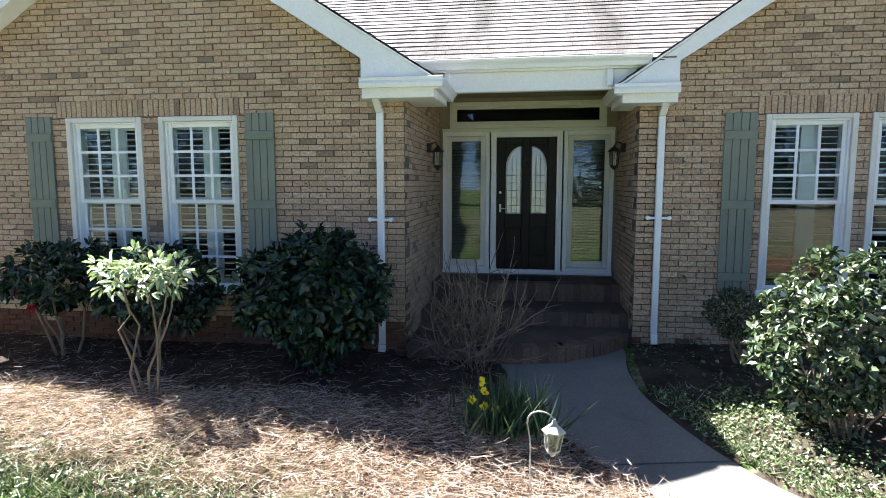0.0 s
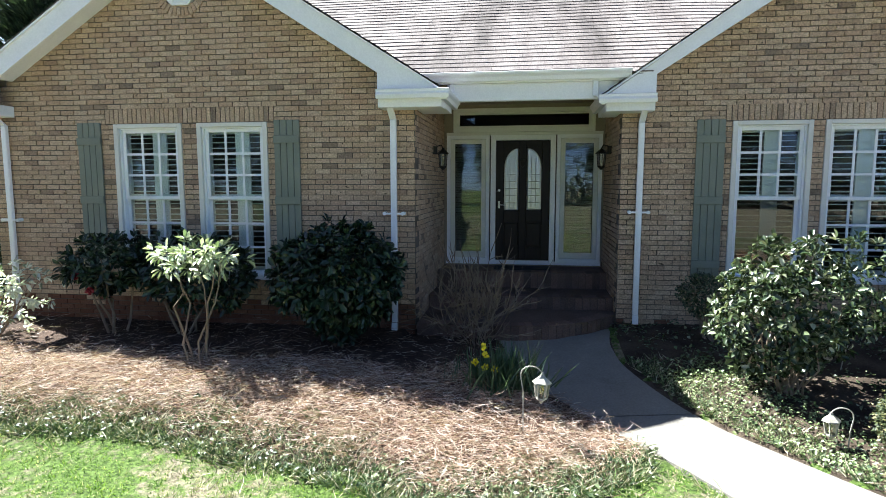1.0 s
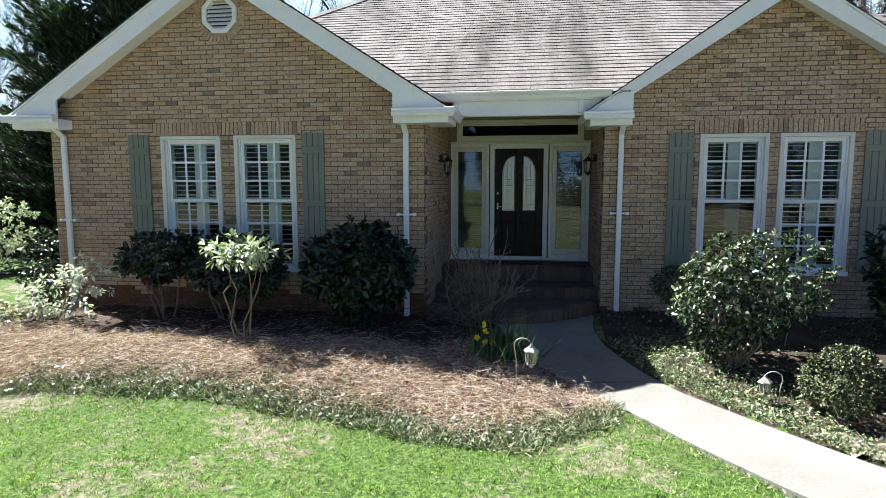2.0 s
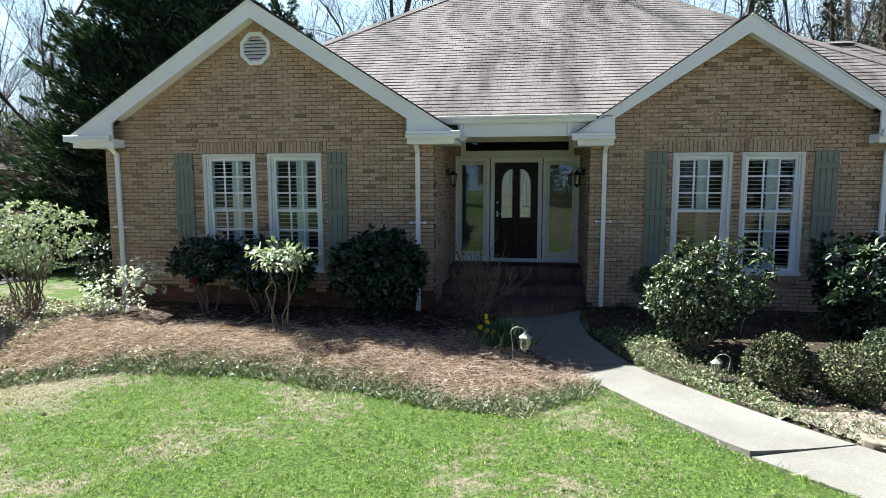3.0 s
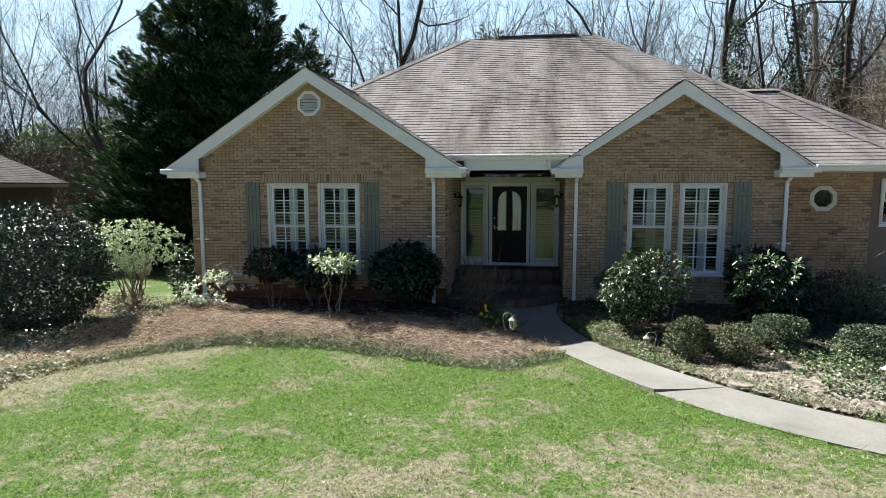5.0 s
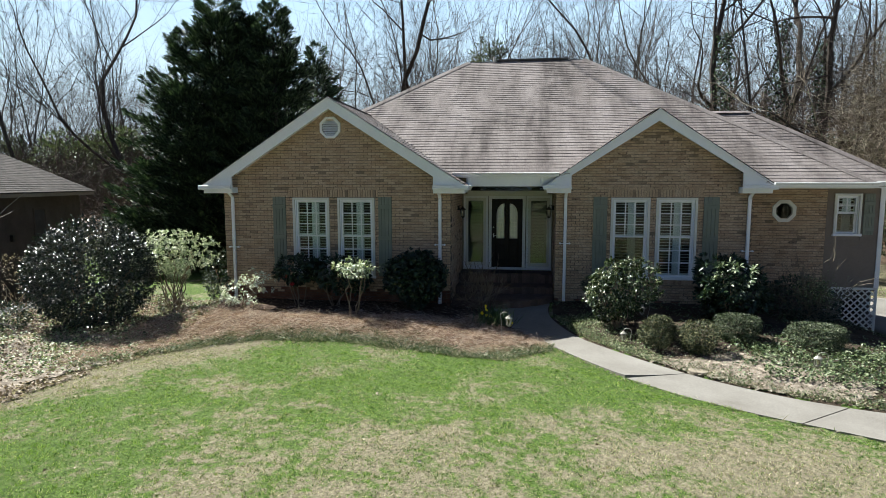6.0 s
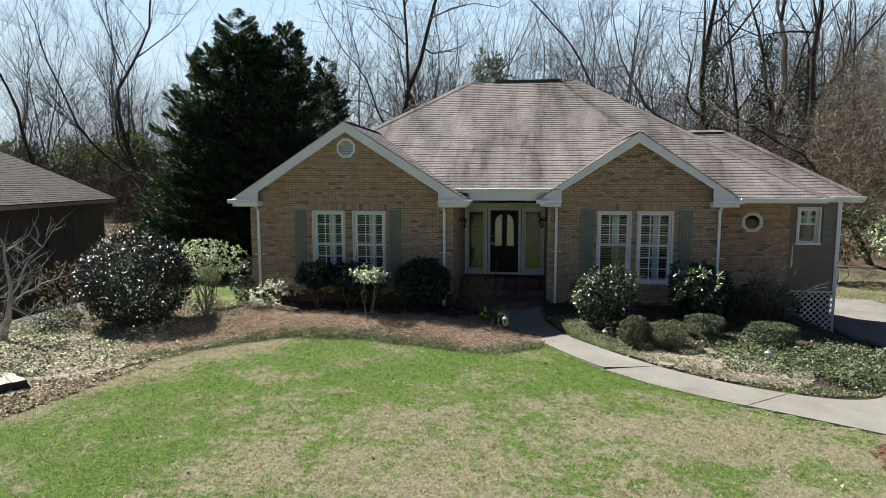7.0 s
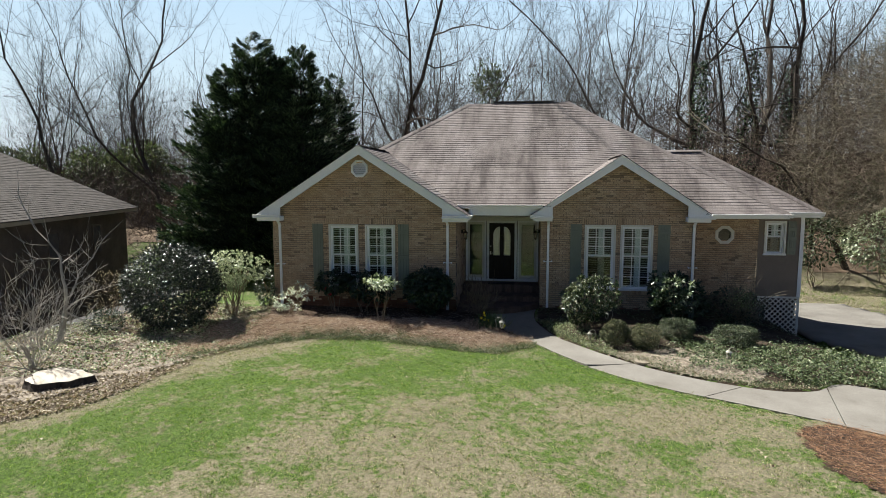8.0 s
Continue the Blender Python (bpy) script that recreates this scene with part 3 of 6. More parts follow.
front_walk = tagged(thing("front_walk", "curved pale concrete front walk with cracked joints", "walk"), kind="structure")
wl, wr = curve(WALK_L, 105), curve(WALK_R, 105)
for a, b in ((0, 33), (33, 56), (56, 76), (76, 92), (92, 104)):
    g = Geo()
    for i in range(a, b + 1):
        for k in range(7):
            s = k / 6
            x, y = wl[i][0] * (1 - s) + wr[i][0] * s, wl[i][1] * (1 - s) + wr[i][1] * s
            if i == a or i == b:
                j = wl[i + (1 if i == a else -1)]
                d = Vector((j[0] - wl[i][0], j[1] - wl[i][1]))
                d *= 0.012 / max(d.length, 1e-6)
                x, y = x + d.x, y + d.y
            z = float(walk_z(x, y)) + (0.045 * max(0, (i - 44) / 12) * (1 - s) ** 2 if b == 56 else 0)
            g.v += [(x, y, z), (x, y, z - 0.16)]
    n = b - a + 1
    for i in range(n - 1):
        for k in range(6):
            q = (i * 7 + k) * 2
            g.f.append((q, q + 14, q + 16, q + 2))
        g.f += [(i * 14, i * 14 + 1, i * 14 + 15, i * 14 + 14), (i * 14 + 12, i * 14 + 26, i * 14 + 27, i * 14 + 13)]
    for i in (0, n - 1):
        g.f += [(i * 14 + 2 * k, i * 14 + 2 * k + 1, i * 14 + 2 * k + 3, i * 14 + 2 * k + 2) for k in range(6)]
    part("slab", g, M["concrete"], front_walk)
for name, poly, zf in (("driveway", DRIVE, drive_z), ("neighbour_driveway", NEXT_DRIVE, lambda x, y: gz(x, y) + 0.03)):
    px, py = [p[0] for p in poly], [p[1] for p in poly]
    me = grid_mesh(name, np.arange(min(px), max(px) + 0.1, 0.25), np.arange(min(py), max(py) + 0.1, 0.25), lambda x, y: zf(x, y) - 0.002, M["concrete"], lambda x, y: inside(poly, x, y))
    ob = tagged(part(name, me, M["concrete"]), "pale weathered concrete driveway", "driveway", kind="structure")
    s = ob.modifiers.new("depth", "SOLIDIFY")
    s.thickness, s.offset = 0.1, -1


# ---- the brick house ----
house = thing("house", "buff brick house with two front gables and brown shingle roof", "house")
YL, YR, YW, YD = 0.0, 0.78, 1.88, 2.57            # brick faces: left gable, right gable, side wing, porch back
XL, XP, XQ, XR, XW = -7.43, -1.334, 1.308, 6.10, 9.64  # outer corners and porch sides
COURSE, LONG, JOINT = 0.0677, 0.203, 0.0108
BASE = -0.6
PEAK_L, PEAK_R = (-4.39, 5.234), (3.744, 4.894)


def gable_top(apex, low, span):
    return lambda u: low if abs(u - apex[0]) > span else max(low, apex[1] - 0.17 - 0.655 * abs(u - apex[0]))


def brick_wall(name, frame_m, u0, u1, top, holes, near=None, thick=0.24, z0=BASE, lintels=(), red_below=-9.0):
    """A wall in its own frame (u along, v into the wall, z up): a core with openings, and bricks laid in running bond on its face."""
    wall = part(name, Geo().box(0, 0, 0, 0.001, 0.001, 0.001), M["mortar"], house)
    us = sorted({u0, u1, *[h for q in holes for h in q[:2]]})
    g = Geo()
    for a, b in zip(us, us[1:]):
        cuts = sorted((q[2], q[3]) for q in holes if q[0] < (a + b) / 2 < q[1])
        low = z0
        steps = [a + (b - a) * k / max(1, int((b - a) / 0.25)) for k in range(max(1, int((b - a) / 0.25)) + 1)]
        for c, d in cuts:
            g.box(a, 0.012, low, b, thick, c)
            low = d
        for p, q in zip(steps, steps[1:]):
            g.prism([(p, 0.012, low), (q, 0.012, low), (q, 0.012, top(q)), (p, 0.012, top(p))], (0, thick - 0.012, 0))
    core = g.mesh(name)
    weld = bmesh.new()
    weld.from_mesh(core)
    bmesh.ops.remove_doubles(weld, verts=weld.verts, dist=0.0005)
    weld.to_mesh(core)
    weld.free()
    core.materials.append(M["mortar"])
    core.transform(frame_m)
    wall.data = core
    rng = random.Random(name)
    rest, red = Geo(), Geo()
    singles = []
    unit_brick = Geo().box(0, 0, 0, LONG - JOINT, 0.02, COURSE - JOINT).mesh("brick")
    unit_brick.materials.append(M["brick"])
    blocks = list(holes) + list(lintels)
    highest = max(top(u0 + (u1 - u0) * k / 60) for k in range(61))
    for row in range(int((highest - z0) / COURSE)):
        z = z0 + row * COURSE
        u = u0 - (LONG / 2 if row % 2 else 0)
        while u < u1:
            a, b = max(u, u0), min(u + LONG, u1)
            u += LONG
            zm, spans = z + COURSE / 2, [(a, b)]
            for q in blocks:
                if q[2] < zm < q[3]:
                    spans = [s for (c, d) in spans for s in ((c, min(d, q[0])), (max(c, q[1]), d)) if s[1] - s[0] > 0.02]
            for c, d in spans:
                if d - c < 0.03 or zm > top((c + d) / 2) + 0.03:
                    continue
                v = rng.uniform(-0.005, 0.002)
                full = abs(d - c - LONG) < 0.002
                if full and near and near[0] < c and d < near[1] and near[2] < z < near[3]:
                    singles.append((c, v, z))
                else:
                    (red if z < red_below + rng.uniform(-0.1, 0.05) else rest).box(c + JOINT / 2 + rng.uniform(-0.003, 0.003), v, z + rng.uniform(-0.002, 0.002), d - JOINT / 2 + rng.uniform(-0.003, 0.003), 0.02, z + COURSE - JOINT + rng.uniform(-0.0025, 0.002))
    for l in lintels:
        n = round((l[1] - l[0]) / COURSE)
        w = (l[1] - l[0]) / n
        soldier = Geo().box(0, 0, 0, w - JOINT, 0.025, l[3] - l[2] - JOINT - 0.004).mesh("brick")
        soldier.materials.append(M["brick"])
        LATER.append((wall, soldier, [frame_m @ Matrix.Translation((l[0] + k * w + JOINT / 2, rng.uniform(-0.006, -0.001), l[2] + 0.004)) for k in range(n)]))
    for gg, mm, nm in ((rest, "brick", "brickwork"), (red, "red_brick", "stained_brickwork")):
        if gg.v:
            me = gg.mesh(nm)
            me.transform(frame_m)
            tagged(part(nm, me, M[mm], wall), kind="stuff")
    LATER.append((wall, unit_brick, [frame_m @ Matrix.Translation((c + JOINT / 2 + rng.uniform(-0.003, 0.003), v, z + rng.uniform(-0.002, 0.002))) for c, v, z in singles]))
    return wall


LATER = []
front = lambda y: Matrix.Translation((0, y, 0))
WINDOWS_L = [(-5.516, -4.521), (-4.297, -3.306)]
WINDOWS_R = [(2.697, 3.662), (3.807, 4.805)]
WZ0, WZ1 = 0.66, 2.715
brick_wall("wall_left_gable", front(YL), XL, XP, gable_top(PEAK_L, 2.95, 3.3), [(*w, WZ0, WZ1) for w in WINDOWS_L] + [(-4.65, -4.24, 4.30, 4.70)],
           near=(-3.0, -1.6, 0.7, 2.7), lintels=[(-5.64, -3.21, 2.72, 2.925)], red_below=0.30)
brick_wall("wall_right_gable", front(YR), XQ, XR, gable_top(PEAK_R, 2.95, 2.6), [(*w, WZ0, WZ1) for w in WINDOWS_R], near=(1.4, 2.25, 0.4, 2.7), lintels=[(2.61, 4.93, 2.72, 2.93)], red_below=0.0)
brick_wall("wall_wing", front(YW), XR, 8.30, lambda u: 3.0, [(7.06, 7.46, 2.15, 2.55)], z0=-0.6 + 14 * COURSE)
M["siding"] = surface("taupe_siding", [(0.3, (0.185, 0.145, 0.112)), (0.7, (0.25, 0.20, 0.158))], 1.2, 0.2, 0.75, bump_at=0.002)
siding = part("wall_wing_siding", Geo().box(8.30, YW + 0.02, 0.35, 8.475, YW + 0.24, 3.0).box(9.13, YW + 0.02, 0.35, XW, YW + 0.24, 3.0).box(8.475, YW + 0.02, 0.35, 9.13, YW + 0.24, 1.74).box(8.475, YW + 0.02, 2.81, 9.13, YW + 0.24, 3.0), M["siding"], house, "taupe lap siding")
for k in range(19):
    z = 0.35 + k * 0.139
    for a, b in ((8.30, 8.475), (9.13, XW)) if 1.66 < z + 0.07 < 2.81 else ((8.30, XW),):
        part("lap_board", Geo().prism([(a, YW - 0.002, z), (a, YW + 0.019, z), (a, YW + 0.019, z + 0.137), (a, YW + 0.012, z + 0.137)], (b - a, 0, 0)), M["siding"], siding)
turn = Matrix.Rotation(radians(90), 4, "Z")
brick_wall("wall_porch_left", Matrix.Translation((XP, 0, 0)) @ turn, YL + 0.012, YD, lambda u: 3.25, [])
brick_wall("wall_porch_right", Matrix.Translation((XQ, 0, 0)) @ Matrix.Rotation(radians(-90), 4, "Z"), -YD, -YR - 0.012, lambda u: 3.25, [])
brick_wall("wall_west", Matrix.Translation((XL, 0, 0)) @ Matrix.Rotation(radians(-90), 4, "Z"), -12.5, -0.012, lambda u: 3.0, [])
brick_wall("wall_gable_side", Matrix.Translation((XR, 0, 0)) @ turn, YR + 0.012, YW, lambda u: 3.0, [])
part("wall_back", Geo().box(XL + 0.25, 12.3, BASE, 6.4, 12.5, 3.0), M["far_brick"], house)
# Unseen rear of the wing, ended early so that sun reaches the driveway.
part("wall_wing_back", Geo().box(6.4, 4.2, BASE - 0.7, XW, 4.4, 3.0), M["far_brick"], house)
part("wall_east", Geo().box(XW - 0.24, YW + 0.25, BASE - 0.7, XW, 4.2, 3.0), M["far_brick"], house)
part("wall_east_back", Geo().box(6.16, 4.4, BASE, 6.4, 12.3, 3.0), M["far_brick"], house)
part("room_floor", Geo().box(XL + 0.25, 2.8, 0.35, 6.1, 12.3, 0.45).box(6.1, 2.2, 0.35, XW - 0.25, 4.2, 0.45).box(XL + 0.25, 0.26, 0.35, XP - 0.26, 2.8, 0.45).box(XQ + 0.26, 1.06, 0.35, XR - 0.25, 2.8, 0.45), M["dark_room"], house)
part("room_ceiling", Geo().box(XL + 0.25, 2.8, 3.05, 6.1, 12.3, 3.1).box(6.1, 2.2, 3.05, XW - 0.25, 4.2, 3.1).box(XL + 0.25, 0.26, 3.05, XP - 0.26, 2.8, 3.1).box(XQ + 0.26, 1.06, 3.05, XR - 0.25, 2.8, 3.1), M["dark_room"], house)
part("room_wall", Geo().box(XL + 0.25, 6.0, 0.45, 6.1, 6.1, 3.05), M["dark_room"], house)


# windows with divided sashes, and louvred shutters behind them
def window(x0, x1, z0, z1, y, lower_grille=True, louvres=True, cols=3, rows=3, trim="cream"):
    w = part("window", Geo().box(x0, y - 0.02, z0 - 0.03, x0 + 0.06, y + 0.09, z1).box(x1 - 0.06, y - 0.02, z0 - 0.03, x1, y + 0.09, z1).box(x0 + 0.06, y - 0.02, z1 - 0.055, x1 - 0.06, y + 0.09, z1), M[trim], house, "cream painted double-hung window", 0.004)
    part("inner_stop", Geo().box(x0 + 0.062, y + 0.02, z0 - 0.03, x0 + 0.085, y + 0.09, z1 - 0.057).box(x1 - 0.085, y + 0.02, z0 - 0.03, x1 - 0.062, y + 0.09, z1 - 0.057).box(x0 + 0.085, y + 0.02, z1 - 0.075, x1 - 0.085, y + 0.09, z1 - 0.057), M["white"], w)
    part("sill", Geo().box(x0 - 0.02, y - 0.05, z0 - 0.035, x1 + 0.02, y + 0.09, z0 + 0.03), M["white"], w, bevel=0.004)
    a, b, mid = x0 + 0.085, x1 - 0.085, (z0 + z1) / 2 + 0.03
    for nm, c, d, dy, grille in (("upper_sash", mid - 0.02, z1 - 0.075, 0.05, True), ("lower_sash", z0 + 0.03, mid + 0.02, 0.085, lower_grille)):
        t = y + dy
        g = Geo().box(a, t, c, a + 0.045, t + 0.025, d).box(b - 0.045, t, c, b, t + 0.025, d).box(a + 0.045, t, c, b - 0.045, t + 0.025, c + 0.045).box(a + 0.045, t, d - 0.045, b - 0.045, t + 0.025, d)
        sash = part(nm, g, M["white"], w, bevel=0.003)
        if grille:
            g = Geo()
            for k in range(1, cols):
                x = a + 0.045 + (b - a - 0.09) * k / cols
                g.box(x - 0.015, t - 0.002, c + 0.045, x + 0.015, t + 0.008, d - 0.045)
            for k in range(1, rows):
                z = c + 0.045 + (d - c - 0.09) * k / rows
                g.box(a + 0.045, t - 0.001, z - 0.015, b - 0.045, t + 0.007, z + 0.015)
            part("grille", g, M["white"], w)
        pane = part("pane", Geo().box(a + 0.04, t + 0.010, c + 0.04, b - 0.04, t + 0.014, d - 0.04), M["glass"] if grille else M["side_glass"], w)
        pane.visible_shadow = False
    part("jamb_liner", Geo().box(x0, y + 0.115, z0 - 0.02, x0 + 0.06, y + 0.25, z1).box(x1 - 0.06, y + 0.115, z0 - 0.02, x1, y + 0.25, z1).box(x0 + 0.06, y + 0.115, z1 - 0.06, x1 - 0.06, y + 0.25, z1).box(x0 + 0.06, y + 0.115, z0 - 0.02, x1 - 0.06, y + 0.25, z0 + 0.03), M["slat"], w)
    if louvres:
        ya = y + 0.15
        cx = a + (b - a) * 0.58
        for p, q in ((a - 0.02, cx - 0.05), (cx + 0.05, b + 0.02)):
            part("shutter_stile", Geo().box(p, ya, z0 + 0.03, p + 0.05, ya + 0.03, z1 - 0.06).box(q - 0.05, ya, z0 + 0.03, q, ya + 0.03, z1 - 0.06), M["slat"], w)
            for lo, hi in ((z0 + 0.03, z0 + 0.12), (mid - 0.04, mid + 0.05), (z1 - 0.14, z1 - 0.06)):
                part("shutter_rail", Geo().box(p + 0.05, ya, lo, q - 0.05, ya + 0.03, hi), M["slat"], w)
            me = Geo().box(p + 0.052, -0.026, -0.0045, q - 0.052, 0.026, 0.0045).mesh("louvre")
            me.materials.append(M["slat"])
            for lo, hi in ((z0 + 0.12, mid - 0.04), (mid + 0.05, z1 - 0.14)):
                n = round((hi - lo) / 0.076)
                for k in range(n):
                    s = part("louvre", me, None, w)
                    s.matrix_basis = pose(0, ya + 0.015, lo + (k + 0.5) * (hi - lo) / n, 3 if lo < mid - 0.2 else 6, 0, 0)
        part("shutter_centre", Geo().box(cx - 0.05, ya + 0.002, z0 + 0.03, cx + 0.05, ya + 0.028, z1 - 0.06), M["slat"], w)
    return w


for k, (a, b) in enumerate(WINDOWS_L):
    window(a, b, WZ0, WZ1, YL)
for k, (a, b) in enumerate(WINDOWS_R):
    window(a, b, WZ0, WZ1, YR, lower_grille=k == 1)
window(8.475, 9.13, 1.74, 2.81, YW, lower_grille=False, louvres=True, cols=2, rows=2)
for a, b, y in ((-5.56, -3.26, YL), (2.65, 4.85, YR)):
    g = Geo()
    n = round((b - a) / COURSE)
    for k in range(n):
        g.box(a + k * COURSE + 0.005, y - 0.03, WZ0 - 0.15, a + (k + 1) * COURSE - 0.005, y + 0.03, WZ0 - 0.04)
    tagged(part("sill_brickwork", g, M["brick"], house), kind="stuff")


def shutter(x0, x1, z0, z1, y):
    s = part("shutter", Geo().box(x0 + 0.005, y - 0.012, z0 + 0.01, x1 - 0.005, y - 0.008, z1 - 0.01), M["sage"], house, "sage green board-and-batten shutter")
    w = (x1 - x0) / 4
    for k in range(4):
        part("board", Geo().box(x0 + k * w + 0.003, y - 0.034, z0, x0 + (k + 1) * w - 0.003, y - 0.013, z1), M["sage"], s, bevel=0.003)
    for z in (z1 - 0.25, (z0 + z1) / 2 - 0.02, z0 + 0.16):
        part("batten", Geo().box(x0, y - 0.055, z - 0.05, x1, y - 0.035, z + 0.05), M["sage"], s, bevel=0.004)


for a, b, y in ((-6.055, -5.70, YL), (-3.205, -2.852, YL), (2.248, 2.605, YR), (4.94, 5.31, YR)):
    shutter(a, b, 0.685, 2.735, y)
shutter(9.17, 9.43, 1.74, 2.81, YW)


# octagonal gable vent with its brick surround, and the octagonal wing window
def ring(c, r0, r1, y0, y1, n=8):
    g = Geo()
    for k in range(n):
        a, b = [(k + s - 0.5) * 2 * math.pi / n for s in (0, 1)]
        q = [(c[0] + r * math.cos(t), y0, c[1] + r * math.sin(t)) for r, t in ((r0, a), (r0, b), (r1, b), (r1, a))]
        g.prism(q, (0, y1 - y0, 0))
    return g


vent = part("gable_vent", ring((-4.446, 4.50), 0.225, 0.295, -0.035, 0.05), M["white"], house, "white octagonal louvred gable vent", 0.004)
part("vent_backing", Geo().box(-4.7, 0.16, 4.25, -4.19, 0.2, 4.75), M["roof_deck"], vent)
for k in range(7):
    z = 4.32 + k * 0.06
    h = 0.215 if abs(z - 4.5) < 0.1 else 0.235 - (abs(z - 4.5) - 0.09)
    part("vent_slat", Geo().prism([(-4.446 - h, -0.015, z - 0.03), (-4.446 + h, -0.015, z - 0.03), (-4.446 + h, -0.007, z - 0.03), (-4.446 - h, -0.007, z - 0.03)], (0, 0.05, 0.055)), M["white"], vent)
g = Geo()
for k in range(40):
    a = (k + 0.5) * 2 * math.pi / 40
    m = Matrix.Translation((-4.446, 0, 4.50)) @ Matrix.Rotation(-a, 4, "Y")
    s = 0.30 / math.cos((a + math.pi / 8) % (math.pi / 4) - math.pi / 8)
    b = Geo().box(s, -0.014, -0.022, s + 0.095, 0.02, 0.022)
    n = len(g.v)
    g.v += [tuple(m @ Vector(v)) for v in b.v]
    g.f += [tuple(n + i for i in f) for f in b.f]
tagged(part("vent_brickwork", g, M["brick"], vent), kind="stuff")
octagon = part("octagon_window", ring((7.26, 2.35), 0.215, 0.315, YW - 0.03, YW + 0.06), M["cream"], house, "cream octagonal window", 0.004)
part("pane", Geo().box(7.0, YW + 0.03, 2.1, 7.52, YW + 0.034, 2.6), M["glass"], octagon)

# porch back wall, door, sidelights and transom
g = Geo()
for a, b, c, d in ((XP, -1.29, 0.3, 3.25), (1.28, XQ, 0.3, 3.25), (-1.29, 1.28, 3.155, 3.25), (-1.29, -1.172, 2.72, 3.155), (1.15, 1.28, 2.72, 3.155), (-1.29, 1.28, 0.3, 0.575)):
    g.box(a, YD, c, b, YD + 0.2, d)
part("wall_porch_back", g, M["taupe"], house)
entry = part("entry_frame", Geo().box(-1.29, YD - 0.045, 0.555, 1.28, YD + 0.1, 0.60), M["white"], house, "cream and white entry surround")


def frame_of(name, x0, x1, z0, z1, w, y0, y1, material, parent, bottom=None):
    bt = w if bottom is None else bottom
    return part(name, Geo().box(x0, y0, z0, x0 + w, y1, z1).box(x1 - w, y0, z0, x1, y1, z1).box(x0 + w, y0, z1 - w, x1 - w, y1, z1).box(x0 + w, y0, z0, x1 - w, y1, z0 + bt), material, parent, bevel=0.004)


frame_of("transom_frame", -1.172, 1.15, 2.765, 3.155, 0.075, YD - 0.05, YD + 0.08, M["cream"], entry)
frame_of("transom_bead", -1.097, 1.075, 2.84, 3.08, 0.03, YD - 0.02, YD + 0.02, M["cream"], entry)
part("transom_pane", Geo().box(-1.08, YD + 0.0, 2.86, 1.06, YD + 0.005, 3.065), M["side_glass"], entry)
part("head_rail", Geo().box(-1.29, YD - 0.03, 2.715, 1.28, YD + 0.06, 2.763), M["cream"], entry, bevel=0.004)
for a, b in ((-1.285, -0.565), (0.545, 1.275)):
    side = frame_of("sidelight", a, b, 0.60, 2.715, 0.06, YD - 0.03, YD + 0.06, M["white"], house)
    frame_of("sash", a + 0.062, b - 0.062, 0.665, 2.65, 0.075, YD - 0.012, YD + 0.04, M["cream"], side, 0.10)
    part("pane", Geo().box(a + 0.13, YD + 0.01, 0.75, b - 0.13, YD + 0.015, 2.58), M["side_glass"], side)
    me = Geo().box(a + 0.12, -0.022, -0.002, b - 0.12, 0.022, 0.002).mesh("blind_slat")
    me.materials.append(M["slat"])
    for k in range(44):
        s = part("blind_slat", me, None, side)
        s.matrix_basis = pose(0, YD + 0.09, 0.72 + k * 0.0425, 48, 0, 0)
frame_of("door_frame", -0.545, 0.525, 0.60, 2.715, 0.085, YD - 0.025, YD + 0.1, M["white"], entry, 0.02)

DX0, DX1, DZ0, DZ1 = -0.457, 0.437, 0.622, 2.628
door = part("door", Geo().box(DX0, YD + 0.035, DZ0, DX1, YD + 0.07, DZ1), M["door_wood"], house, "dark stained wooden front door with two arched leaded lights")
g = Geo().box(DX0, YD + 0.015, DZ0, DX0 + 0.13, YD + 0.034, DZ1).box(DX1 - 0.13, YD + 0.015, DZ0, DX1, YD + 0.034, DZ1).box(-0.065, YD + 0.015, DZ0, 0.045, YD + 0.034, DZ1)
for c, d in ((DZ0, DZ0 + 0.22), (1.28, 1.46), (2.52, DZ1)):
    g.box(DX0 + 0.13, YD + 0.015, c, -0.065, YD + 0.034, d).box(0.045, YD + 0.015, c, DX1 - 0.13, YD + 0.034, d)
part("stile", g, M["door_wood"], door, bevel=0.006)
for a, b in ((-0.30, -0.09), (0.07, 0.28)):
    part("door_panel", Geo().box(a - 0.01, YD + 0.02, 0.87, b + 0.01, YD + 0.036, 1.25), M["door_wood"], door, bevel=0.012)
for s in (-1, 1):
    mx = -0.01
    inner, outer = mx + s * 0.075, mx + s * 0.30
    arch = [(inner, 1.48), (outer, 1.48), (outer, 2.16)] + [(mx + s * (0.075 + 0.225 * math.cos(t)), 2.16 + 0.33 * math.sin(t)) for t in np.linspace(0.25, math.pi / 2, 7)]
    light = part("door_light", Geo().prism([(x, YD + 0.022, z) for x, z in arch], (0, 0.012, 0)), M["frost"], door, "bevelled leaded glass light")
    lead = Geo()
    for p, q in zip(arch, arch[1:] + arch[:1]):
        lead.tube([(p[0], YD + 0.018, p[1]), (q[0], YD + 0.018, q[1])], 0.011, 5)
    for z in np.arange(1.60, 2.16, 0.115):
        lead.tube([(inner, YD + 0.02, z), (outer, YD + 0.02, z)], 0.0045, 4)
    for f in (0.3, 0.62):
        x = inner + (outer - inner) * f
        lead.tube([(x, YD + 0.02, 1.48), (x, YD + 0.02, 2.36)], 0.0045, 4)
    part("caming", lead, M["caming"], light)
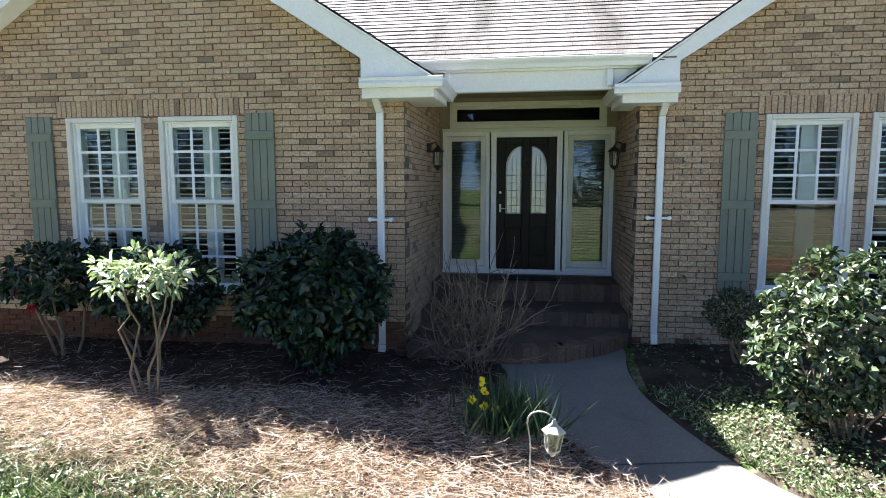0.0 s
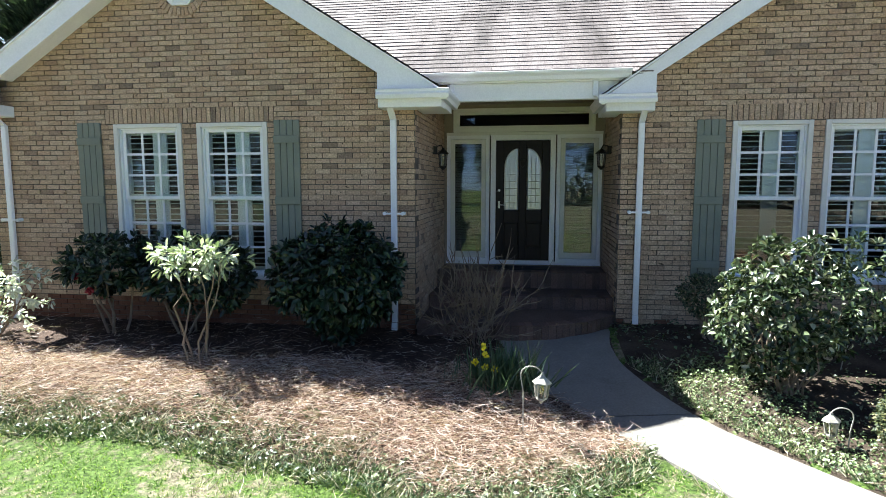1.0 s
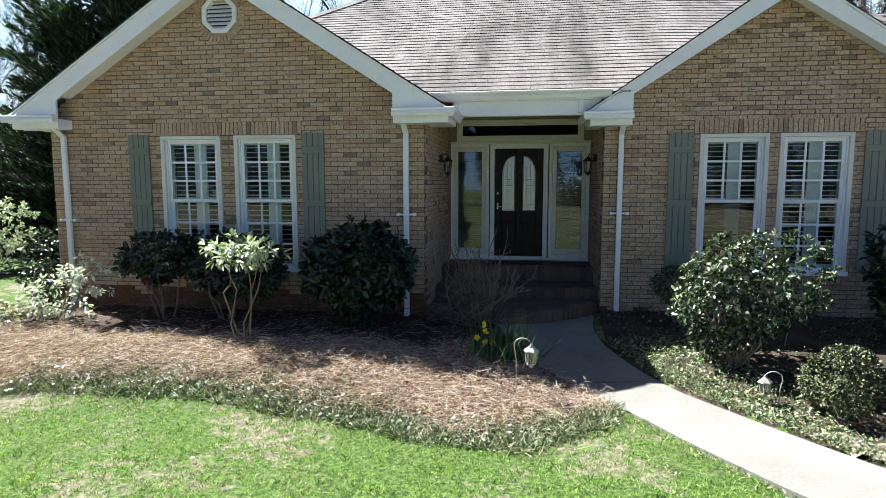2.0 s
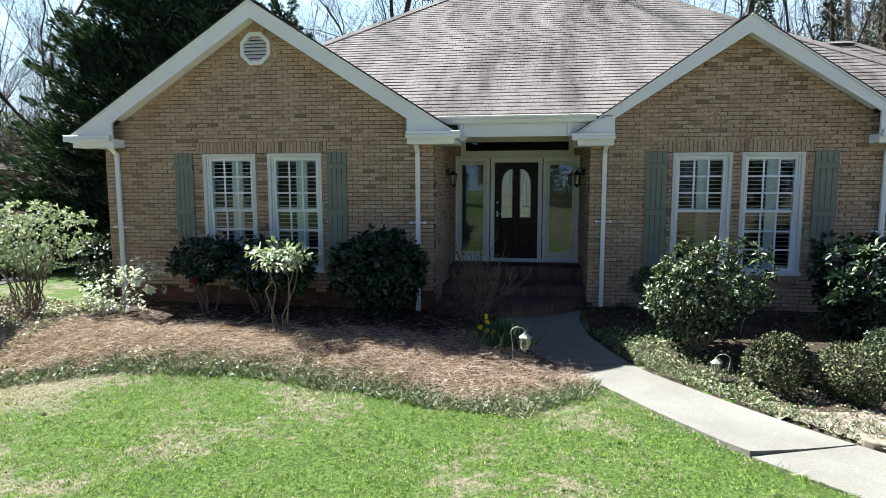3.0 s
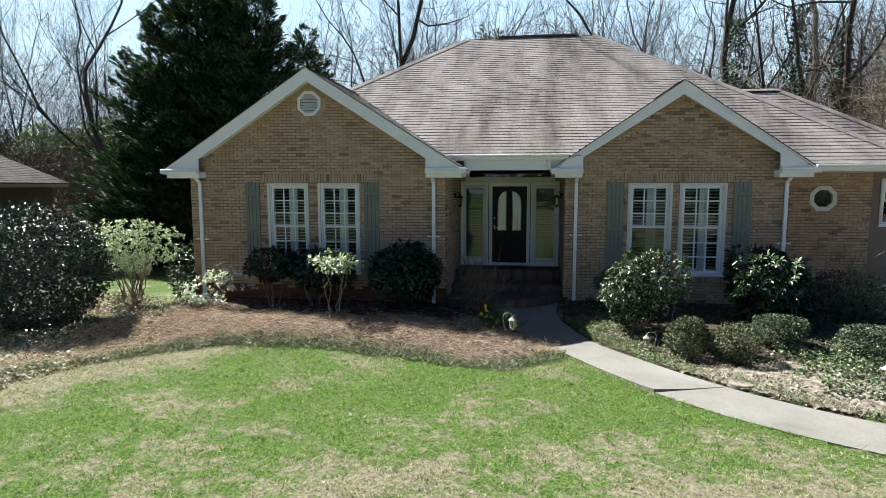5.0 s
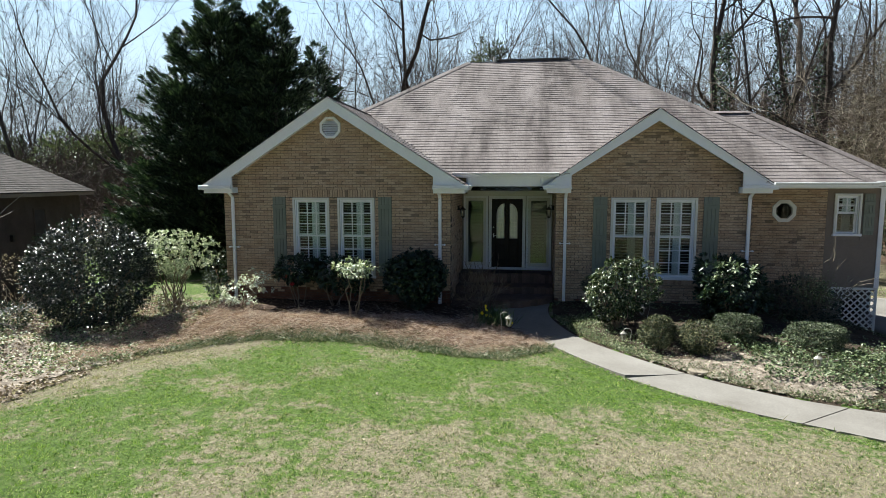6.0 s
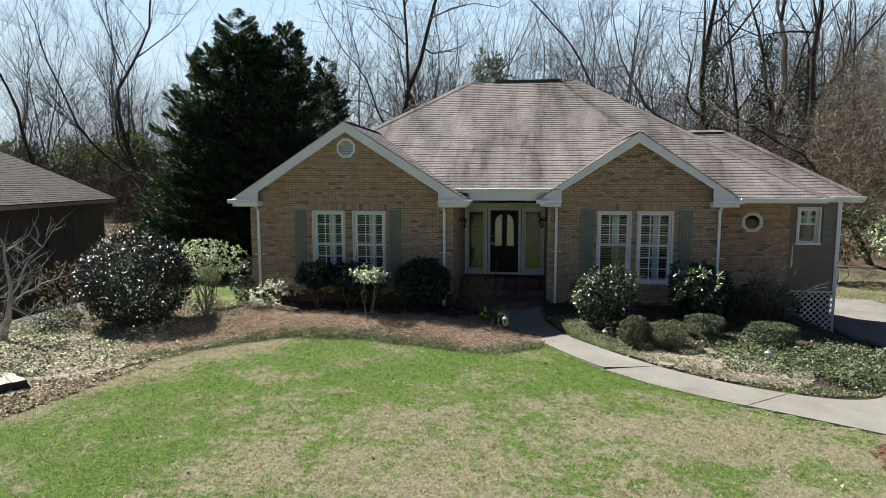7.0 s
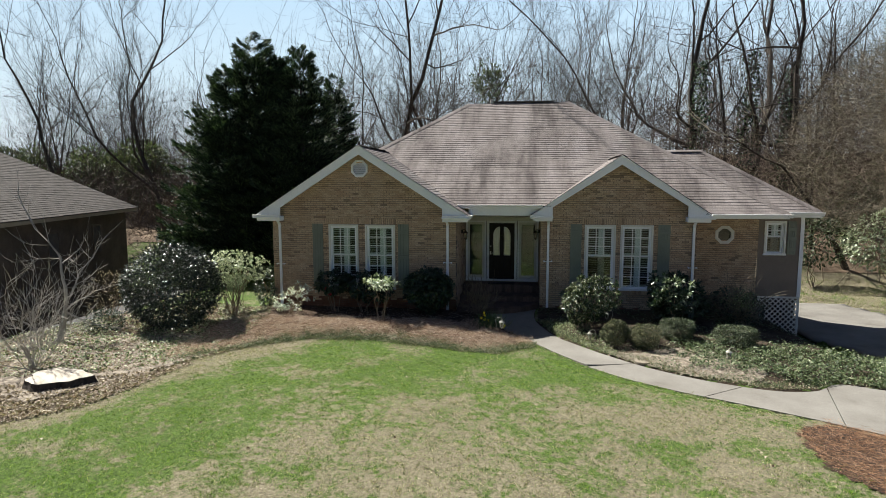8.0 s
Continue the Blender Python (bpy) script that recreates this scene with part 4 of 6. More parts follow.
handle = part("door_handle", Geo().box(-0.415, YD + 0.004, 1.50, -0.385, YD + 0.014, 1.62).tube([(-0.40, YD + 0.005, 1.56), (-0.40, YD - 0.05, 1.56), (-0.29, YD - 0.055, 1.555)], 0.008, 8), M["chrome"], door, "brushed nickel lever handle")
part("deadbolt", Geo().tube([(-0.40, YD + 0.01, 1.80), (-0.40, YD - 0.01, 1.80)], 0.02, 12), M["chrome"], door)
part("knocker", Geo().tube([(-0.01, YD + 0.01, 2.30), (-0.01, YD - 0.02, 2.29)], 0.03, 10).tube([(-0.045, YD - 0.005, 2.29), (-0.05, YD - 0.012, 2.22), (-0.01, YD - 0.015, 2.18), (0.03, YD - 0.012, 2.22), (0.025, YD - 0.005, 2.29)], 0.009, 6), M["iron"], door)
tagged(part("door_mat", Geo().box(-0.45, 2.05, 0.53, 0.45, 2.46, 0.545), surface("dark_mat", [(0.3, (0.015, 0.015, 0.015)), (0.7, (0.03, 0.028, 0.026))], 20, 0.4, 0.95)), "dark rubber door mat on the porch", "door mat")

# porch ceiling, beam and gutter
part("porch_ceiling", Geo().box(XP, 0.62, 3.22, XQ, YD, 3.26), M["taupe"], house)
part("porch_beam", Geo().box(-1.0, 0.56, 3.0, 1.42, 0.66, 3.26), M["white"], house, bevel=0.006)
for x in (-0.93, 0.93):
    part("fascia_bracket", Geo().box(x - 0.035, 0.505, 3.03, x + 0.035, 0.559, 3.219), M["white"], house, bevel=0.006)
part("porch_fascia", Geo().box(-1.34, 0.50, 3.22, 1.36, 0.555, 3.31), M["white"], house)


def gutter(p, q, side, sides_out=0.11):
    """A K-shaped gutter from p to q; side is the way that it looks."""
    p, q, s = Vector(p), Vector(q), Vector(side).normalized()
    prof = [(0, 0.0), (0, -0.10), (0.06, -0.105), (0.075, -0.06), (sides_out, -0.03), (sides_out + 0.012, 0.0), (sides_out, 0.006), (0.02, 0.002)]
    g = Geo().prism([p + s * a + Vector((0, 0, b)) for a, b in prof], q - p)
    return part("gutter", g, M["white"], house)


gutter((-1.34, 0.50, 3.345), (1.36, 0.50, 3.345), (0, -1, 0))


# gable trim: rake boards, boxed eave returns
def gable_trim(px, pz, half, y, wall_l, wall_r, ret):
    e = pz - 2.17 * half / 3.44
    for s, wall_x in ((-1, wall_l), (1, wall_r)):
        tip, inner = px + s * half, wall_x - s * ret
        zin = lambda x: pz - 0.29 - 0.64 * abs(x - px)
        zt = lambda x: pz - (pz - 3.035) * abs(x - px) / half
        pts = [(px, pz - 0.012), (tip, zt(tip) - 0.01), (tip, 2.985), (inner, 2.985), (inner, zin(inner)), (px, pz - 0.30)]
        part("rake_board", Geo().prism([(x, y - 0.325, z) for x, z in (pts if s < 0 else pts[::-1])], (0, 0.05, 0)), M["white"], house, bevel=0.004)
        part("rake_soffit", Geo().prism([(px, y - 0.275, pz - 0.24), (inner, y - 0.275, zin(inner) + 0.06), (inner, y - 0.275, zin(inner) + 0.08), (px, y - 0.275, pz - 0.22)], (0, 0.275, 0)), M["white"], house)
        a, b = sorted((inner, tip))
        part("eave_return", Geo().box(a, y - 0.30, 2.83, b, y - 0.001, 2.98).box(a - 0.02, y - 0.335, 2.935, b + 0.02, y - 0.302, 2.983), M["white"], house, bevel=0.006)
        c, d = sorted((wall_x, tip))
        part("side_eave", Geo().box(c, y + 0.001, 2.85, d, y + (0.62 if s * px < 0 or px > 0 and s < 0 else 6.0), 2.98), M["white"], house)
        gutter((tip, y - 0.30, 3.02), (tip, y + (0.75 if s * px < 0 or px > 0 and s < 0 else 6.0), 3.02), (s, 0, 0), 0.1)
        gutter((inner, y - 0.335, 3.03), (tip + s * 0.1, y - 0.335, 3.03), (0, -1, 0), 0.06)


gable_trim(*PEAK_L, 3.44, YL, XL, XP, 0.40)
gable_trim(*PEAK_R, 2.68, YR, XQ, XR, 0.36)


# roofs: deck, laid shingles, caps
def slope(name, pts, eave_to, deck=0.035, seed=1, owner=None, cover="shingle", under="roof_deck"):
    """A flat roof face from its outline; the first point and eave_to give the eave's way."""
    P = [Vector(p) for p in pts]
    u = (Vector(eave_to) - P[0]).normalized()
    n = (P[1] - P[0]).cross(P[2] - P[0]).normalized()
    n = n if n.z > 0 else -n
    v = n.cross(u)
    v = v if v.z > 0 else -v
    ccw = P if (P[1] - P[0]).cross(P[2] - P[0]).z > 0 else P[::-1]
    ob = part(name, Geo().prism([p - n * 0.012 for p in ccw], -n * deck), M[under], owner or house, "weathered brown asphalt shingle roof")
    flat = [((p - P[0]).dot(u), (p - P[0]).dot(v)) for p in P]

    def reach(vv):
        """Where the face begins and ends along the eave's way at a height on the slope."""
        vv = min(max(vv, min(b for _, b in flat) + 0.001), max(b for _, b in flat) - 0.001)
        cut = [a + (c - a) * (vv - b) / (d - b) for (a, b), (c, d) in zip(flat, flat[1:] + flat[:1]) if (b > vv) != (d > vv)]
        return min(cut), max(cut)

    us, vs = [a for a, _ in flat], [b for _, b in flat]
    rng = random.Random(seed)
    g = Geo()
    expo = 0.142
    row = -1
    while min(vs) + row * expo < max(vs):
        b0 = min(vs) + row * expo
        a = min(us) - rng.random() * 0.3
        while a < max(us):
            w = rng.choice((0.16, 0.2, 0.25, 0.3, 0.33))
            c, d = a + 0.0015, a + w - 0.0015
            a += w
            c, d = max(c, min(us)), min(d, max(us))
            if d - c < 0.02:
                continue
            m = b0 + expo * 0.5
            if not bool(np.any(inside(flat, np.array([c + 0.02, (c + d) / 2, d - 0.02]), m))):
                continue
            lift, lo = rng.uniform(0.010, 0.015), b0 + rng.uniform(-0.006, 0.004)
            k = len(g.v)
            hi = b0 + expo + 0.03
            (e0, e1), (f0, f1) = reach(lo), reach(hi)
            c0, d0, c1, d1 = max(c, e0), min(d, e1), max(c, f0), min(d, f1)
            if d0 - c0 < 0.005:
                continue
            for uu, vv, h in ((c0, lo, lift), (d0, lo, lift), (max(d1, c1), hi, 0.001), (min(c1, max(d1, c1)), hi, 0.001), (c0, lo, 0), (d0, lo, 0)):
                q = P[0] + u * uu + v * vv + n * h
                g.v.append((q.x, q.y, q.z))
            g.f += [(k, k + 1, k + 2, k + 3), (k + 4, k + 5, k + 1, k)]
        row += 1
    tagged(part("shingles", g, M[cover], ob), kind="stuff")
    return ob


def caps(p, q, wide=0.15):
    p, q = Vector(p), Vector(q)
    d = (q - p).normalized()
    s = d.cross(Vector((0, 0, 1))).normalized()
    up = s.cross(d)
    n = int((q - p).length / 0.14)
    g = Geo()
    for k in range(n):
        a, b = p + d * k * 0.14, p + d * (k * 0.14 + 0.2)
        i = len(g.v)
        for c, h in ((a, 0.04), (b, 0.028)):
            for t, z in ((-wide, -0.07), (0, 0), (wide, -0.07)):
                x = c + s * t + up * (h + z)
                g.v.append((x.x, x.y, x.z))
        g.f += [(i, i + 1, i + 4, i + 3), (i + 1, i + 2, i + 5, i + 4)]
    tagged(part("ridge_cap", g, M["shingle"], house), kind="stuff")


RL, RR = (-1.604, 6.595, 7.33), (2.46, 6.595, 7.33)
EAVE_W = (8.62, 0.45, 3.1)


def main_z(x, y):
    """The front slope; its eave lies lower over the side wing than over the porch."""
    w = float(smoothstep(2.2, 5.5, x))
    return (1 - w) * (3.34 + 0.6546 * (y - 0.5)) + w * (3.1 + 0.6883 * (y - 0.45))


def main_low(x):
    """Where the front slope ends below: at its eaves, or in the valleys of the right gable."""
    if x < 1.35:
        return 0.5
    if x > 6.3:
        return 0.45
    zg = PEAK_R[1] - 0.68 * abs(x - PEAK_R[0])
    y = 0.5
    for _ in range(30):
        y += (zg - main_z(x, y)) * 0.8
    return max(0.45, y - 0.03)


SHINGLES = []


def main_roof():
    g, deck = Geo(), Geo()
    rng = random.Random(2)
    left = lambda y: -1.604 - (6.595 - y)
    right = lambda y: 2.46 + (6.595 - y) * (8.62 - 2.46) / 6.145
    rows, dy = 51, 6.145 / 51
    for r in range(rows + 1):
        y = 0.45 + r * dy
        a = left(y) - rng.random() * 0.3
        while a < right(y):
            w = rng.choice((0.16, 0.2, 0.25, 0.3, 0.33))
            a0, b0 = a + 0.0015, a + w - 0.0015
            c, d = max(a0, left(y + dy)), min(b0, right(y + dy))
            a += w
            if d - c < 0.01 or y + dy < main_low((c + d) / 2) or y > 6.59:
                continue
            lift, lo, hi = rng.uniform(0.012, 0.017), y + rng.uniform(-0.005, 0.003), min(y + dy + 0.025, 6.6)
            k = len(g.v)
            if r < 13 and -1.25 < a0 and b0 < 1.25 and a0 - left(y) > 0.5:
                SHINGLES.append((w, a0, lo, main_z(a0, lo)))
                continue
            p0, p1, q0, q1 = max(a0, left(lo)), min(b0, right(lo)), max(a0, left(hi)), min(b0, right(hi))
            for xx, yy, h in ((p0, lo, lift), (p1, lo, lift), (max(q1, q0), hi, 0.001), (q0, hi, 0.001), (p0, lo, 0), (p1, lo, 0)):
                g.v.append((xx, yy - h * 0.55, main_z(xx, yy) + h * 0.83))
            g.f += [(k, k + 1, k + 2, k + 3), (k + 4, k + 5, k + 1, k)]
    xs = [-8 + 0.25 * k for k in range(68)]
    for p, q in zip(xs, xs[1:]):
        for y0, y1 in [(0.45 + 0.25 * k, 0.45 + 0.25 * (k + 1)) for k in range(25)]:
            y1 = min(y1, 6.59)
            m = (p + q) / 2
            if left(y1) - 0.1 < m < right(y1) + 0.1 and y1 > main_low(m) + 0.2:
                deck.v += [(p, y0, main_z(p, y0) - 0.015), (q, y0, main_z(q, y0) - 0.015), (q, y1, main_z(q, y1) - 0.015), (p, y1, main_z(p, y1) - 0.015)]
                deck.f.append(tuple(range(len(deck.v) - 4, len(deck.v))))
    me = deck.mesh("roof_front")
    weld = bmesh.new()
    weld.from_mesh(me)
    bmesh.ops.remove_doubles(weld, verts=weld.verts, dist=0.001)
    weld.to_mesh(me)
    weld.free()
    ob = part("roof_front", me, M["roof_deck"], house, "weathered brown asphalt shingle roof")
    t = ob.modifiers.new("depth", "SOLIDIFY")
    t.thickness, t.offset = 0.04, -1
    tagged(part("shingles", g, M["shingle"], ob), kind="stuff")
    return ob


ROOF = main_roof()
plane1 = lambda x, y: (x, y, 3.34 + 0.6546 * (y - 0.5))
slope("roof_west", [(-7.7, 0.5, 3.33), RL, (-1.604, 7.4, 7.33), (-7.7, 13.0, 3.33)], (-7.7, 13.0, 3.33), seed=4)
# The east slope's unseen rear is cut short to let sun onto the driveway.
slope("roof_east", [EAVE_W, RR, (2.46, 7.4, 7.33), (5.6, 7.4, 5.174), (8.62, 4.4, 3.1)], (8.62, 4.4, 3.1), seed=5)
slope("roof_back", [(-7.7, 13.0, 3.33), (6.6, 13.0, 3.33), (2.46, 7.4, 7.33), (-1.604, 7.4, 7.33)], (6.6, 13.0, 3.33), seed=6)
part("roof_ridge_top", Geo().prism([(-1.604, 6.55, 7.30), (2.46, 6.55, 7.30), (2.46, 7.45, 7.30), (-1.604, 7.45, 7.30)], (0, 0, 0.03)), M["shingle"], house)
WR, WE = (7.06, 4.3, 5.2), (9.96, 1.45, 3.12)
slope("roof_side_wing", [(6.9, 1.45, 3.12), WE, WR, (4.6, 4.3, 5.2)], WE, seed=7)
slope("roof_side_wing_end", [WE, (9.96, 4.6, 3.12), (7.06, 4.6, 5.2), WR], (9.96, 4.6, 3.12), seed=8)
# Unseen gable, added to close the shortened wing.
part("wing_gable", Geo().prism([(4.8, 4.38, 3.0), (9.9, 4.38, 3.0), (7.06, 4.38, 5.1), (4.8, 4.38, 5.1)], (0, 0.1, 0)), M["taupe"], house)
xl, zl = PEAK_L
slope("roof_left_gable_west", [(xl - 3.52, -0.36, 3.0), (xl, -0.36, zl), (xl, 4.2, zl), (xl - 3.52, 4.2, 3.0)], (xl - 3.52, 4.2, 3.0), deck=0.02, seed=9, under="white")
slope("roof_left_gable_east", [(xl + 3.52, -0.36, 3.0), (xl + 3.52, 0.35, 3.0), (xl, 3.75, zl), (xl, -0.36, zl)], (xl + 3.52, 1, 3.0), deck=0.02, seed=10, under="white")
xr, zr = PEAK_R
slope("roof_right_gable_west", [(xr - 2.76, YR - 0.36, 3.02), (xr - 2.76, 0.75, 3.02), (xr, 3.2, zr), (xr, YR - 0.36, zr)], (xr - 2.76, 1.5, 3.02), deck=0.02, seed=11, under="white")
slope("roof_right_gable_east", [(xr + 2.76, YR - 0.36, 3.02), (xr, YR - 0.36, zr), (xr, 3.2, zr), (xr + 2.76, 0.62, 3.02)], (xr + 2.76, 2, 3.02), deck=0.02, seed=12, under="white")
for a, b in ((RL, plane1(-5.2, 3.0)), (RR, EAVE_W), (WR, WE), ((xl, -0.28, zl - 0.02), (xl, 3.5, zl - 0.02)), ((xr, YR - 0.28, zr - 0.02), (xr, 2.9, zr - 0.02)), ((4.9, 4.3, 5.2), WR)):
    caps(a, b)
part("ridge_vent", Geo().box(-0.55, 6.53, 7.345, 1.9, 6.75, 7.40), M["roof_deck"], house)
part("vent_pipe", Geo().tube([(-0.65, 6.6, 7.3), (-0.65, 6.6, 7.5)], 0.06, 10), M["weathered_white"], house)
gutter((6.42, 0.45, 3.09), (8.70, 0.45, 3.09), (0, -1, 0))
gutter((8.66, 1.42, 3.11), (10.0, 1.42, 3.11), (0, -1, 0))
part("wing_soffit", Geo().prism([(6.2, 0.47, 2.95), (8.64, 0.47, 2.95), (8.66, 1.45, 2.95), (9.98, 1.45, 2.95), (9.98, 2.0, 2.95), (6.2, 2.0, 2.95)], (0, 0, 0.04)), M["white"], house)
part("wing_corner_board", Geo().box(XW - 0.09, YW - 0.022, 0.34, XW + 0.02, YW - 0.002, 2.95), M["white"], house)
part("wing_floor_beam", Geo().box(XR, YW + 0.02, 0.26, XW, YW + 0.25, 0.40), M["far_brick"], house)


def downspout(x, y, z0, z1, strap=1.55):
    d = part("downspout", Geo().box(x - 0.038, y - 0.085, z0 + 0.12, x + 0.038, y - 0.025, z1 - 0.14), M["white"], house, "white metal downspout", 0.008)
    part("elbow", Geo().prism([(x - 0.038, y - 0.085, z1 - 0.14), (x + 0.038, y - 0.085, z1 - 0.14), (x + 0.038, y - 0.025, z1 - 0.14), (x - 0.038, y - 0.025, z1 - 0.14)], (0, -0.2, 0.14)), M["white"], d)
    part("shoe", Geo().prism([(x - 0.038, y - 0.085, z0 + 0.12), (x + 0.038, y - 0.085, z0 + 0.12), (x + 0.038, y - 0.025, z0 + 0.12), (x - 0.038, y - 0.025, z0 + 0.12)], (0, -0.03, -0.12)), M["white"], d)
    s = part("strap", Geo().box(x - 0.12, y - 0.09, strap - 0.012, x + 0.12, y - 0.086, strap + 0.012), M["white"], d)
    for k in (-0.12, 0.12):
        part("screw_plate", Geo().tube([(x + k, y - 0.092, strap), (x + k, y - 0.0, strap)], 0.024, 8), M["white"], d)


downspout(-1.60, YL, 0.0, 2.85, 1.53)
downspout(1.552, YR, 0.02, 2.85, 1.53)
downspout(-7.16, YL, 0.0, 2.85, 1.4)
downspout(6.0, YR, -0.1, 2.85, 1.4)

# lattice under the wing
lattice = part("lattice", Geo().box(8.36, YW - 0.03, 0.30, XW, YW - 0.005, 0.36).box(8.36, YW - 0.03, -1.14, XW, YW - 0.005, -1.08).box(8.36, YW - 0.03, -1.08, 8.42, YW - 0.005, 0.30).box(XW - 0.06, YW - 0.03, -1.08, XW, YW - 0.005, 0.30), M["cream"], house, "cream wooden lattice panel")
for k in range(16):
    for s in (1, -1):
        x = 7.05 + k * 0.17
        lo, hi = max(0.0, (8.42 - x) / 1.38), min(1.0, (XW - 0.06 - x) / 1.38)
        if hi - lo < 0.04:
            continue
        p, q = (x + 1.38 * lo, -1.08 + 1.38 * lo), (x + 1.38 * hi, -1.08 + 1.38 * hi)
        if s < 0:
            p, q = (p[0], -0.78 - p[1]), (q[0], -0.78 - q[1])
        n = Vector((-(q[1] - p[1]), q[0] - p[0])).normalized() * 0.018
        y = YW - 0.026 if s > 0 else YW - 0.017
        part("lath", Geo().prism([(p[0] - n.x, y, p[1] - n.y), (q[0] - n.x, y, q[1] - n.y), (q[0] + n.x, y, q[1] + n.y), (p[0] + n.x, y, p[1] + n.y)], (0, 0.008, 0)), M["cream"], lattice)
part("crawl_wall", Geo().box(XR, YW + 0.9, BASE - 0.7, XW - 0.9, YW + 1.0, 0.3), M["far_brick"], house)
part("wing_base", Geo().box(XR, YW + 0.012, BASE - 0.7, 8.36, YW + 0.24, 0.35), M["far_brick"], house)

# porch floor and deep brick steps
steps = thing("porch_steps", "dark worn brick porch steps with deep treads", "steps")


def tread(outline, z0, z1, name="step", fronts=1):
    s = part(name, Geo().prism([(x, y, z1) for x, y in outline][::-1], (0, 0, z0 - z1 - 0.0)), M["step_brick"], steps)
    for (ax, ay), (bx, by) in list(zip(outline, outline[1:]))[:fronts]:
        d = Vector((bx - ax, by - ay, 0))
        n = max(1, round(d.length / 0.105))
        o = Vector((d.y, -d.x, 0)).normalized()
        for k in range(n):
            p, q = Vector((ax, ay, z1)) + d * (k / n), Vector((ax, ay, z1)) + d * ((k + 1) / n)
            e = d.normalized() * 0.005
            g = Geo()
            g.prism([p + e + o * 0.012, q - e + o * 0.012, q - e - o * 0.19, p + e - o * 0.19][::1], (0, 0, 0.012))
            g.prism([p + e + o * 0.012 - Vector((0, 0, 0.006)), p + e + o * 0.012 - Vector((0, 0, z1 - z0)), q - e + o * 0.012 - Vector((0, 0, z1 - z0)), q - e + o * 0.012 - Vector((0, 0, 0.006))], -o * 0.02)
            part("brick", g, M["step_brick"], s)


arc = [(-1.30, -0.10), (-0.6, -0.13), (0.0, -0.10), (0.47, -0.01), (0.87, 0.25), (1.19, 0.62), (1.30, 0.80)]
tread(arc + [(1.30, 2.6), (-1.33, 2.6)], -0.5, 0.12, fronts=6)
tread([(-1.325, 0.95), (1.30, 1.05), (1.30, 2.58), (-1.325, 2.58)], 0.12, 0.29)
tread([(-1.325, 1.75), (1.30, 1.80), (1.30, 2.565), (-1.325, 2.565)], 0.29, 0.53, "landing")


# ---- shrubs ----
def gauss_shell(rng, n, lumps, inner=0.55):
    """Points in a lumpy unit ball, thick near its skin, and the ways outward."""
    c = unit(rng.normal(size=(lumps, 3)))
    k = rng.integers(0, lumps, n)
    p = unit(c[k] + rng.normal(size=(n, 3)) * 0.33)
    bulge = 0.86 + 0.16 * np.einsum("ij,ij->i", p, c[k]) ** 8 + rng.normal(size=n) * 0.03
    r = np.where(rng.random(n) < 0.72, rng.uniform(0.88, 1.0, n), rng.uniform(inner, 0.9, n))
    return p * (bulge * r)[:, None], p


def tufted(name, c, r, n, leaf, material, seed, aspect=0.4, low=-9.0, taper=None, hollow=0.45, wild=0.14, gap=0.0, lift=0.15, flat=0.7):
    """Leaves in rosettes at twig ends, spread unevenly through a rounded form, with gaps."""
    rng = np.random.default_rng(seed)
    k = n // 10
    d = unit(rng.normal(size=(k, 3)))
    bumps = unit(rng.normal(size=(14, 3)))
    shape = 1 + wild * (np.exp(6 * (d @ bumps.T - 1)).sum(1) - 0.9) + rng.normal(size=k) * 0.045
    rad = np.where(rng.random(k) < 0.7, rng.uniform(0.8, 1.0, k), rng.uniform(hollow, 0.85, k))
    p = d * (shape * rad)[:, None]
    if taper:
        p[:, :2] *= (taper + (1 - taper) * smoothstep(-0.95, -0.15, p[:, 2]))[:, None]
    if gap:
        q = p * 3.1 + seed
        keep = np.sin(q[:, 0] + 1.7 * q[:, 2]) * np.cos(1.3 * q[:, 1] - q[:, 2]) + rng.normal(size=k) * 0.25 > gap - 0.9
        p, d = p[keep], d[keep]
    c0 = np.array(c) + p * np.array(r)
    keep = c0[:, 2] > low
    c0, d = np.repeat(c0[keep], 10, 0), np.repeat(d[keep], 10, 0)
    m = len(c0)
    fan = unit(rng.normal(size=(m, 3)))
    pos = c0 + fan * leaf * 0.25
    size = leaf * rng.uniform(0.55, 1.2, m)
    return leaf_mesh(name, pos, fan + d * 0.55 + np.array([0, 0, lift]), d * 0.7 + np.array([-0.6 * (flat - 0.7), 0, flat]) + rng.normal(size=(m, 3)) * 0.35, size, size * aspect, M[material], oval=0.05 < leaf < 0.25)


def foliage(name, c, r, n, leaf, material, seed, lumps=46, flat=0.1, aspect=0.42, low=-9.0, inner=0.5, skirt=0.0, cap=2.0):
    rng = np.random.default_rng(seed)
    p, out = gauss_shell(rng, n, lumps, inner)
    p[:, 2] = np.where(p[:, 2] > cap, cap + (p[:, 2] - cap) * 0.25, p[:, 2])
    pos = np.array(c) + p * np.array(r)
    if skirt:
        k = rng.random(n) < 0.16
        pos[k] = np.array(c) + np.stack([rng.normal(size=k.sum()) * r[0] * skirt, rng.normal(size=k.sum()) * r[1] * skirt, -r[2] * rng.uniform(0.7, 1.25, k.sum())], 1)
    keep = pos[:, 2] > low
    pos, out = pos[keep], out[keep]
    n = len(pos)
    along = out * 0.7 + rng.normal(size=(n, 3)) * 0.6 + np.array([0, 0, flat])
    up = out * 0.6 + np.array([0, 0, 0.8]) + rng.normal(size=(n, 3)) * 0.35
    size = leaf * rng.uniform(0.65, 1.25, n)
    return leaf_mesh(name, pos, along, up, size, size * aspect, material, oval=leaf > 0.06 and leaf < 0.25)


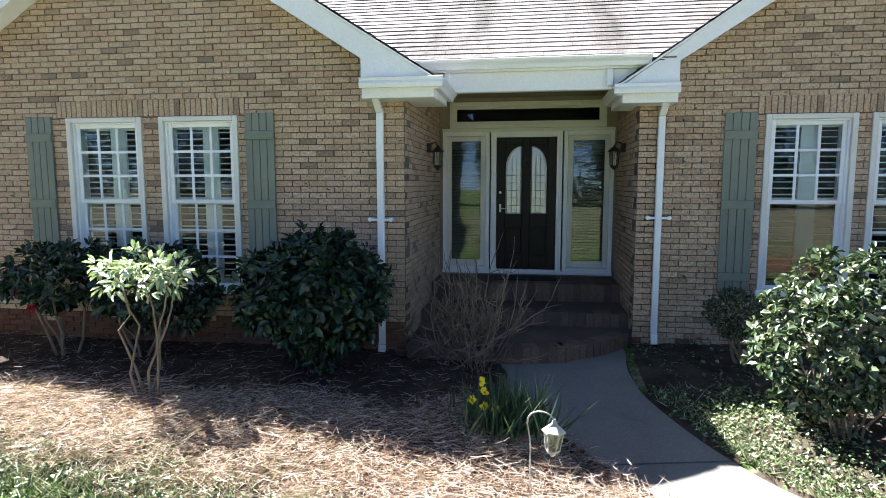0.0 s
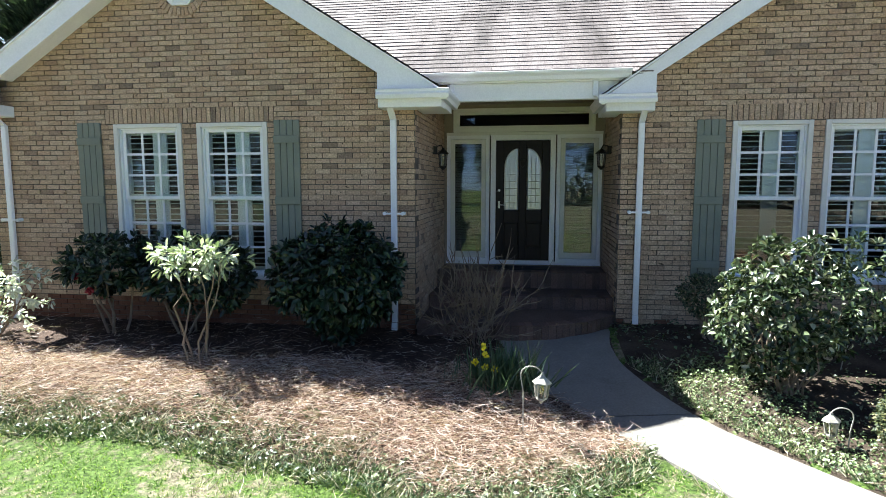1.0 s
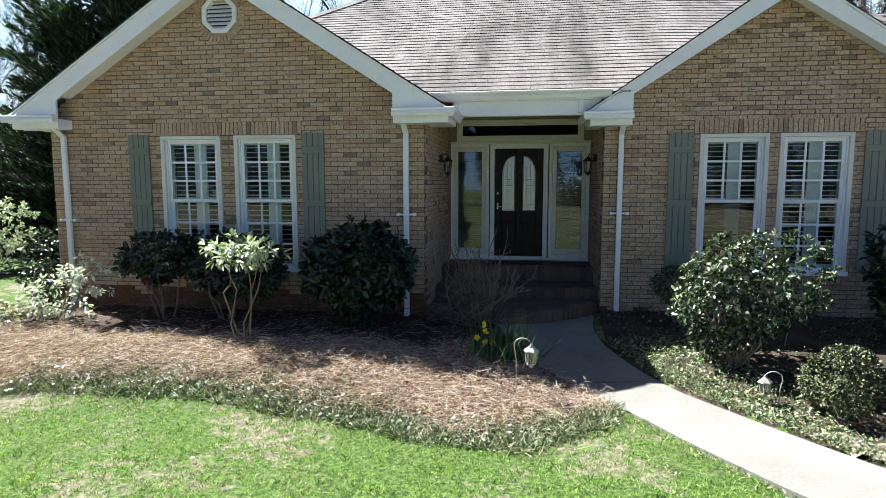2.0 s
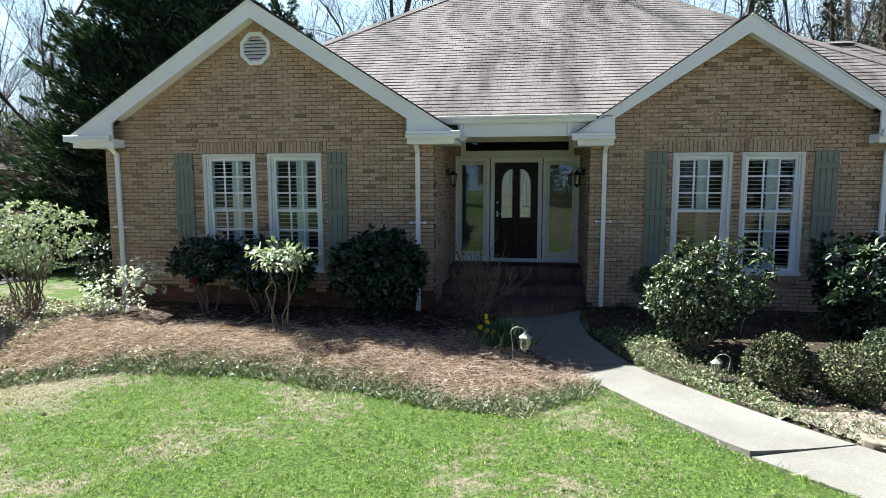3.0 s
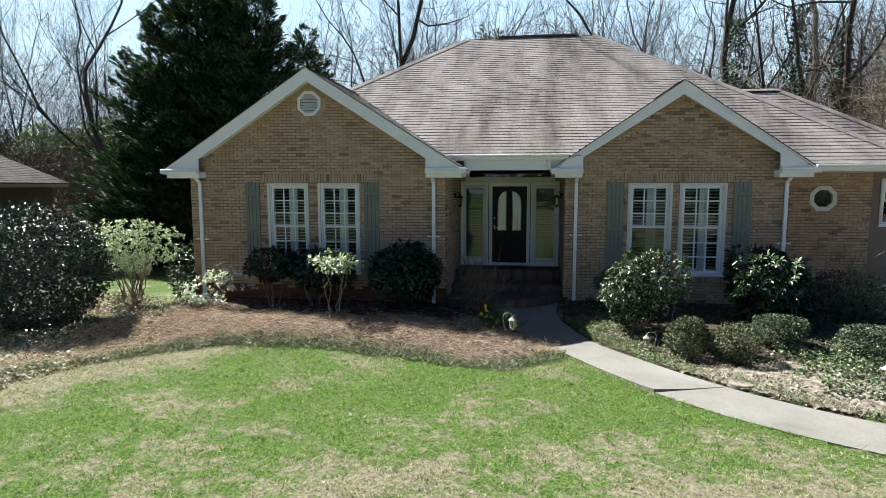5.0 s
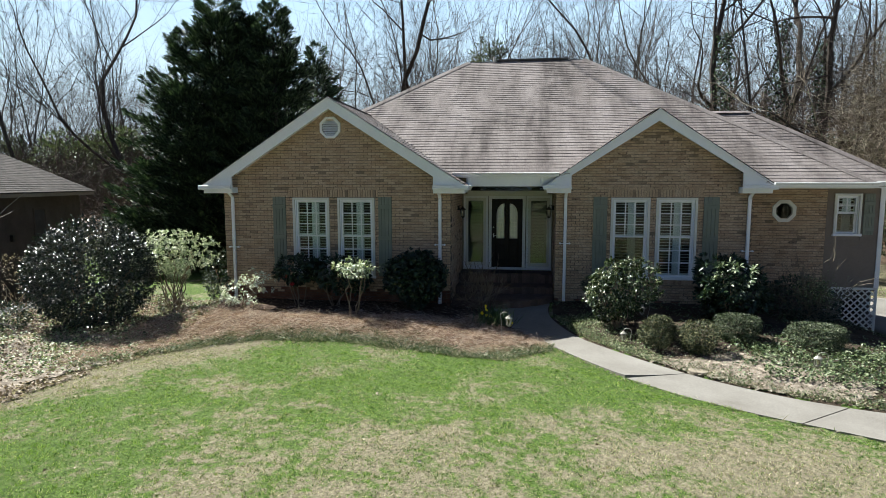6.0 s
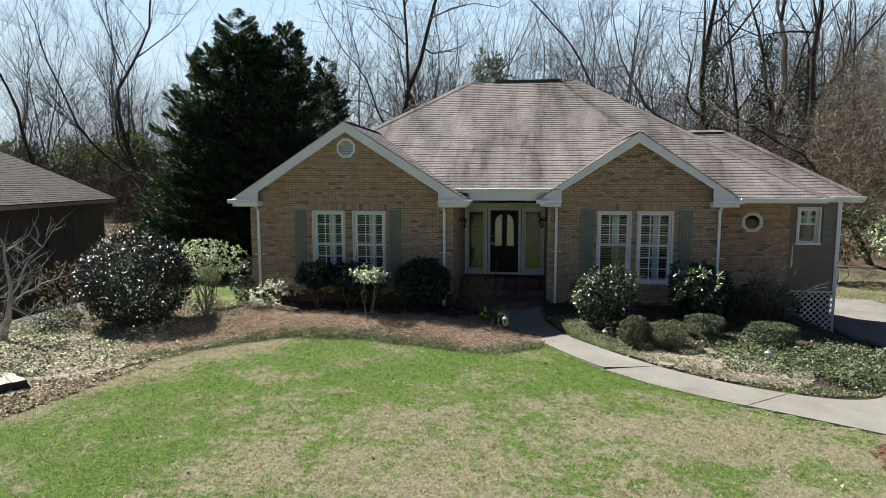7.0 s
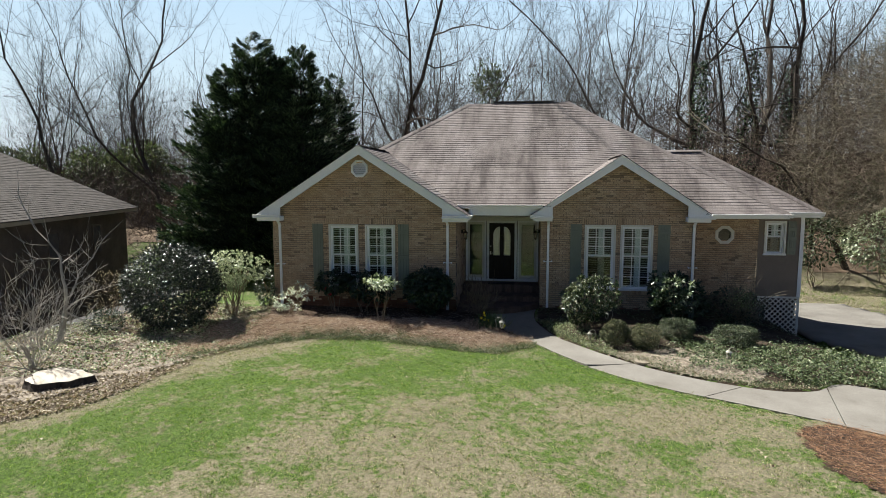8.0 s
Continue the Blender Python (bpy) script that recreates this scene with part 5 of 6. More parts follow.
def stem_path(rng, a, b, wob=0.11, n=5):
    a, b = np.array(a, float), np.array(b, float)
    return [tuple(a + (b - a) * t + (rng.normal(size=3) * wob * np.linalg.norm(b - a) * (t * (1 - t)) * 2)) for t in np.linspace(0, 1, n)]


def shrub(name, label, c, r, n, leaf, material, seed, foot=None, stems=5, stem_mat="stem", thick=0.018, group="", aspect=0.42, lumps=46, low=None, category="shrub", skirt=0.0, tuft=None, cap=2.0):
    foot = foot or (c[0], c[1])
    z0 = float(gz(*foot))
    ob = thing(name, label, category, group, at=(foot[0], foot[1], z0))
    rng = np.random.default_rng(seed + 900)
    for k in range(stems):
        a = (foot[0] + rng.normal() * 0.05, foot[1] + rng.normal() * 0.05, z0 - 0.03)
        d = unit(rng.normal(size=3) * np.array([1, 1, 0.25]))
        b = np.array(c) + d * np.array(r) * 0.62
        pts = stem_path(rng, a, b)
        s = part("stem", Geo().tube(pts, [thick * f for f in (1.0, 0.9, 0.75, 0.6, 0.4)], 6), M[stem_mat], ob)
        s.matrix_parent_inverse = Matrix.Translation(ob.location).inverted()
    floor_at = z0 + 0.01 if low is None else low
    me = tufted("foliage", c, r, n, leaf, material, seed, aspect, floor_at, **tuft) if tuft is not None else foliage("foliage", c, r, n, leaf, M[material], seed, lumps, aspect=aspect, low=floor_at, skirt=skirt, cap=cap)
    f = part("foliage", me, None, ob)
    f.matrix_parent_inverse = Matrix.Translation(ob.location).inverted()
    return ob


def loose(name, me, ob, label=""):
    """A part that was built in world places, under a thing that stands elsewhere."""
    p = part(name, me, None, ob, label)
    p.matrix_parent_inverse = Matrix.Translation(ob.location).inverted()
    return p


shrub("evergreen_shrub", "rounded dark glossy evergreen shrub before the brick wall", (-2.08, -0.86, 0.80), (0.74, 0.70, 0.64), 6800, 0.105, "rhodo", 11, stems=6, aspect=0.46, tuft=dict(taper=0.6, wild=0.03, hollow=0.72, lift=-0.25))
camellia = shrub("camellia", "dark camellia with a few red flowers", (-5.22, -0.66, 0.88), (0.58, 0.48, 0.38), 1700, 0.10, "rhodo", 12, foot=(-5.15, -0.7), stems=5, low=0.4, tuft=dict(taper=0.5, wild=0.2))
rng = np.random.default_rng(5)
for x, z in ((-5.30, 0.80), (-5.12, 0.62)):
    p = np.array((x, -1.1, z)) + rng.normal(size=(26, 3)) * 0.012
    loose("flower", leaf_mesh("flower", p, rng.normal(size=(26, 3)) + np.array([0, -0.6, 0.2]), rng.normal(size=(26, 3)), 0.05, 0.045, M["red_petal"]), camellia, "red camellia flower")
shrub("evergreen_shrub", "dark evergreen shrub under the window", (-4.15, -0.62, 0.80), (0.80, 0.46, 0.44), 2000, 0.11, "rhodo", 13, stems=4, low=0.35, tuft=dict(wild=0.2))
shrub("sunlit_shrub", "small leggy shrub on bare stems, leaves coloured pale for sunlight", (-3.33, -1.72, 1.14), (0.42, 0.38, 0.15), 560, 0.10, "lit_leaf", 14, foot=(-3.3, -1.78), stems=5, thick=0.013, low=0.85, aspect=0.33, tuft=dict(wild=0.3, lift=0.0, flat=2.2))
silvery = shrub("silvery_shrub", "sparse shrub on thin branches, silvery leaves whitened for sunlight", (-6.02, -1.2, 0.72), (0.36, 0.34, 0.24), 340, 0.08, "lit_silver", 15, foot=(-6.4, -1.2), stems=6, thick=0.012, tuft=dict(wild=0.35, gap=0.1, flat=2.4, lift=0.0))
f = loose("foliage", tufted("foliage", (-6.52, -1.2, 0.32), (0.42, 0.4, 0.36), 520, 0.08, "lit_silver", 152, 0.4, -0.05, wild=0.35, gap=0.2, flat=2.4, lift=0.0), silvery)
shrub("variegated_shrub", "tall shrub with cream-edged leaves and painted glints beside the walk", (2.62, -1.45, 0.74), (0.72, 0.62, 0.68), 5800, 0.074, "variegated", 16, foot=(2.62, -1.45), stems=18, thick=0.012, aspect=0.5, low=-0.1, tuft=dict(taper=0.7, wild=0.24, gap=0.2, hollow=0.3))
shrub("clipped_shrub", "small clipped ball shrub on bare trunks", (2.22, 0.02, 0.56), (0.31, 0.30, 0.26), 1900, 0.042, "box", 17, foot=(2.3, 0.0), stems=6, aspect=0.6, low=0.3)
shrub("evergreen_shrub", "broad-leaved evergreen shrub with sunlit leaf tips", (5.16, -0.68, 0.70), (0.76, 0.66, 0.68), 3000, 0.12, "rhodo", 18, stems=6, tuft=dict(wild=0.25))
# Added over the dark shrub: its sunlit crown, done in paler leaves.
shrub("evergreen_shrub", "pale leaves added as the sunlit top of the dark shrub behind", (5.14, -0.98, 0.90), (0.46, 0.30, 0.38), 420, 0.11, "lit_top_leaf", 19, stems=2, tuft=dict(wild=0.3, hollow=0.7, flat=1.6))
for k, (c, r, n) in enumerate((((3.24, -2.5, 0.06), (0.38, 0.36, 0.36), 3600), ((4.0, -2.75, 0.04), (0.42, 0.38, 0.36), 3600), ((4.96, -1.95, 0.12), (0.48, 0.42, 0.38), 4400), ((6.38, -2.2, 0.04), (0.58, 0.46, 0.36), 5000))):
    shrub("boxwood", "low olive boxwood mound with yellowing tips" if k < 2 else "low clipped grey-green boxwood with a flat top", c, r, int(n * 1.5), 0.036, "olive_box" if k < 2 else "box", 30 + k, stems=3, group="boxwoods in the ivy bed", aspect=0.6, lumps=30 if k < 2 else 120, cap=0.95 if k < 2 else 0.45)
shrub("evergreen_shrub", "dark mounded evergreen shrub in the shade of the wing", (7.1, 0.3, 0.12), (0.88, 0.75, 0.78), 3200, 0.08, "rhodo", 20, stems=3)
shrub("large_evergreen_shrub", "large rounded glossy dark evergreen shrub", (-9.65, -2.25, 0.95), (1.47, 1.35, 1.36), 14000, 0.075, "holly", 21, stems=7, thick=0.03, lumps=140, aspect=0.5)
shrub("variegated_shrub", "upright cream-edged shrub on many stems, leaves paled for sunlight", (-8.55, -0.75, 1.22), (0.92, 0.74, 0.66), 6000, 0.06, "lit_leaf", 22, stems=22, thick=0.014, low=0.45, aspect=0.5, tuft=dict(taper=0.5, wild=0.22, gap=0.15))
shrub("evergreen_shrub", "dark shrub in the shade of the hedge", (-7.75, 0.3, 0.55), (0.5, 0.6, 0.75), 1200, 0.08, "rhodo", 23, stems=3)
shrub("brown_shrub", "small brown dry-leaved shrub", (-7.95, -1.55, 0.1), (0.42, 0.36, 0.36), 700, 0.06, "litter", 24, stems=6)
shrub("brown_shrub", "sparse reddish brown shrub before the dark house", (-12.0, -2.0, 0.55), (0.7, 0.6, 0.85), 650, 0.06, "litter", 25, stems=10, thick=0.012)
shrub("evergreen_shrub", "low dark shrub at the edge of the bed", (-11.4, -3.0, 0.0), (0.6, 0.5, 0.4), 900, 0.07, "rhodo", 26, stems=3)
shrub("evergreen_shrub", "loose bright shrub beyond the driveway", (17.5, 11.0, 1.4), (2.2, 1.6, 1.6), 2600, 0.16, "lit_leaf", 27, stems=5)
shrub("evergreen_shrub", "loose shrub at the wood's edge", (14.8, 12.5, 1.2), (1.8, 1.3, 1.3), 1800, 0.16, "box", 28, stems=5)


# ---- bare branching plants ----
def grow(rng, thick, thin, p, d, length, r, level, spread, lift, split, cut=0.05):
    """One limb and what grows from it; thick and thin limbs go into two meshes."""
    n = 4 if level > 1 else 3 if level else 2
    pts, q, w = [tuple(p)], np.array(p), np.array(d)
    for k in range(n):
        w = unit(w + rng.normal(size=3) * 0.13 + np.array([0, 0, lift * 0.1]))
        q = q + w * length / n
        pts.append(tuple(q))
    end = r * (0.55 if level > 0 else 0.35)
    rr = [r + (end - r) * k / n for k in range(n + 1)]
    (thick if r > cut else thin).tube(pts, rr, 6 if r > cut else 3, cap=False)
    if level == 0:
        return
    for k in range(split):
        at = rng.uniform(0.35, 1.0) if k < split - 1 else 1.0
        i = at * n
        j = min(int(i), n - 1)
        s = np.array(pts[j]) + (np.array(pts[j + 1]) - np.array(pts[j])) * (i - j)
        lead = k == split - 1
        a = unit(w + rng.normal(size=3) * spread * (0.35 if lead else 1.5) + np.array([0, 0, lift * 0.2]))
        far = rng.uniform(0.8, 0.95) if lead else rng.uniform(0.4, 0.75)
        grow(rng, thick, thin, s, a, length * far, max(rr[j] * (rng.uniform(0.8, 0.95) if lead else rng.uniform(0.35, 0.62)), 0.006), level - 1, spread, lift, split, cut)


def bare_tree(name, label, at, height, r, seed, levels=5, spread=0.5, lift=0.6, split=3, lean=(0, 0), mat="bark", twig="bark", group="", fork=0.34, category="tree", min_cut=0.045):
    rng = np.random.default_rng(seed)
    thick, thin = Geo(), Geo()
    d = unit(np.array([lean[0], lean[1], 1.0]))
    grow(rng, thick, thin, np.zeros(3), d, height * fork, r, levels, spread, lift, split, min_cut)
    ob = thing(name, label, category, group, at=(at[0], at[1], float(gz(*at)) - 0.1))
    if thick.v:
        part("trunk", thick, M[mat], ob)
    part("crown", thin, M[twig], ob)
    return ob


# twiggy shrub beside the steps, and others
def twig_shrub(name, label, at, height, spread, n, seed, mat="stem", r=0.008, leaf=None, levels=2):
    rng = np.random.default_rng(seed)
    z0 = float(gz(*at))
    ob = thing(name, label, "shrub", at=(at[0], at[1], z0))
    for k in range(n):
        g = Geo()
        d = unit(np.array([rng.normal() * spread, rng.normal() * spread, 1.0]))
        grow(rng, g, g, np.array([rng.normal() * 0.06, rng.normal() * 0.06, -0.02]), d, height * rng.uniform(0.45, 0.62), r * rng.uniform(0.7, 1.2), levels, 0.45, 0.5, 3, 1.0)
        part("branch", g, M[mat], ob)
    if leaf:
        p = rng.normal(size=(700, 3)) * np.array([0.4, 0.3, 0.28]) * height * 0.6 + np.array([0, 0, height * 0.82])
        part("foliage", leaf_mesh("foliage", p, rng.normal(size=(700, 3)), rng.normal(size=(700, 3)), 0.05, 0.022, M[leaf]), None, ob)
    return ob


twig_shrub("twiggy_shrub", "leafless twiggy shrub beside the porch steps", (-0.5, -0.38), 0.8, 0.42, 20, 41, "stem", r=0.005, levels=3)
twig_shrub("budding_shrub", "sparse shrub with pale new buds against the wing", (7.15, -0.35), 1.0, 0.40, 20, 42, "pale_bark", 0.008, "lit_ivy", levels=3)
twig_shrub("twiggy_shrub", "tall leafless many-stemmed shrub beside the tree stump", (-10.5, -6.55), 1.75, 0.42, 20, 43, "grey_twig", 0.013, levels=3)
bare_tree("small_bare_tree", "small leafless tree with pale branches over the drive", (-11.75, -4.3), 3.9, 0.09, 44, 4, 0.6, 0.3, 4, mat="grey_twig", twig="grey_twig")

# ---- conifers ----
def conifer(label, at, spires, seed, per=210, spray=0.2):
    """spires: place off the middle, height, radius at the foot, number of boughs. Boughs sweep out and turn up, feathered with flat sprays."""
    rng = np.random.default_rng(seed)
    ob = thing("conifer", label, "tree", at=(at[0], at[1], float(gz(*at))))
    for sx, sy, height, radius, boughs in spires:
        part("trunk", Geo().tube([(sx, sy, -0.1), (sx, sy, height * 0.5), (sx, sy, height * 0.9)], [radius * 0.06, radius * 0.04, 0.02], 8), M["bark"], ob)
        t = 1 - rng.uniform(0, 1, boughs) ** 0.62
        a = rng.uniform(0, 2 * math.pi, boughs)
        wide = radius * np.power(np.clip(1 - t, 0.004, 1), 0.62) * (0.86 + 0.14 * smoothstep(0, 0.1, t)) * rng.uniform(0.72, 1.08, boughs)
        wide = wide * (1 + 0.1 * np.sin(3 * a + 5 * t + seed))
        rise = rng.uniform(0.16, 0.42, boughs) + 0.5 * t ** 3
        k = np.repeat(np.arange(boughs), per)
        m = len(k)
        s = 1 - rng.uniform(0, 1, m) ** 1.5 * 0.8
        out = np.stack([np.cos(a[k]), np.sin(a[k]), np.zeros(m)], 1)
        lat = np.stack([-np.sin(a[k]), np.cos(a[k]), np.zeros(m)], 1)
        fan = (0.10 * wide[k] + 0.16) * (1.25 - s) ** 0.7
        side = rng.normal(size=m)
        pos = out * (wide[k] * s)[:, None] + lat * (fan * side)[:, None]
        pos[:, 2] = t[k] * height + wide[k] * (rise[k] * s ** 2 - 0.12 * s) - 0.05 * np.abs(side) + rng.normal(size=m) * 0.05
        pos += np.array([sx, sy, 0])
        pos[:, 2] = np.maximum(pos[:, 2], 0.05)
        along = out * 0.9 + lat * (0.55 * side)[:, None] + np.array([0, 0, 0.6]) + rng.normal(size=(m, 3)) * 0.22
        size = spray * rng.uniform(0.5, 1.2, m) * (0.7 + 0.3 * np.minimum(wide[k], 1.5))
        part("foliage", leaf_mesh("foliage", pos, along, rng.normal(size=(m, 3)) * 0.5 + np.array([0, 0, 0.8]), size, size * 0.26, M["conifer"], 0.12), None, ob)
    return ob


conifer("tall dense dark green cypress with several spires", (-12.0, 8.3), ((0.1, 0, 11.4, 3.6, 500), (0.9, 0.4, 11.0, 2.6, 220), (2.4, 0, 10.6, 3.3, 380), (1.6, 0.2, 10.3, 2.8, 220), (-1.1, -0.5, 9.6, 3.3, 280)), 51)
conifer("slender dark conifer behind the house", (-10.1, 14.6), ((0, 0, 10.4, 2.5, 320),), 52, 110, 0.26)
shrub("pine_tree", "tall ragged pine beyond the roof", (-2.2, 30.0, 11.9), (1.15, 1.1, 1.25), 1500, 0.42, "pine", 53, stems=2, thick=0.09, stem_mat="bark", aspect=0.2, category="tree", tuft=dict(wild=0.4, gap=0.3))

# ---- woods behind ----
bare_tree("bare_tree", "tall leafless tree with spreading dark limbs behind the roof", (-7.0, 25.0), 27, 0.26, 61, 5, 0.42, 0.6, 5, fork=0.36)
bare_tree("bare_tree", "tall leafless tree with a forked trunk behind the roof", (-5.2, 27.0), 25, 0.22, 62, 5, 0.45, 0.6, 5, fork=0.34)
bare_tree("bare_tree", "leafless tree with rising limbs behind the roof", (1.0, 27.0), 21, 0.18, 63, 5, 0.5, 0.5, 5)
bare_tree("bare_tree", "leafless leaning tree behind the roof", (8.2, 24.0), 19, 0.17, 64, 5, 0.5, 0.4, 5, lean=(-0.25, 0))
bare_tree("bare_tree", "tall many-limbed leafless tree in the woods", (-26.5, 23.0), 24, 0.22, 65, 5, 0.34, 0.9, 5, fork=0.36)
bare_tree("bare_tree", "leafless tree leaning over the neighbouring house", (-32.0, 21.0), 22, 0.18, 66, 5, 0.45, 0.6, 4, lean=(-0.25, 0))
for k, (x, y, h, s) in enumerate(((12.5, 25.0, 21, 67), (15.4, 24.0, 22, 68), (18.6, 26.0, 20, 69))):
    t = bare_tree("ivy_clad_tree", "tall tree with dark ivy climbing its trunk", (x, y), h, 0.36, s, 4, 0.45, 0.7, 4, group="ivy clad trees")
    rng = np.random.default_rng(s)
    m = 1300
    z = rng.uniform(0.2, h * 0.5, m)
    a = rng.uniform(0, 6.28, m)
    p = np.stack([np.cos(a) * (0.3 + rng.random(m) ** 2 * 0.7), np.sin(a) * (0.3 + rng.random(m) ** 2 * 0.7), z], 1)
    p[:, :2] *= (1.15 - z / h)[:, None]
    part("ivy", leaf_mesh("ivy", p, rng.normal(size=(m, 3)) + np.array([0, 0, -0.5]), rng.normal(size=(m, 3)), 0.2, 0.15, M["conifer"]), None, t, "dark climbing ivy")
models = [bare_tree("woodland_tree", "leafless grey-brown woodland tree", (-20 + 9 * k, 34 + 3 * k), 14 + 1.3 * k, 0.09 + 0.012 * k, 70 + k, 4, 0.46 + 0.04 * k, 0.7, 5, group="woodland trees", min_cut=0.07) for k in range(5)]
rng = np.random.default_rng(77)
spots = []
for k in range(2500):
    x, y = rng.uniform(-58, 52), rng.uniform(18, 62)
    if (y < 30 and -14 < x < 14) or (x < -11 and y < 27) or min([abs(x - a) + abs(y - b) for a, b in spots] + [9]) < 1.7:
        continue
    spots.append((x, y))
    if len(spots) >= 175:
        break
for k, (x, y) in enumerate(spots):
    s = rng.uniform(0.7, 1.15)
    t = copy_thing(models[k % 5], Matrix.LocRotScale((x, y, float(gz(x, y)) - 0.2), Euler((0, 0, rng.uniform(0, 6.28))), (s, s, s)))

# understorey: a haze of thin saplings and evergreen scrub, too many to count
def scrub(name, label, n, box, size, mat, seed, up=1.0, w=0.03, kindword="undergrowth"):
    rng = np.random.default_rng(seed)
    x, y = rng.uniform(box[0], box[1], n), rng.uniform(box[2], box[3], n)
    base = np.stack([x, y, gz(x, y) + rng.uniform(0, box[4], n)], 1)
    along = rng.normal(size=(n, 3)) * 0.55 + np.array([0, 0, up])
    me = blade_mesh(name, base, along, size * rng.uniform(0.4, 1.2, n), w, M[mat], rng, 0.6)
    return tagged(part(name, me, None), label, kindword, kind="stuff")


scrub("saplings", "tangle of leafless saplings and brush in the woods", 8000, (-60, 45, 24, 56, 2.5), 3.0, "bark", 81, 1.0, 0.024)
scrub("brushwood", "grey-brown brushwood under the bare trees", 30000, (-60, 45, 24, 50, 6.0), 2.0, "twig", 84, 0.7, 0.02)
scrub("fine_twigs", "reddish brown haze of fine bare twigs", 42000, (-60, 48, 26, 58, 11.0), 1.3, "twig", 85, 0.8, 0.011, "twigs")
scrub("brush", "tangled brown brush behind the neighbouring house", 12000, (-48, -15, 17, 32, 4.5), 2.2, "twig", 86, 0.6, 0.024)
scrub("brush", "tangled brown brush at the wood's edge", 22000, (10.5, 46, 16, 34, 6.0), 2.0, "twig", 82, 0.5, 0.024)
rng = np.random.default_rng(83)
for k in range(46):
    x, y = rng.uniform(-56, -12), rng.uniform(25, 42)
    c = (x, y, float(gz(x, y)) + rng.uniform(1.8, 4.6))
    shrub("woodland_evergreen", "grey-green evergreen scrub among bare trees", c, (rng.uniform(1.5, 2.8), 1.8, rng.uniform(1.8, 3.2)), 900, 0.42, "pine", 200 + k, stems=2, thick=0.05, group="evergreen scrub in the woods")
for k in range(12):
    x, y = rng.uniform(6, 34), rng.uniform(20, 32)
    c = (x, y, float(gz(x, y)) + rng.uniform(0.8, 2.0))
    shrub("woodland_evergreen", "grey-green evergreen scrub among bare trees", c, (rng.uniform(1.0, 2.2), 1.5, rng.uniform(1.0, 2.2)), 700, 0.34, "pine", 240 + k, stems=2, thick=0.05, group="evergreen scrub in the woods")
# spreading pale-twigged trees on the right
for k, (x, y, h) in enumerate(((19.5, 10.0, 13.0), (23.0, 13.5, 15.0), (17.8, 15.5, 12.0))):
    bare_tree("spreading_tree", "wide spreading leafless tree with pale drooping twigs", (x, y), h, 0.17, 90 + k, 5, 0.75, 0.05, 5, lean=(-0.12, -0.05), twig="pale_bark", fork=0.30, group="spreading trees beyond the driveway")
def droop(name, label, c, r, n, seed):
    rng = np.random.default_rng(seed)
    p, out = gauss_shell(rng, n, 60, 0.2)
    base = np.array(c) + p * np.array(r)
    along = np.array([-0.9, -0.5, 0.12]) + rng.normal(size=(n, 3)) * 0.55
    me = blade_mesh(name, base, along, rng.uniform(0.3, 1.0, n), 0.013, M["pale_bark"], rng, 0.45)
    return tagged(part(name, me, None), label, "twigs", kind="stuff")


droop("drooping_twigs", "dense pale drooping twigs of bare trees beyond the driveway", (19.0, 11.5, 6.0), (6.0, 4.0, 5.2), 30000, 94)
droop("drooping_twigs", "dense pale drooping twigs of bare trees at the wood's edge", (24.0, 14.0, 9.0), (6.5, 4.0, 6.0), 22000, 95)
for k, (x, y, s) in enumerate(((-15.8, 8.0, 1.1), (-16.6, 11.0, 1.4), (-14.6, 12.5, 1.3), (-18.0, 14.0, 1.6), (-13.6, 4.0, 0.6))):
    shrub("evergreen_shrub", "dark evergreen scrub at the foot of the cypress", (x, y, float(gz(x, y)) + 0.9 * s), (1.2 * s, 1.0 * s, 1.0 * s), 1100, 0.13, "conifer", 260 + k, stems=3, group="scrub under the cypress")
# woods across the street, behind the camera
for k in range(20):
    x = -70 + k * 7.0 + rng.uniform(-1, 1)
    s = rng.uniform(0.8, 1.2)
    copy_thing(models[k % 5], Matrix.LocRotScale((x, rng.uniform(-62, -46), -0.4), Euler((0, 0, rng.uniform(0, 6.28))), (s, s, s)))
for k in range(20):
    x, y = -66 + k * 7 + rng.uniform(-2, 2), rng.uniform(-60, -48)
    shrub("woodland_evergreen", "evergreen scrub among bare trees", (x, y, 5.5), (5.0, 3.0, 6.5), 1500, 0.9, "pine", 300 + k, stems=2, thick=0.06, group="evergreen scrub across the street")

# ---- ground cover ----
def scatter(rng, n, poly, keep=None):
    px, py = [p[0] for p in poly], [p[1] for p in poly]
    x, y = rng.uniform(min(px), max(px), n * 3), rng.uniform(min(py), max(py), n * 3)
    ok = inside(poly, x, y) & ~inside(WALK_POLY, x, y) & ~inside(DRIVE, x, y)
    if keep is not None:
        ok &= keep(x, y, rng)
    return x[ok][:n], y[ok][:n]


def cover(name, label, category, poly, n, size, mat, seed, keep=None, tall=0.12, aspect=0.75):
    rng = np.random.default_rng(seed)
    x, y = scatter(rng, n, poly, keep)
    m = len(x)
    base = np.stack([x, y, gz(x, y) + 0.02 + rng.random(m) ** 1.5 * tall * (0.6 + 0.5 * wavy(x, y, 2.5))], 1)
    along = rng.normal(size=(m, 3)) * np.array([1, 1, 0.45]) + np.array([0, -0.2, 0.15])
    s = size * rng.uniform(0.6, 1.3, m)
    me = leaf_mesh(name, base, along, np.array([0, 0, 1.0]) + rng.normal(size=(m, 3)) * 0.4, s, s * aspect, M[mat])
    return tagged(part(name, me, None), label, category, kind="stuff")


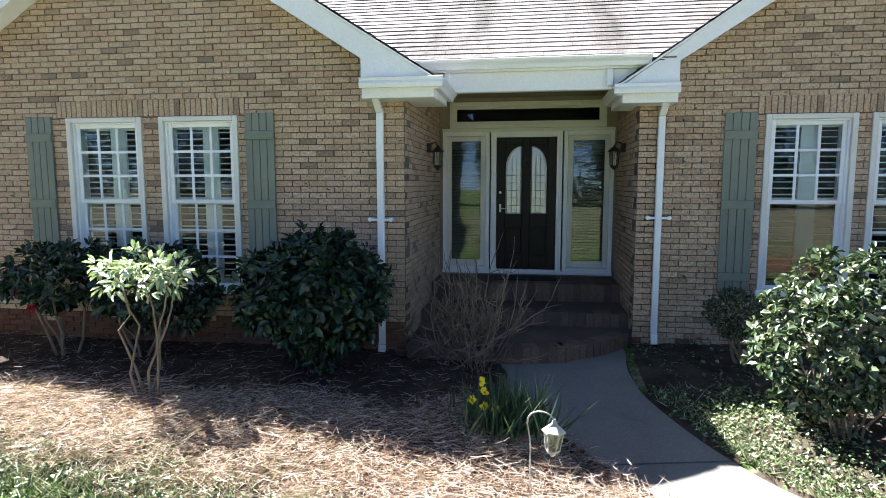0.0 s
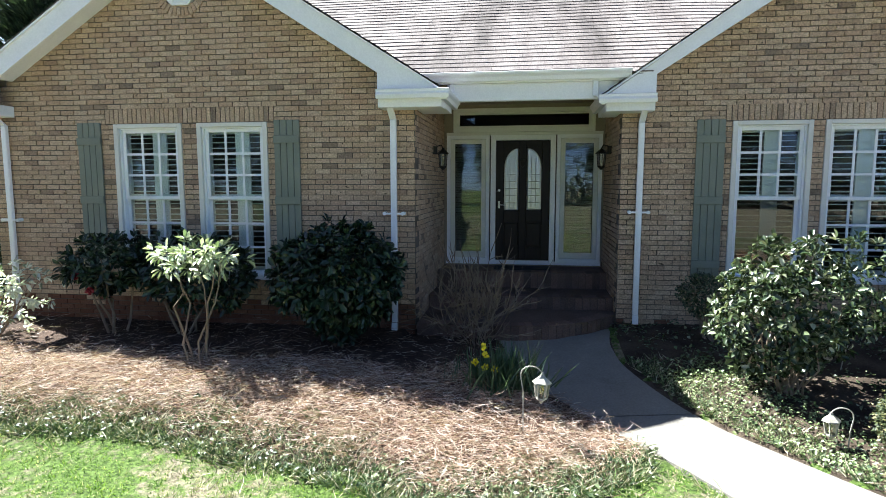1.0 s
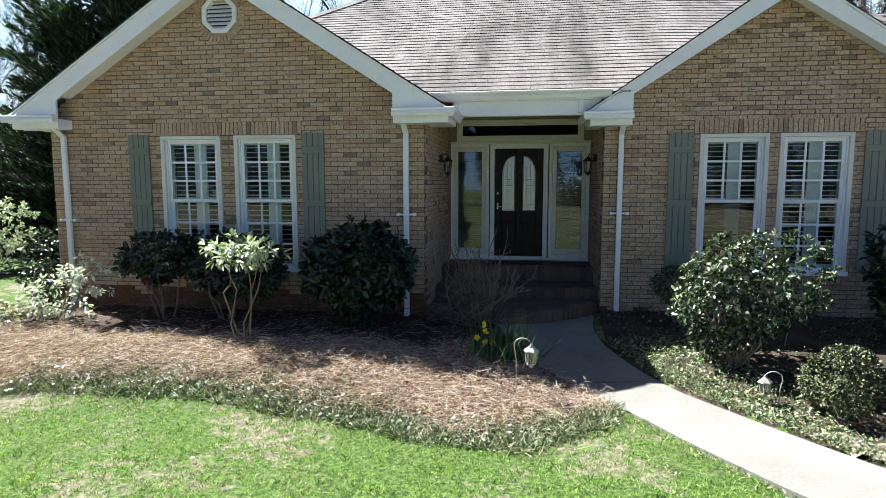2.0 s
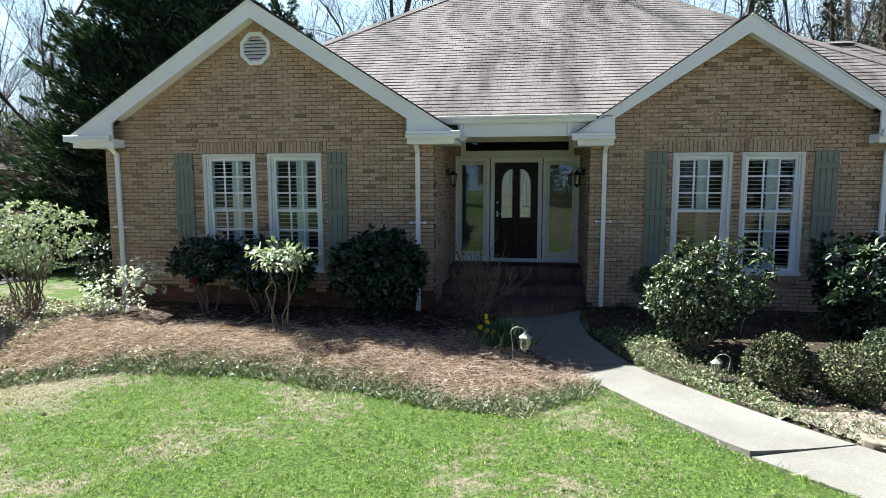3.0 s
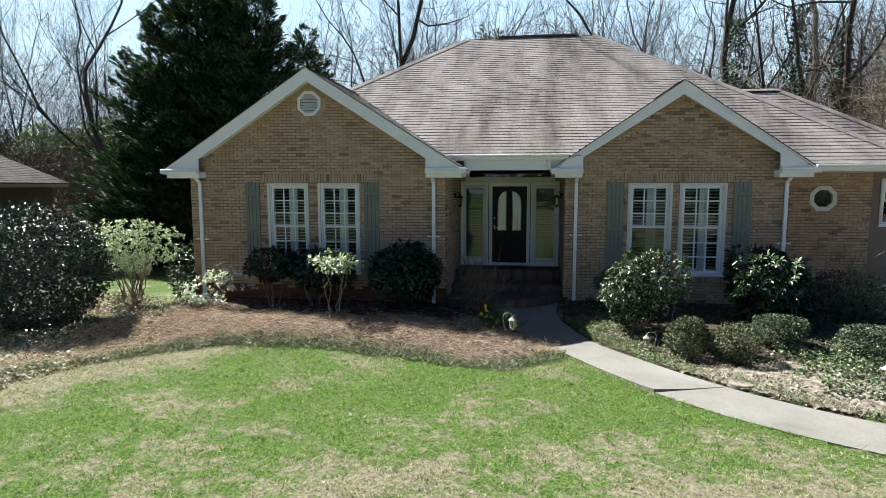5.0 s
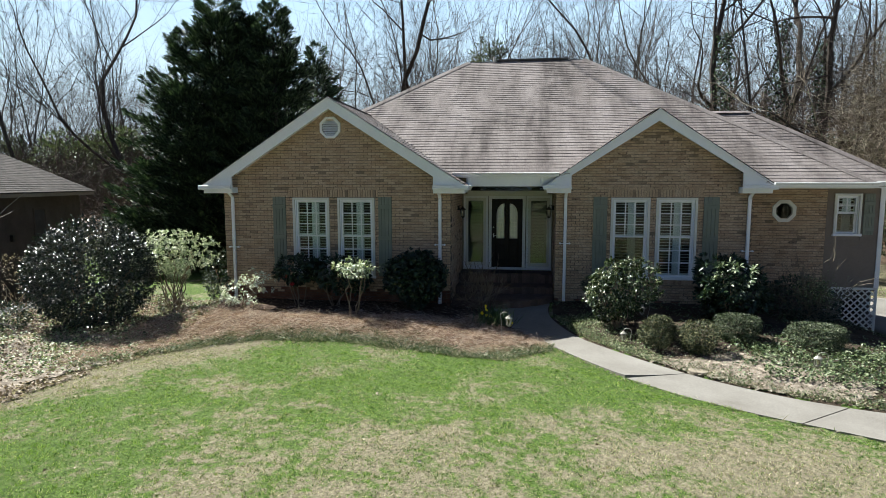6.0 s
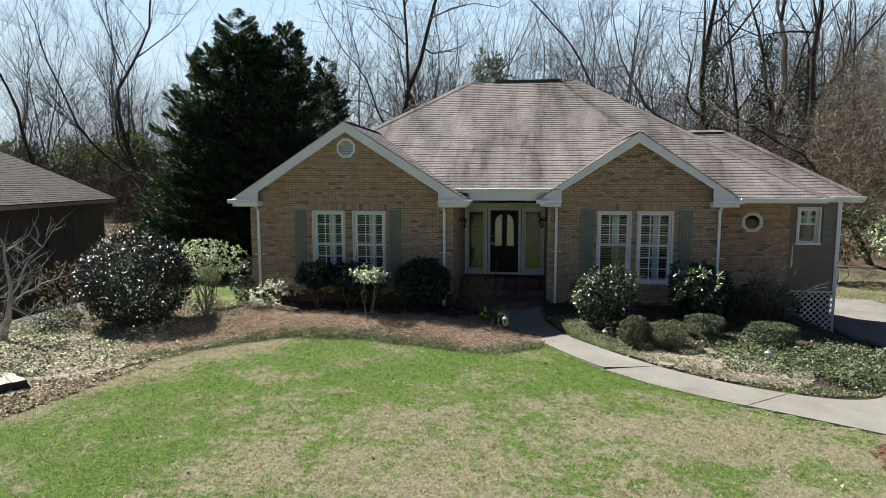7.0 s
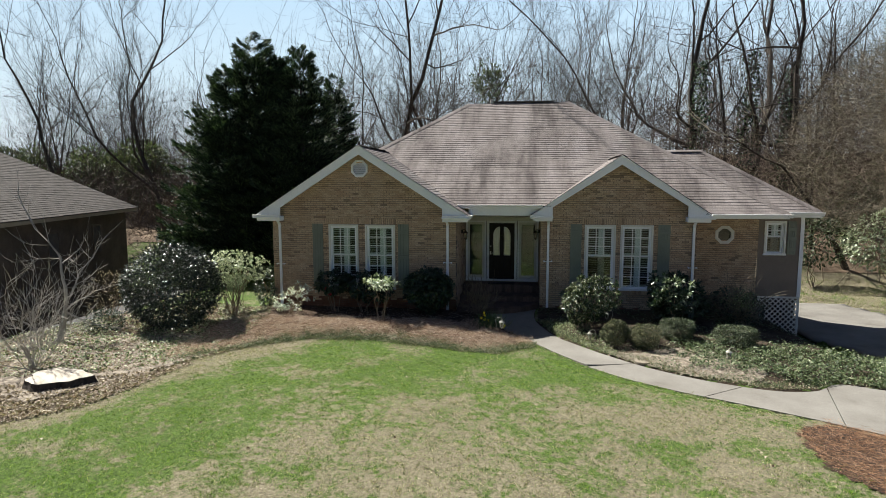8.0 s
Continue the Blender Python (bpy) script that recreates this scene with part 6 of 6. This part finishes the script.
def edging(name, label, poly, n, seed, keep, mat="border"):
    rng = np.random.default_rng(seed)
    x, y = scatter(rng, n, poly, keep)
    m = len(x)
    base = np.stack([x, y, gz(x, y) + 0.01], 1)
    a = rng.uniform(0, 6.28, m)
    along = np.stack([np.cos(a), np.sin(a), rng.uniform(0.2, 1.4, m)], 1)
    tuft = 0.75 + 0.35 * wavy(x, y, 4)
    me = blade_mesh(name, base, along, rng.uniform(0.06, 0.17, m) * tuft, 0.007, M[mat], rng, 0.9)
    return tagged(part(name, me, None), label, "border grass", kind="stuff")


EDGE_Y = lambda x: np.interp(x, [-7.4, -6.78, -5.94, -4.9, -3.1, -1.64, -0.69, 0.17, 0.9], [-5.2, -4.3, -3.45, -3.0, -2.95, -3.3, -3.6, -3.6, -3.0])
strip = lambda x, y, rng: (y < EDGE_Y(x) + 0.34 + 0.26 * wavy(x, y, 1.7) + rng.normal(size=len(x)) * 0.14 + 0.16 * wavy(x, y, 5)) & (x > -7.6)
west = lambda x, y, rng: ((x < -6.9) | (y < EDGE_Y(x) + 0.6)) & (wavy(x, y, 1.3) + rng.normal(size=len(x)) * 0.3 > -0.35)
EDGE = [(-8, -6.2), (-6.9, -4.6), (-5.9, -3.65), (-4.9, -3.2), (-3.1, -3.15), (-1.6, -3.5), (-0.7, -3.8), (0.2, -3.8), (1.1, -3.0), (1.2, -2.5), (0.6, -1.8), (0.2, -1.9), (-0.2, -2.6), (-3, -2.0), (-8, -2.4)]
cover("ivy", "mottled ivy between the pine straw and the lawn", "ivy", EDGE, 6000, 0.04, "ivy", 101, strip, 0.13)
edging("border_grass", "arching border grass, sunlit, between straw and lawn", EDGE, 46000, 106, strip)
WEST = [(-7.2, -5.6), (-6.2, -3.6), (-6.9, -1.6), (-7.6, 0.2), (-10.5, 1.5), (-12.5, -1.0), (-13.4, -3.8), (-12.8, -7.4), (-9.0, -7.0)]
sheet("west_litter_bed", [(-7.0, -4.7), (-7.2, -3.6), (-8.5, -3.1), (-12.8, -3.8), (-13.4, -9.0), (-11.5, -9.6), (-8.6, -8.3), (-7.7, -6.6)], M["leaf_mould"], 0.035, "bed of tan leaf mould and wood chips", "planting bed")
cover("ivy", "patchy ivy and dead leaves under the shrubs", "ivy", WEST, 11000, 0.062, "lit_ivy", 102, west, 0.14)
cover("fallen_leaves", "brown fallen leaves on the bed", "leaves", WEST, 22000, 0.055, "litter", 103, None, 0.04)
IVY_MOUND = lambda x, y: (x > 4.7 + 0.5 * wavy(x, y, 1.6)) & (y < -2.05 + 0.35 * wavy(x, y, 2)) & (y > -4.25 - 0.25 * (x - 5))
cover("ivy", "glossy dark ivy heaped between the boxwoods and the walk", "ivy", BED_RIGHT, 26000, 0.055, "ivy", 104, lambda x, y, rng: IVY_MOUND(x, y) & (wavy(x, y, 2.2) + rng.normal(size=len(x)) * 0.35 > -0.55), 0.26)
# Ivy kept sparse here: bare dark soil stands in for the house's shadow.
cover("ivy", "thin ivy in the shade by the house", "ivy", BED_RIGHT, 9000, 0.045, "ivy", 110, lambda x, y, rng: (y < 1.75) & ~IVY_MOUND(x, y) & (wavy(x, y, 1.7) + rng.normal(size=len(x)) * 0.3 > 0.05), 0.08)
cover("ivy", "low ivy in its sunlit colour filling the corner between the walk and the steps", "ivy", BED_RIGHT, 32000, 0.032, "lit_ivy", 113, lambda x, y, rng: (x < 3.0 - 0.3 * (y + 2.4)) & (y < -0.75) & (y > -3.3) & (wavy(x, y, 3) + rng.normal(size=len(x)) * 0.4 > -0.7), 0.14)
edging("border_grass", "bright grass in the corner between the walk and the steps", BED_RIGHT, 16000, 115, lambda x, y, rng: (x < 2.6 - 0.3 * (y + 2.4)) & (y < -0.6) & (y > -3.2) & (wavy(x, y, 3) + rng.normal(size=len(x)) * 0.4 > -0.6))
LITTER_BED = [(2.75, -2.75), (3.4, -3.2), (4.3, -2.95), (5.4, -2.6), (6.0, -3.4), (6.3, -4.6), (5.6, -4.85), (4.6, -4.45), (3.7, -3.85), (3.0, -3.2)]
sheet("litter_bed", LITTER_BED, M["leaf_mould"], 0.03, "bare bed of tan leaf mould", "planting bed")
cover("fallen_leaves", "tan leaf litter on the bare part of the bed", "leaves", BED_RIGHT, 9000, 0.04, "litter", 114, lambda x, y, rng: (y < -2.4) & ~IVY_MOUND(x, y) & (x > 2.7) & (wavy(x, y, 2.6) + rng.normal(size=len(x)) * 0.4 > -0.5), 0.03)
verge = lambda x, y, rng: (off_line(WALK_R, x, y) < 0.42 + 0.16 * wavy(x, y, 3)) & (y < -0.6)
cover("ivy", "low ivy along the edge of the front walk", "ivy", BED_RIGHT, 7000, 0.036, "ivy", 108, lambda x, y, rng: verge(x, y, rng) & (wavy(x, y, 2.7) > -0.2), 0.09)
edging("border_grass", "low border grass along the edge of the front walk", BED_RIGHT, 40000, 109, verge)
WOODLEAF = [(-14, -9), (-9.5, -7.4), (-8.0, -6.5), (-7.0, -5.6), (-7.5, -8.5), (-10, -11), (-14, -12)]
cover("fallen_leaves", "dead leaves and wood chips round the tree stump", "leaves", WOODLEAF, 17000, 0.06, "litter", 105, lambda x, y, rng: wavy(x, y, 1.4) + rng.normal(size=len(x)) * 0.5 > -0.5, 0.03)


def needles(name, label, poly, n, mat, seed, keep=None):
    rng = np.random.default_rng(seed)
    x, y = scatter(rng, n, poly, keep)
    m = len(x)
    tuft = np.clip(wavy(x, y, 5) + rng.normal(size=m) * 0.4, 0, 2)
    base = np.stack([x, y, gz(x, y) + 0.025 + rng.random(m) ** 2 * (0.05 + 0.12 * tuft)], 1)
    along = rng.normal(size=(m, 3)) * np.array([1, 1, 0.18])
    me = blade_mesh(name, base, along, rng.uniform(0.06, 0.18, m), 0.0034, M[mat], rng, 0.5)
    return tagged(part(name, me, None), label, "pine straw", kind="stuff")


# Needles thin out towards the house; the bared mat adds shade there.
needles("pine_straw", "faded pine straw mulch, thick in front, thinned near the house for darker shade", BED_LEFT, 230000, "straw", 111, lambda x, y, rng: (x > -8.2) & (y > EDGE_Y(x) + 0.2 + 0.24 * wavy(x, y, 3) + rng.normal(size=len(x)) * 0.12) & (rng.random(len(x)) < 0.03 + 0.97 * smoothstep(-1.35, -2.05, y + 0.3 * wavy(x, y, 1.5))))
FRESH = [(5.5, -7.9), (6.4, -7.3), (7.6, -7.6), (9.0, -8.6), (9.0, -11.0), (6.4, -11.0), (5.4, -9.2)]
sheet("fresh_straw_bed", FRESH, M["straw_bed"], 0.015, "bed of fresh reddish pine straw", "planting bed")
needles("fresh_pine_straw", "fresh reddish pine straw beside the lawn", FRESH, 14000, "red_straw", 112)

LAWN = [(-13, -10), (-9.0, -6.9), (-7.4, -5.3), (-6.78, -4.4), (-5.94, -3.5), (-4.9, -3.05), (-3.1, -3.0), (-1.64, -3.35), (-0.69, -3.65), (0.17, -3.65), (0.9, -3.05), (1.3, -2.75), (2.36, -4.3), (4.1, -5.7), (6.2, -6.75), (5.6, -8.0), (7.0, -12.0), (3.0, -14.0), (-8, -14.0)]


def turf(name, poly, n, tall, w, seed):
    rng = np.random.default_rng(seed)
    x, y = scatter(rng, n, poly)
    m = len(x)
    base = np.stack([x, y, gz(x, y) - 0.004], 1)
    along = rng.normal(size=(m, 3)) * 0.7 + np.array([0, 0, 0.7])
    clump = np.modf(np.abs(np.sin(np.floor(x / 0.11 + 0.6 * np.sin(y * 7)) * 12.9898 + np.floor(y / 0.11 + 0.6 * np.sin(x * 6)) * 78.233)) * 4375.85)[0]
    ln = tall * rng.uniform(0.45, 1.2, m) * (1 + 0.25 * wavy(x, y, 1.6)) * (0.45 + 1.2 * clump)
    side = unit(np.cross(unit(along), unit(rng.normal(size=(m, 3)))))
    v = np.empty((m, 3, 3))
    v[:, 0], v[:, 1], v[:, 2] = base - side * w / 2, base + side * w / 2, base + unit(along) * ln[:, None]
    me = raw_mesh(name, v.reshape(-1, 3), np.arange(m * 3).reshape(-1, 3), M["grass"])
    return tagged(part(name, me, None), "short mown grass, green with dormant tan patches", "grass", kind="stuff")


turf("lawn_grass", LAWN, 600000, 0.028, 0.009, 121)
M["dead_grass"] = leafy("dead_grass_blades", [(0.0, (0.15, 0.11, 0.08)), (0.4, (0.34, 0.28, 0.21)), (0.75, (0.52, 0.46, 0.37)), (0.9, (0.16, 0.24, 0.07)), (1.0, (0.24, 0.36, 0.10))], 0.7, 0.15, 0.25)
LAWN_TOP = LAWN[2:12]
edging("dead_grass", "straw-coloured dead grass along the edge of the walk", LAWN, 9000, 123, lambda x, y, rng: (off_line(WALK_L, x, y) < 0.20 + 0.28 * wavy(x, y, 2.1) + rng.normal(size=len(x)) * 0.08) & (y < -2.4), "dead_grass")
edging("dead_grass", "straw-coloured dead grass where the lawn meets the bed", LAWN, 15000, 124, lambda x, y, rng: off_line(LAWN_TOP, x, y) < 0.12 + 0.34 * wavy(x, y, 1.6) + np.abs(rng.normal(size=len(x))) * 0.16, "dead_grass")
LITTERED = [(-9, -7), (-5, -4), (0.5, -4), (3, -5.2), (5.5, -7.2), (3, -13), (-8, -13)]
cover("fallen_leaves", "a few brown leaves lying on the lawn", "leaves", LITTERED, 130, 0.05, "litter", 107, None, 0.05)
FARLAWN = [(10.5, 7.2), (16.0, 2.5), (26, 1.0), (26, 14), (15.5, 14), (10.5, 15)]
turf("side_lawn_grass", FARLAWN, 40000, 0.08, 0.02, 122)


# ---- neighbouring house, its side wall along a sunken drive ----
other = thing("neighbouring_house", "shaded brown brick house with a hipped shingle roof", "house", at=(-20.75, 10.8, 0))
other.rotation_euler = (0, 0, radians(-72.2))
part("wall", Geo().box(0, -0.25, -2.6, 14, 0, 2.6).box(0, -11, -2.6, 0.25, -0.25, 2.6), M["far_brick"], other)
part("soffit", Geo().box(-0.45, -11, 2.6, 14.4, 0.45, 2.7), M["taupe"], other)
part("fascia", Geo().box(-0.49, 0.452, 2.58, 14.4, 0.49, 2.77).box(-0.49, -11, 2.58, -0.452, 0.45, 2.77), M["taupe"], other)
ne = (-0.52, 0.52, 2.76)
slope("roof_front", [ne, (14.5, 0.52, 2.76), (14.5, -5.5, 6.5), (5.5, -5.5, 6.5)], (14.5, 0.52, 2.76), seed=31, owner=other, cover="dark_shingle")
slope("roof_back", [(-0.52, -11.5, 2.76), ne, (5.5, -5.5, 6.5)], ne, seed=32, owner=other, cover="dark_shingle")
for x, z in ((3.9, 0.7), (8.2, 0.7)):
    w = part("window", Geo().box(x - 0.5, 0.002, z, x - 0.42, 0.04, z + 1.4).box(x + 0.42, 0.002, z, x + 0.5, 0.04, z + 1.4).box(x - 0.42, 0.002, z + 1.32, x + 0.42, 0.04, z + 1.4).box(x - 0.42, 0.002, z, x + 0.42, 0.04, z + 0.08), M["far_brick"], other)
    part("pane", Geo().box(x - 0.42, 0.012, z + 0.08, x + 0.42, 0.02, z + 1.32), M["roof_deck"], w)
part("wall_light", Geo().box(6.1, 0.01, 0.9, 6.22, 0.12, 1.15), M["iron"], other)


# ---- wall lanterns in the porch ----
def wall_lantern(x, y, z, s):
    """A hanging carriage lantern; s is the way it stands off the wall."""
    ob = thing("wall_lantern", "dark bronze carriage lantern on the porch brick", "wall lantern", "porch lanterns", at=(x, y, z))
    ob.scale = (0.86,) * 3
    g = Geo().tube([(0, 0, 0.06), (0, 0, 0.20)], 0.045, 8)
    m = part("wall_plate", g, M["iron"], ob)
    m.matrix_basis = pose(s * 0.02, 0, 0)
    part("arm", Geo().tube([(s * 0.03, 0, 0.12), (s * 0.06, 0, 0.2), (s * 0.13, 0, 0.22), (s * 0.16, 0, 0.16)], 0.010, 6), M["iron"], ob)
    c = s * 0.16
    part("lantern_roof", Geo().lathe((c, 0, 0), [(0.012, 0.17), (0.02, 0.15), (0.05, 0.125), (0.10, 0.08), (0.105, 0.065), (0.075, 0.065)], 6), M["iron"], ob)
    cage = Geo().lathe((c, 0, 0), [(0.055, -0.17), (0.062, -0.15), (0.05, -0.14)], 6).lathe((c, 0, 0), [(0.02, -0.21), (0.03, -0.19), (0.055, -0.17)], 6)
    for k in range(6):
        a = 2 * math.pi * k / 6
        cage.tube([(c + 0.058 * math.cos(a), 0.058 * math.sin(a), -0.16), (c + 0.078 * math.cos(a), 0.078 * math.sin(a), 0.07)], 0.006, 4)
    part("cage", cage, M["iron"], ob)
    part("lamp_glass", Geo().lathe((c, 0, 0), [(0.052, -0.15), (0.072, 0.065)], 6), M["lamp_glass"], ob)


wall_lantern(XP + 0.005, 1.45, 2.30, 1)
wall_lantern(XQ - 0.005, 1.75, 2.30, -1)


# ---- hooked path lights ----
def path_light(x, y, s, tip=0.0, size=1.0, group="path lights", stake=0.0):
    """stake: how far the hook stands out of the ground below its bend, beyond the usual."""
    z0 = float(gz(x, y)) + stake
    ob = thing("path_light", "weathered white path lantern hanging from a hooked stake", "path light", group, at=(x, y, z0))
    hook = [(0, 0, -0.05 - stake / size), (-0.02 * s, 0, 0.2), (-0.05 * s, 0, 0.34)] + [(-0.05 * s + s * (0.10 - 0.10 * math.cos(a)), 0, 0.36 + 0.085 * math.sin(a)) for a in np.linspace(0.3, 2.6, 8)] + [(s * 0.145, 0, 0.385)]
    part("hook", Geo().tube(hook, 0.0065, 6), M["weathered_white"], ob)
    c = (s * 0.145, 0, 0)
    part("lantern_roof", Geo().lathe(c, [(0.008, 0.40), (0.016, 0.385), (0.02, 0.37), (0.05, 0.345), (0.085, 0.315), (0.088, 0.305), (0.06, 0.303)], 6), M["weathered_white"], ob)
    cage = Geo().lathe(c, [(0.03, 0.145), (0.05, 0.155), (0.052, 0.17), (0.045, 0.172)], 6).lathe(c, [(0.01, 0.115), (0.02, 0.13), (0.03, 0.145)], 6)
    for k in range(6):
        a = 2 * math.pi * k / 6
        cage.tube([(c[0] + 0.05 * math.cos(a), 0.05 * math.sin(a), 0.165), (c[0] + 0.07 * math.cos(a), 0.07 * math.sin(a), 0.305)], 0.006, 4)
    part("cage", cage, M["weathered_white"], ob)
    part("lamp_glass", Geo().lathe(c, [(0.044, 0.17), (0.064, 0.303)], 6), M["lamp_glass"], ob)
    ob.rotation_euler = (0, radians(tip), radians(-8))
    ob.scale = (size,) * 3


path_light(0.10, -2.63, 1, 2, 0.92, stake=0.18)
path_light(2.74, -2.34, -1, -3, 0.82)
path_light(3.35, -0.9, -1, 2, 0.85)
path_light(5.85, -3.75, -1, 0, 0.85)

# ---- daffodils ----
rng = np.random.default_rng(131)
daff = thing("daffodils", "clump of yellow daffodils with dark blades", "daffodils", at=(-0.22, -1.85, float(gz(-0.22, -1.85))))
n = 460
base = np.stack([0.08 + rng.normal(size=n) * 0.17, -0.06 + rng.normal(size=n) * 0.15, np.zeros(n)], 1)
part("foliage", blade_mesh("foliage", base, rng.normal(size=(n, 3)) * 0.34 + np.array([0.14, -0.1, 1.0]), rng.uniform(0.22, 0.46, n), 0.018, M["blade"], rng, 0.5), None, daff)
for x, y, z in ((-0.077, -0.2, 0.42), (-0.048, -0.2, 0.34), (-0.147, -0.2, 0.27), (-0.053, -0.2, 0.22), (0.035, -0.2, 0.21), (0.50, -0.24, 0.08), (0.47, -0.22, 0.03)):
    part("stalk", Geo().tube([(x * 0.4, y * 0.4, 0), (x * 0.8, y * 0.8, z * 0.7), (x, y, z)], 0.005, 5), M["blade"], daff)
    d = unit(np.array([rng.normal() * 0.5, -1.0, 0.15]))
    a = rng.uniform(0, 6.28, 7)
    u = unit(np.cross(d, np.array([0, 0, 1.0])))
    w = np.cross(u, d)
    way = np.cos(a)[:, None] * u + np.sin(a)[:, None] * w + d * 0.15
    f = part("flower", leaf_mesh("flower", np.repeat([[x, y, z]], 7, 0), way, np.repeat([d], 7, 0), 0.042, 0.034, M["yellow_petal"]), None, daff, "yellow daffodil flower")
    p = np.array((x, y, z))
    part("trumpet", Geo().tube([tuple(p), tuple(p + d * 0.03), tuple(p + d * 0.04)], [0.011, 0.015, 0.02], 7, cap=False), M["yellow_petal"], f)

# ---- flat stone at the edge of the walk ----
g = Geo()
STONE = [(0.19 * math.cos(a) * (1 + 0.12 * math.sin(3 * a)), 0.13 * math.sin(a) * (1 + 0.1 * math.cos(2 * a))) for a in np.linspace(0, 2 * math.pi, 11, endpoint=False)]
g.prism([(x, y, 0.05) for x, y in STONE][::-1], (0, 0, -0.1))
stone = tagged(part("flat_stone", g, surface("sandy_stone", [(0.3, (0.20, 0.17, 0.13)), (0.7, (0.31, 0.265, 0.205))], 5.0, 0.3, 0.9, bump_at=0.006), bevel=0.012), "flat sandy stepping stone set in the bed beside the walk", "stone")
stone.matrix_basis = pose(3.70, -3.78, float(gz(3.70, -3.78)) + 0.01, 0, 0, -30)

# ---- tree stump ----
stump = thing("tree_stump", "low wide tree stump with a pale sawn top", "tree stump", at=(-9.07, -7.40, float(gz(-9.07, -7.40))))
rng = np.random.default_rng(141)
g, t = Geo(), Geo()
n = 28
rad = [0.62 + 0.07 * math.sin(3 * a + 1) + 0.05 * math.sin(7 * a) + rng.normal() * 0.015 for a in np.linspace(0, 2 * math.pi, n, endpoint=False)]
for k in range(3):
    for i in range(n):
        a = 2 * math.pi * i / n
        r = rad[i] * (1.14, 1.0, 0.985)[k]
        g.v.append((r * 1.08 * math.cos(a), r * 0.75 * math.sin(a), (-0.05, 0.14, 0.20)[k] + 0.02 * math.sin(a)))
for k in range(2):
    g.f += [(k * n + i, k * n + (i + 1) % n, (k + 1) * n + (i + 1) % n, (k + 1) * n + i) for i in range(n)]
part("bark", g, M["bark"], stump)
for i in range(n):
    a = 2 * math.pi * i / n
    t.v.append((rad[i] * 0.97 * 1.08 * math.cos(a), rad[i] * 0.97 * 0.75 * math.sin(a), 0.204 + 0.02 * math.sin(a)))
t.v.append((0.05, 0.02, 0.215))
t.f += [(i, (i + 1) % n, n) for i in range(n)]
part("sawn_top", t, M["cut_wood"], stump, "pale sawn top")

# ---- single bricks where the camera passes nearest ----
for wall, me, places in LATER:
    for m in places[:300]:
        ob = part("brick", me, None, wall)
        ob.matrix_basis = m

# ---- single shingles over the porch ----
tabs = {}
rng = random.Random(7)
for w, x, y, z in SHINGLES:
    if w not in tabs:
        g = Geo()
        g.v += [(0, 0, 0.0125), (w - 0.003, 0, 0.0125), (w - 0.003, 0.172, 0.001), (0, 0.172, 0.001), (0, 0, 0), (w - 0.003, 0, 0)]
        g.f += [(0, 1, 2, 3), (4, 5, 1, 0), (0, 3, 4), (1, 5, 2)]
        tabs[w] = g.mesh("shingle")
        tabs[w].materials.append(M["shingle"])
    ob = part("shingle", tabs[w], None, ROOF)
    ob.matrix_basis = pose(x, y, z + rng.uniform(0, 0.0015), math.degrees(math.atan(0.6546)), 0, 0)
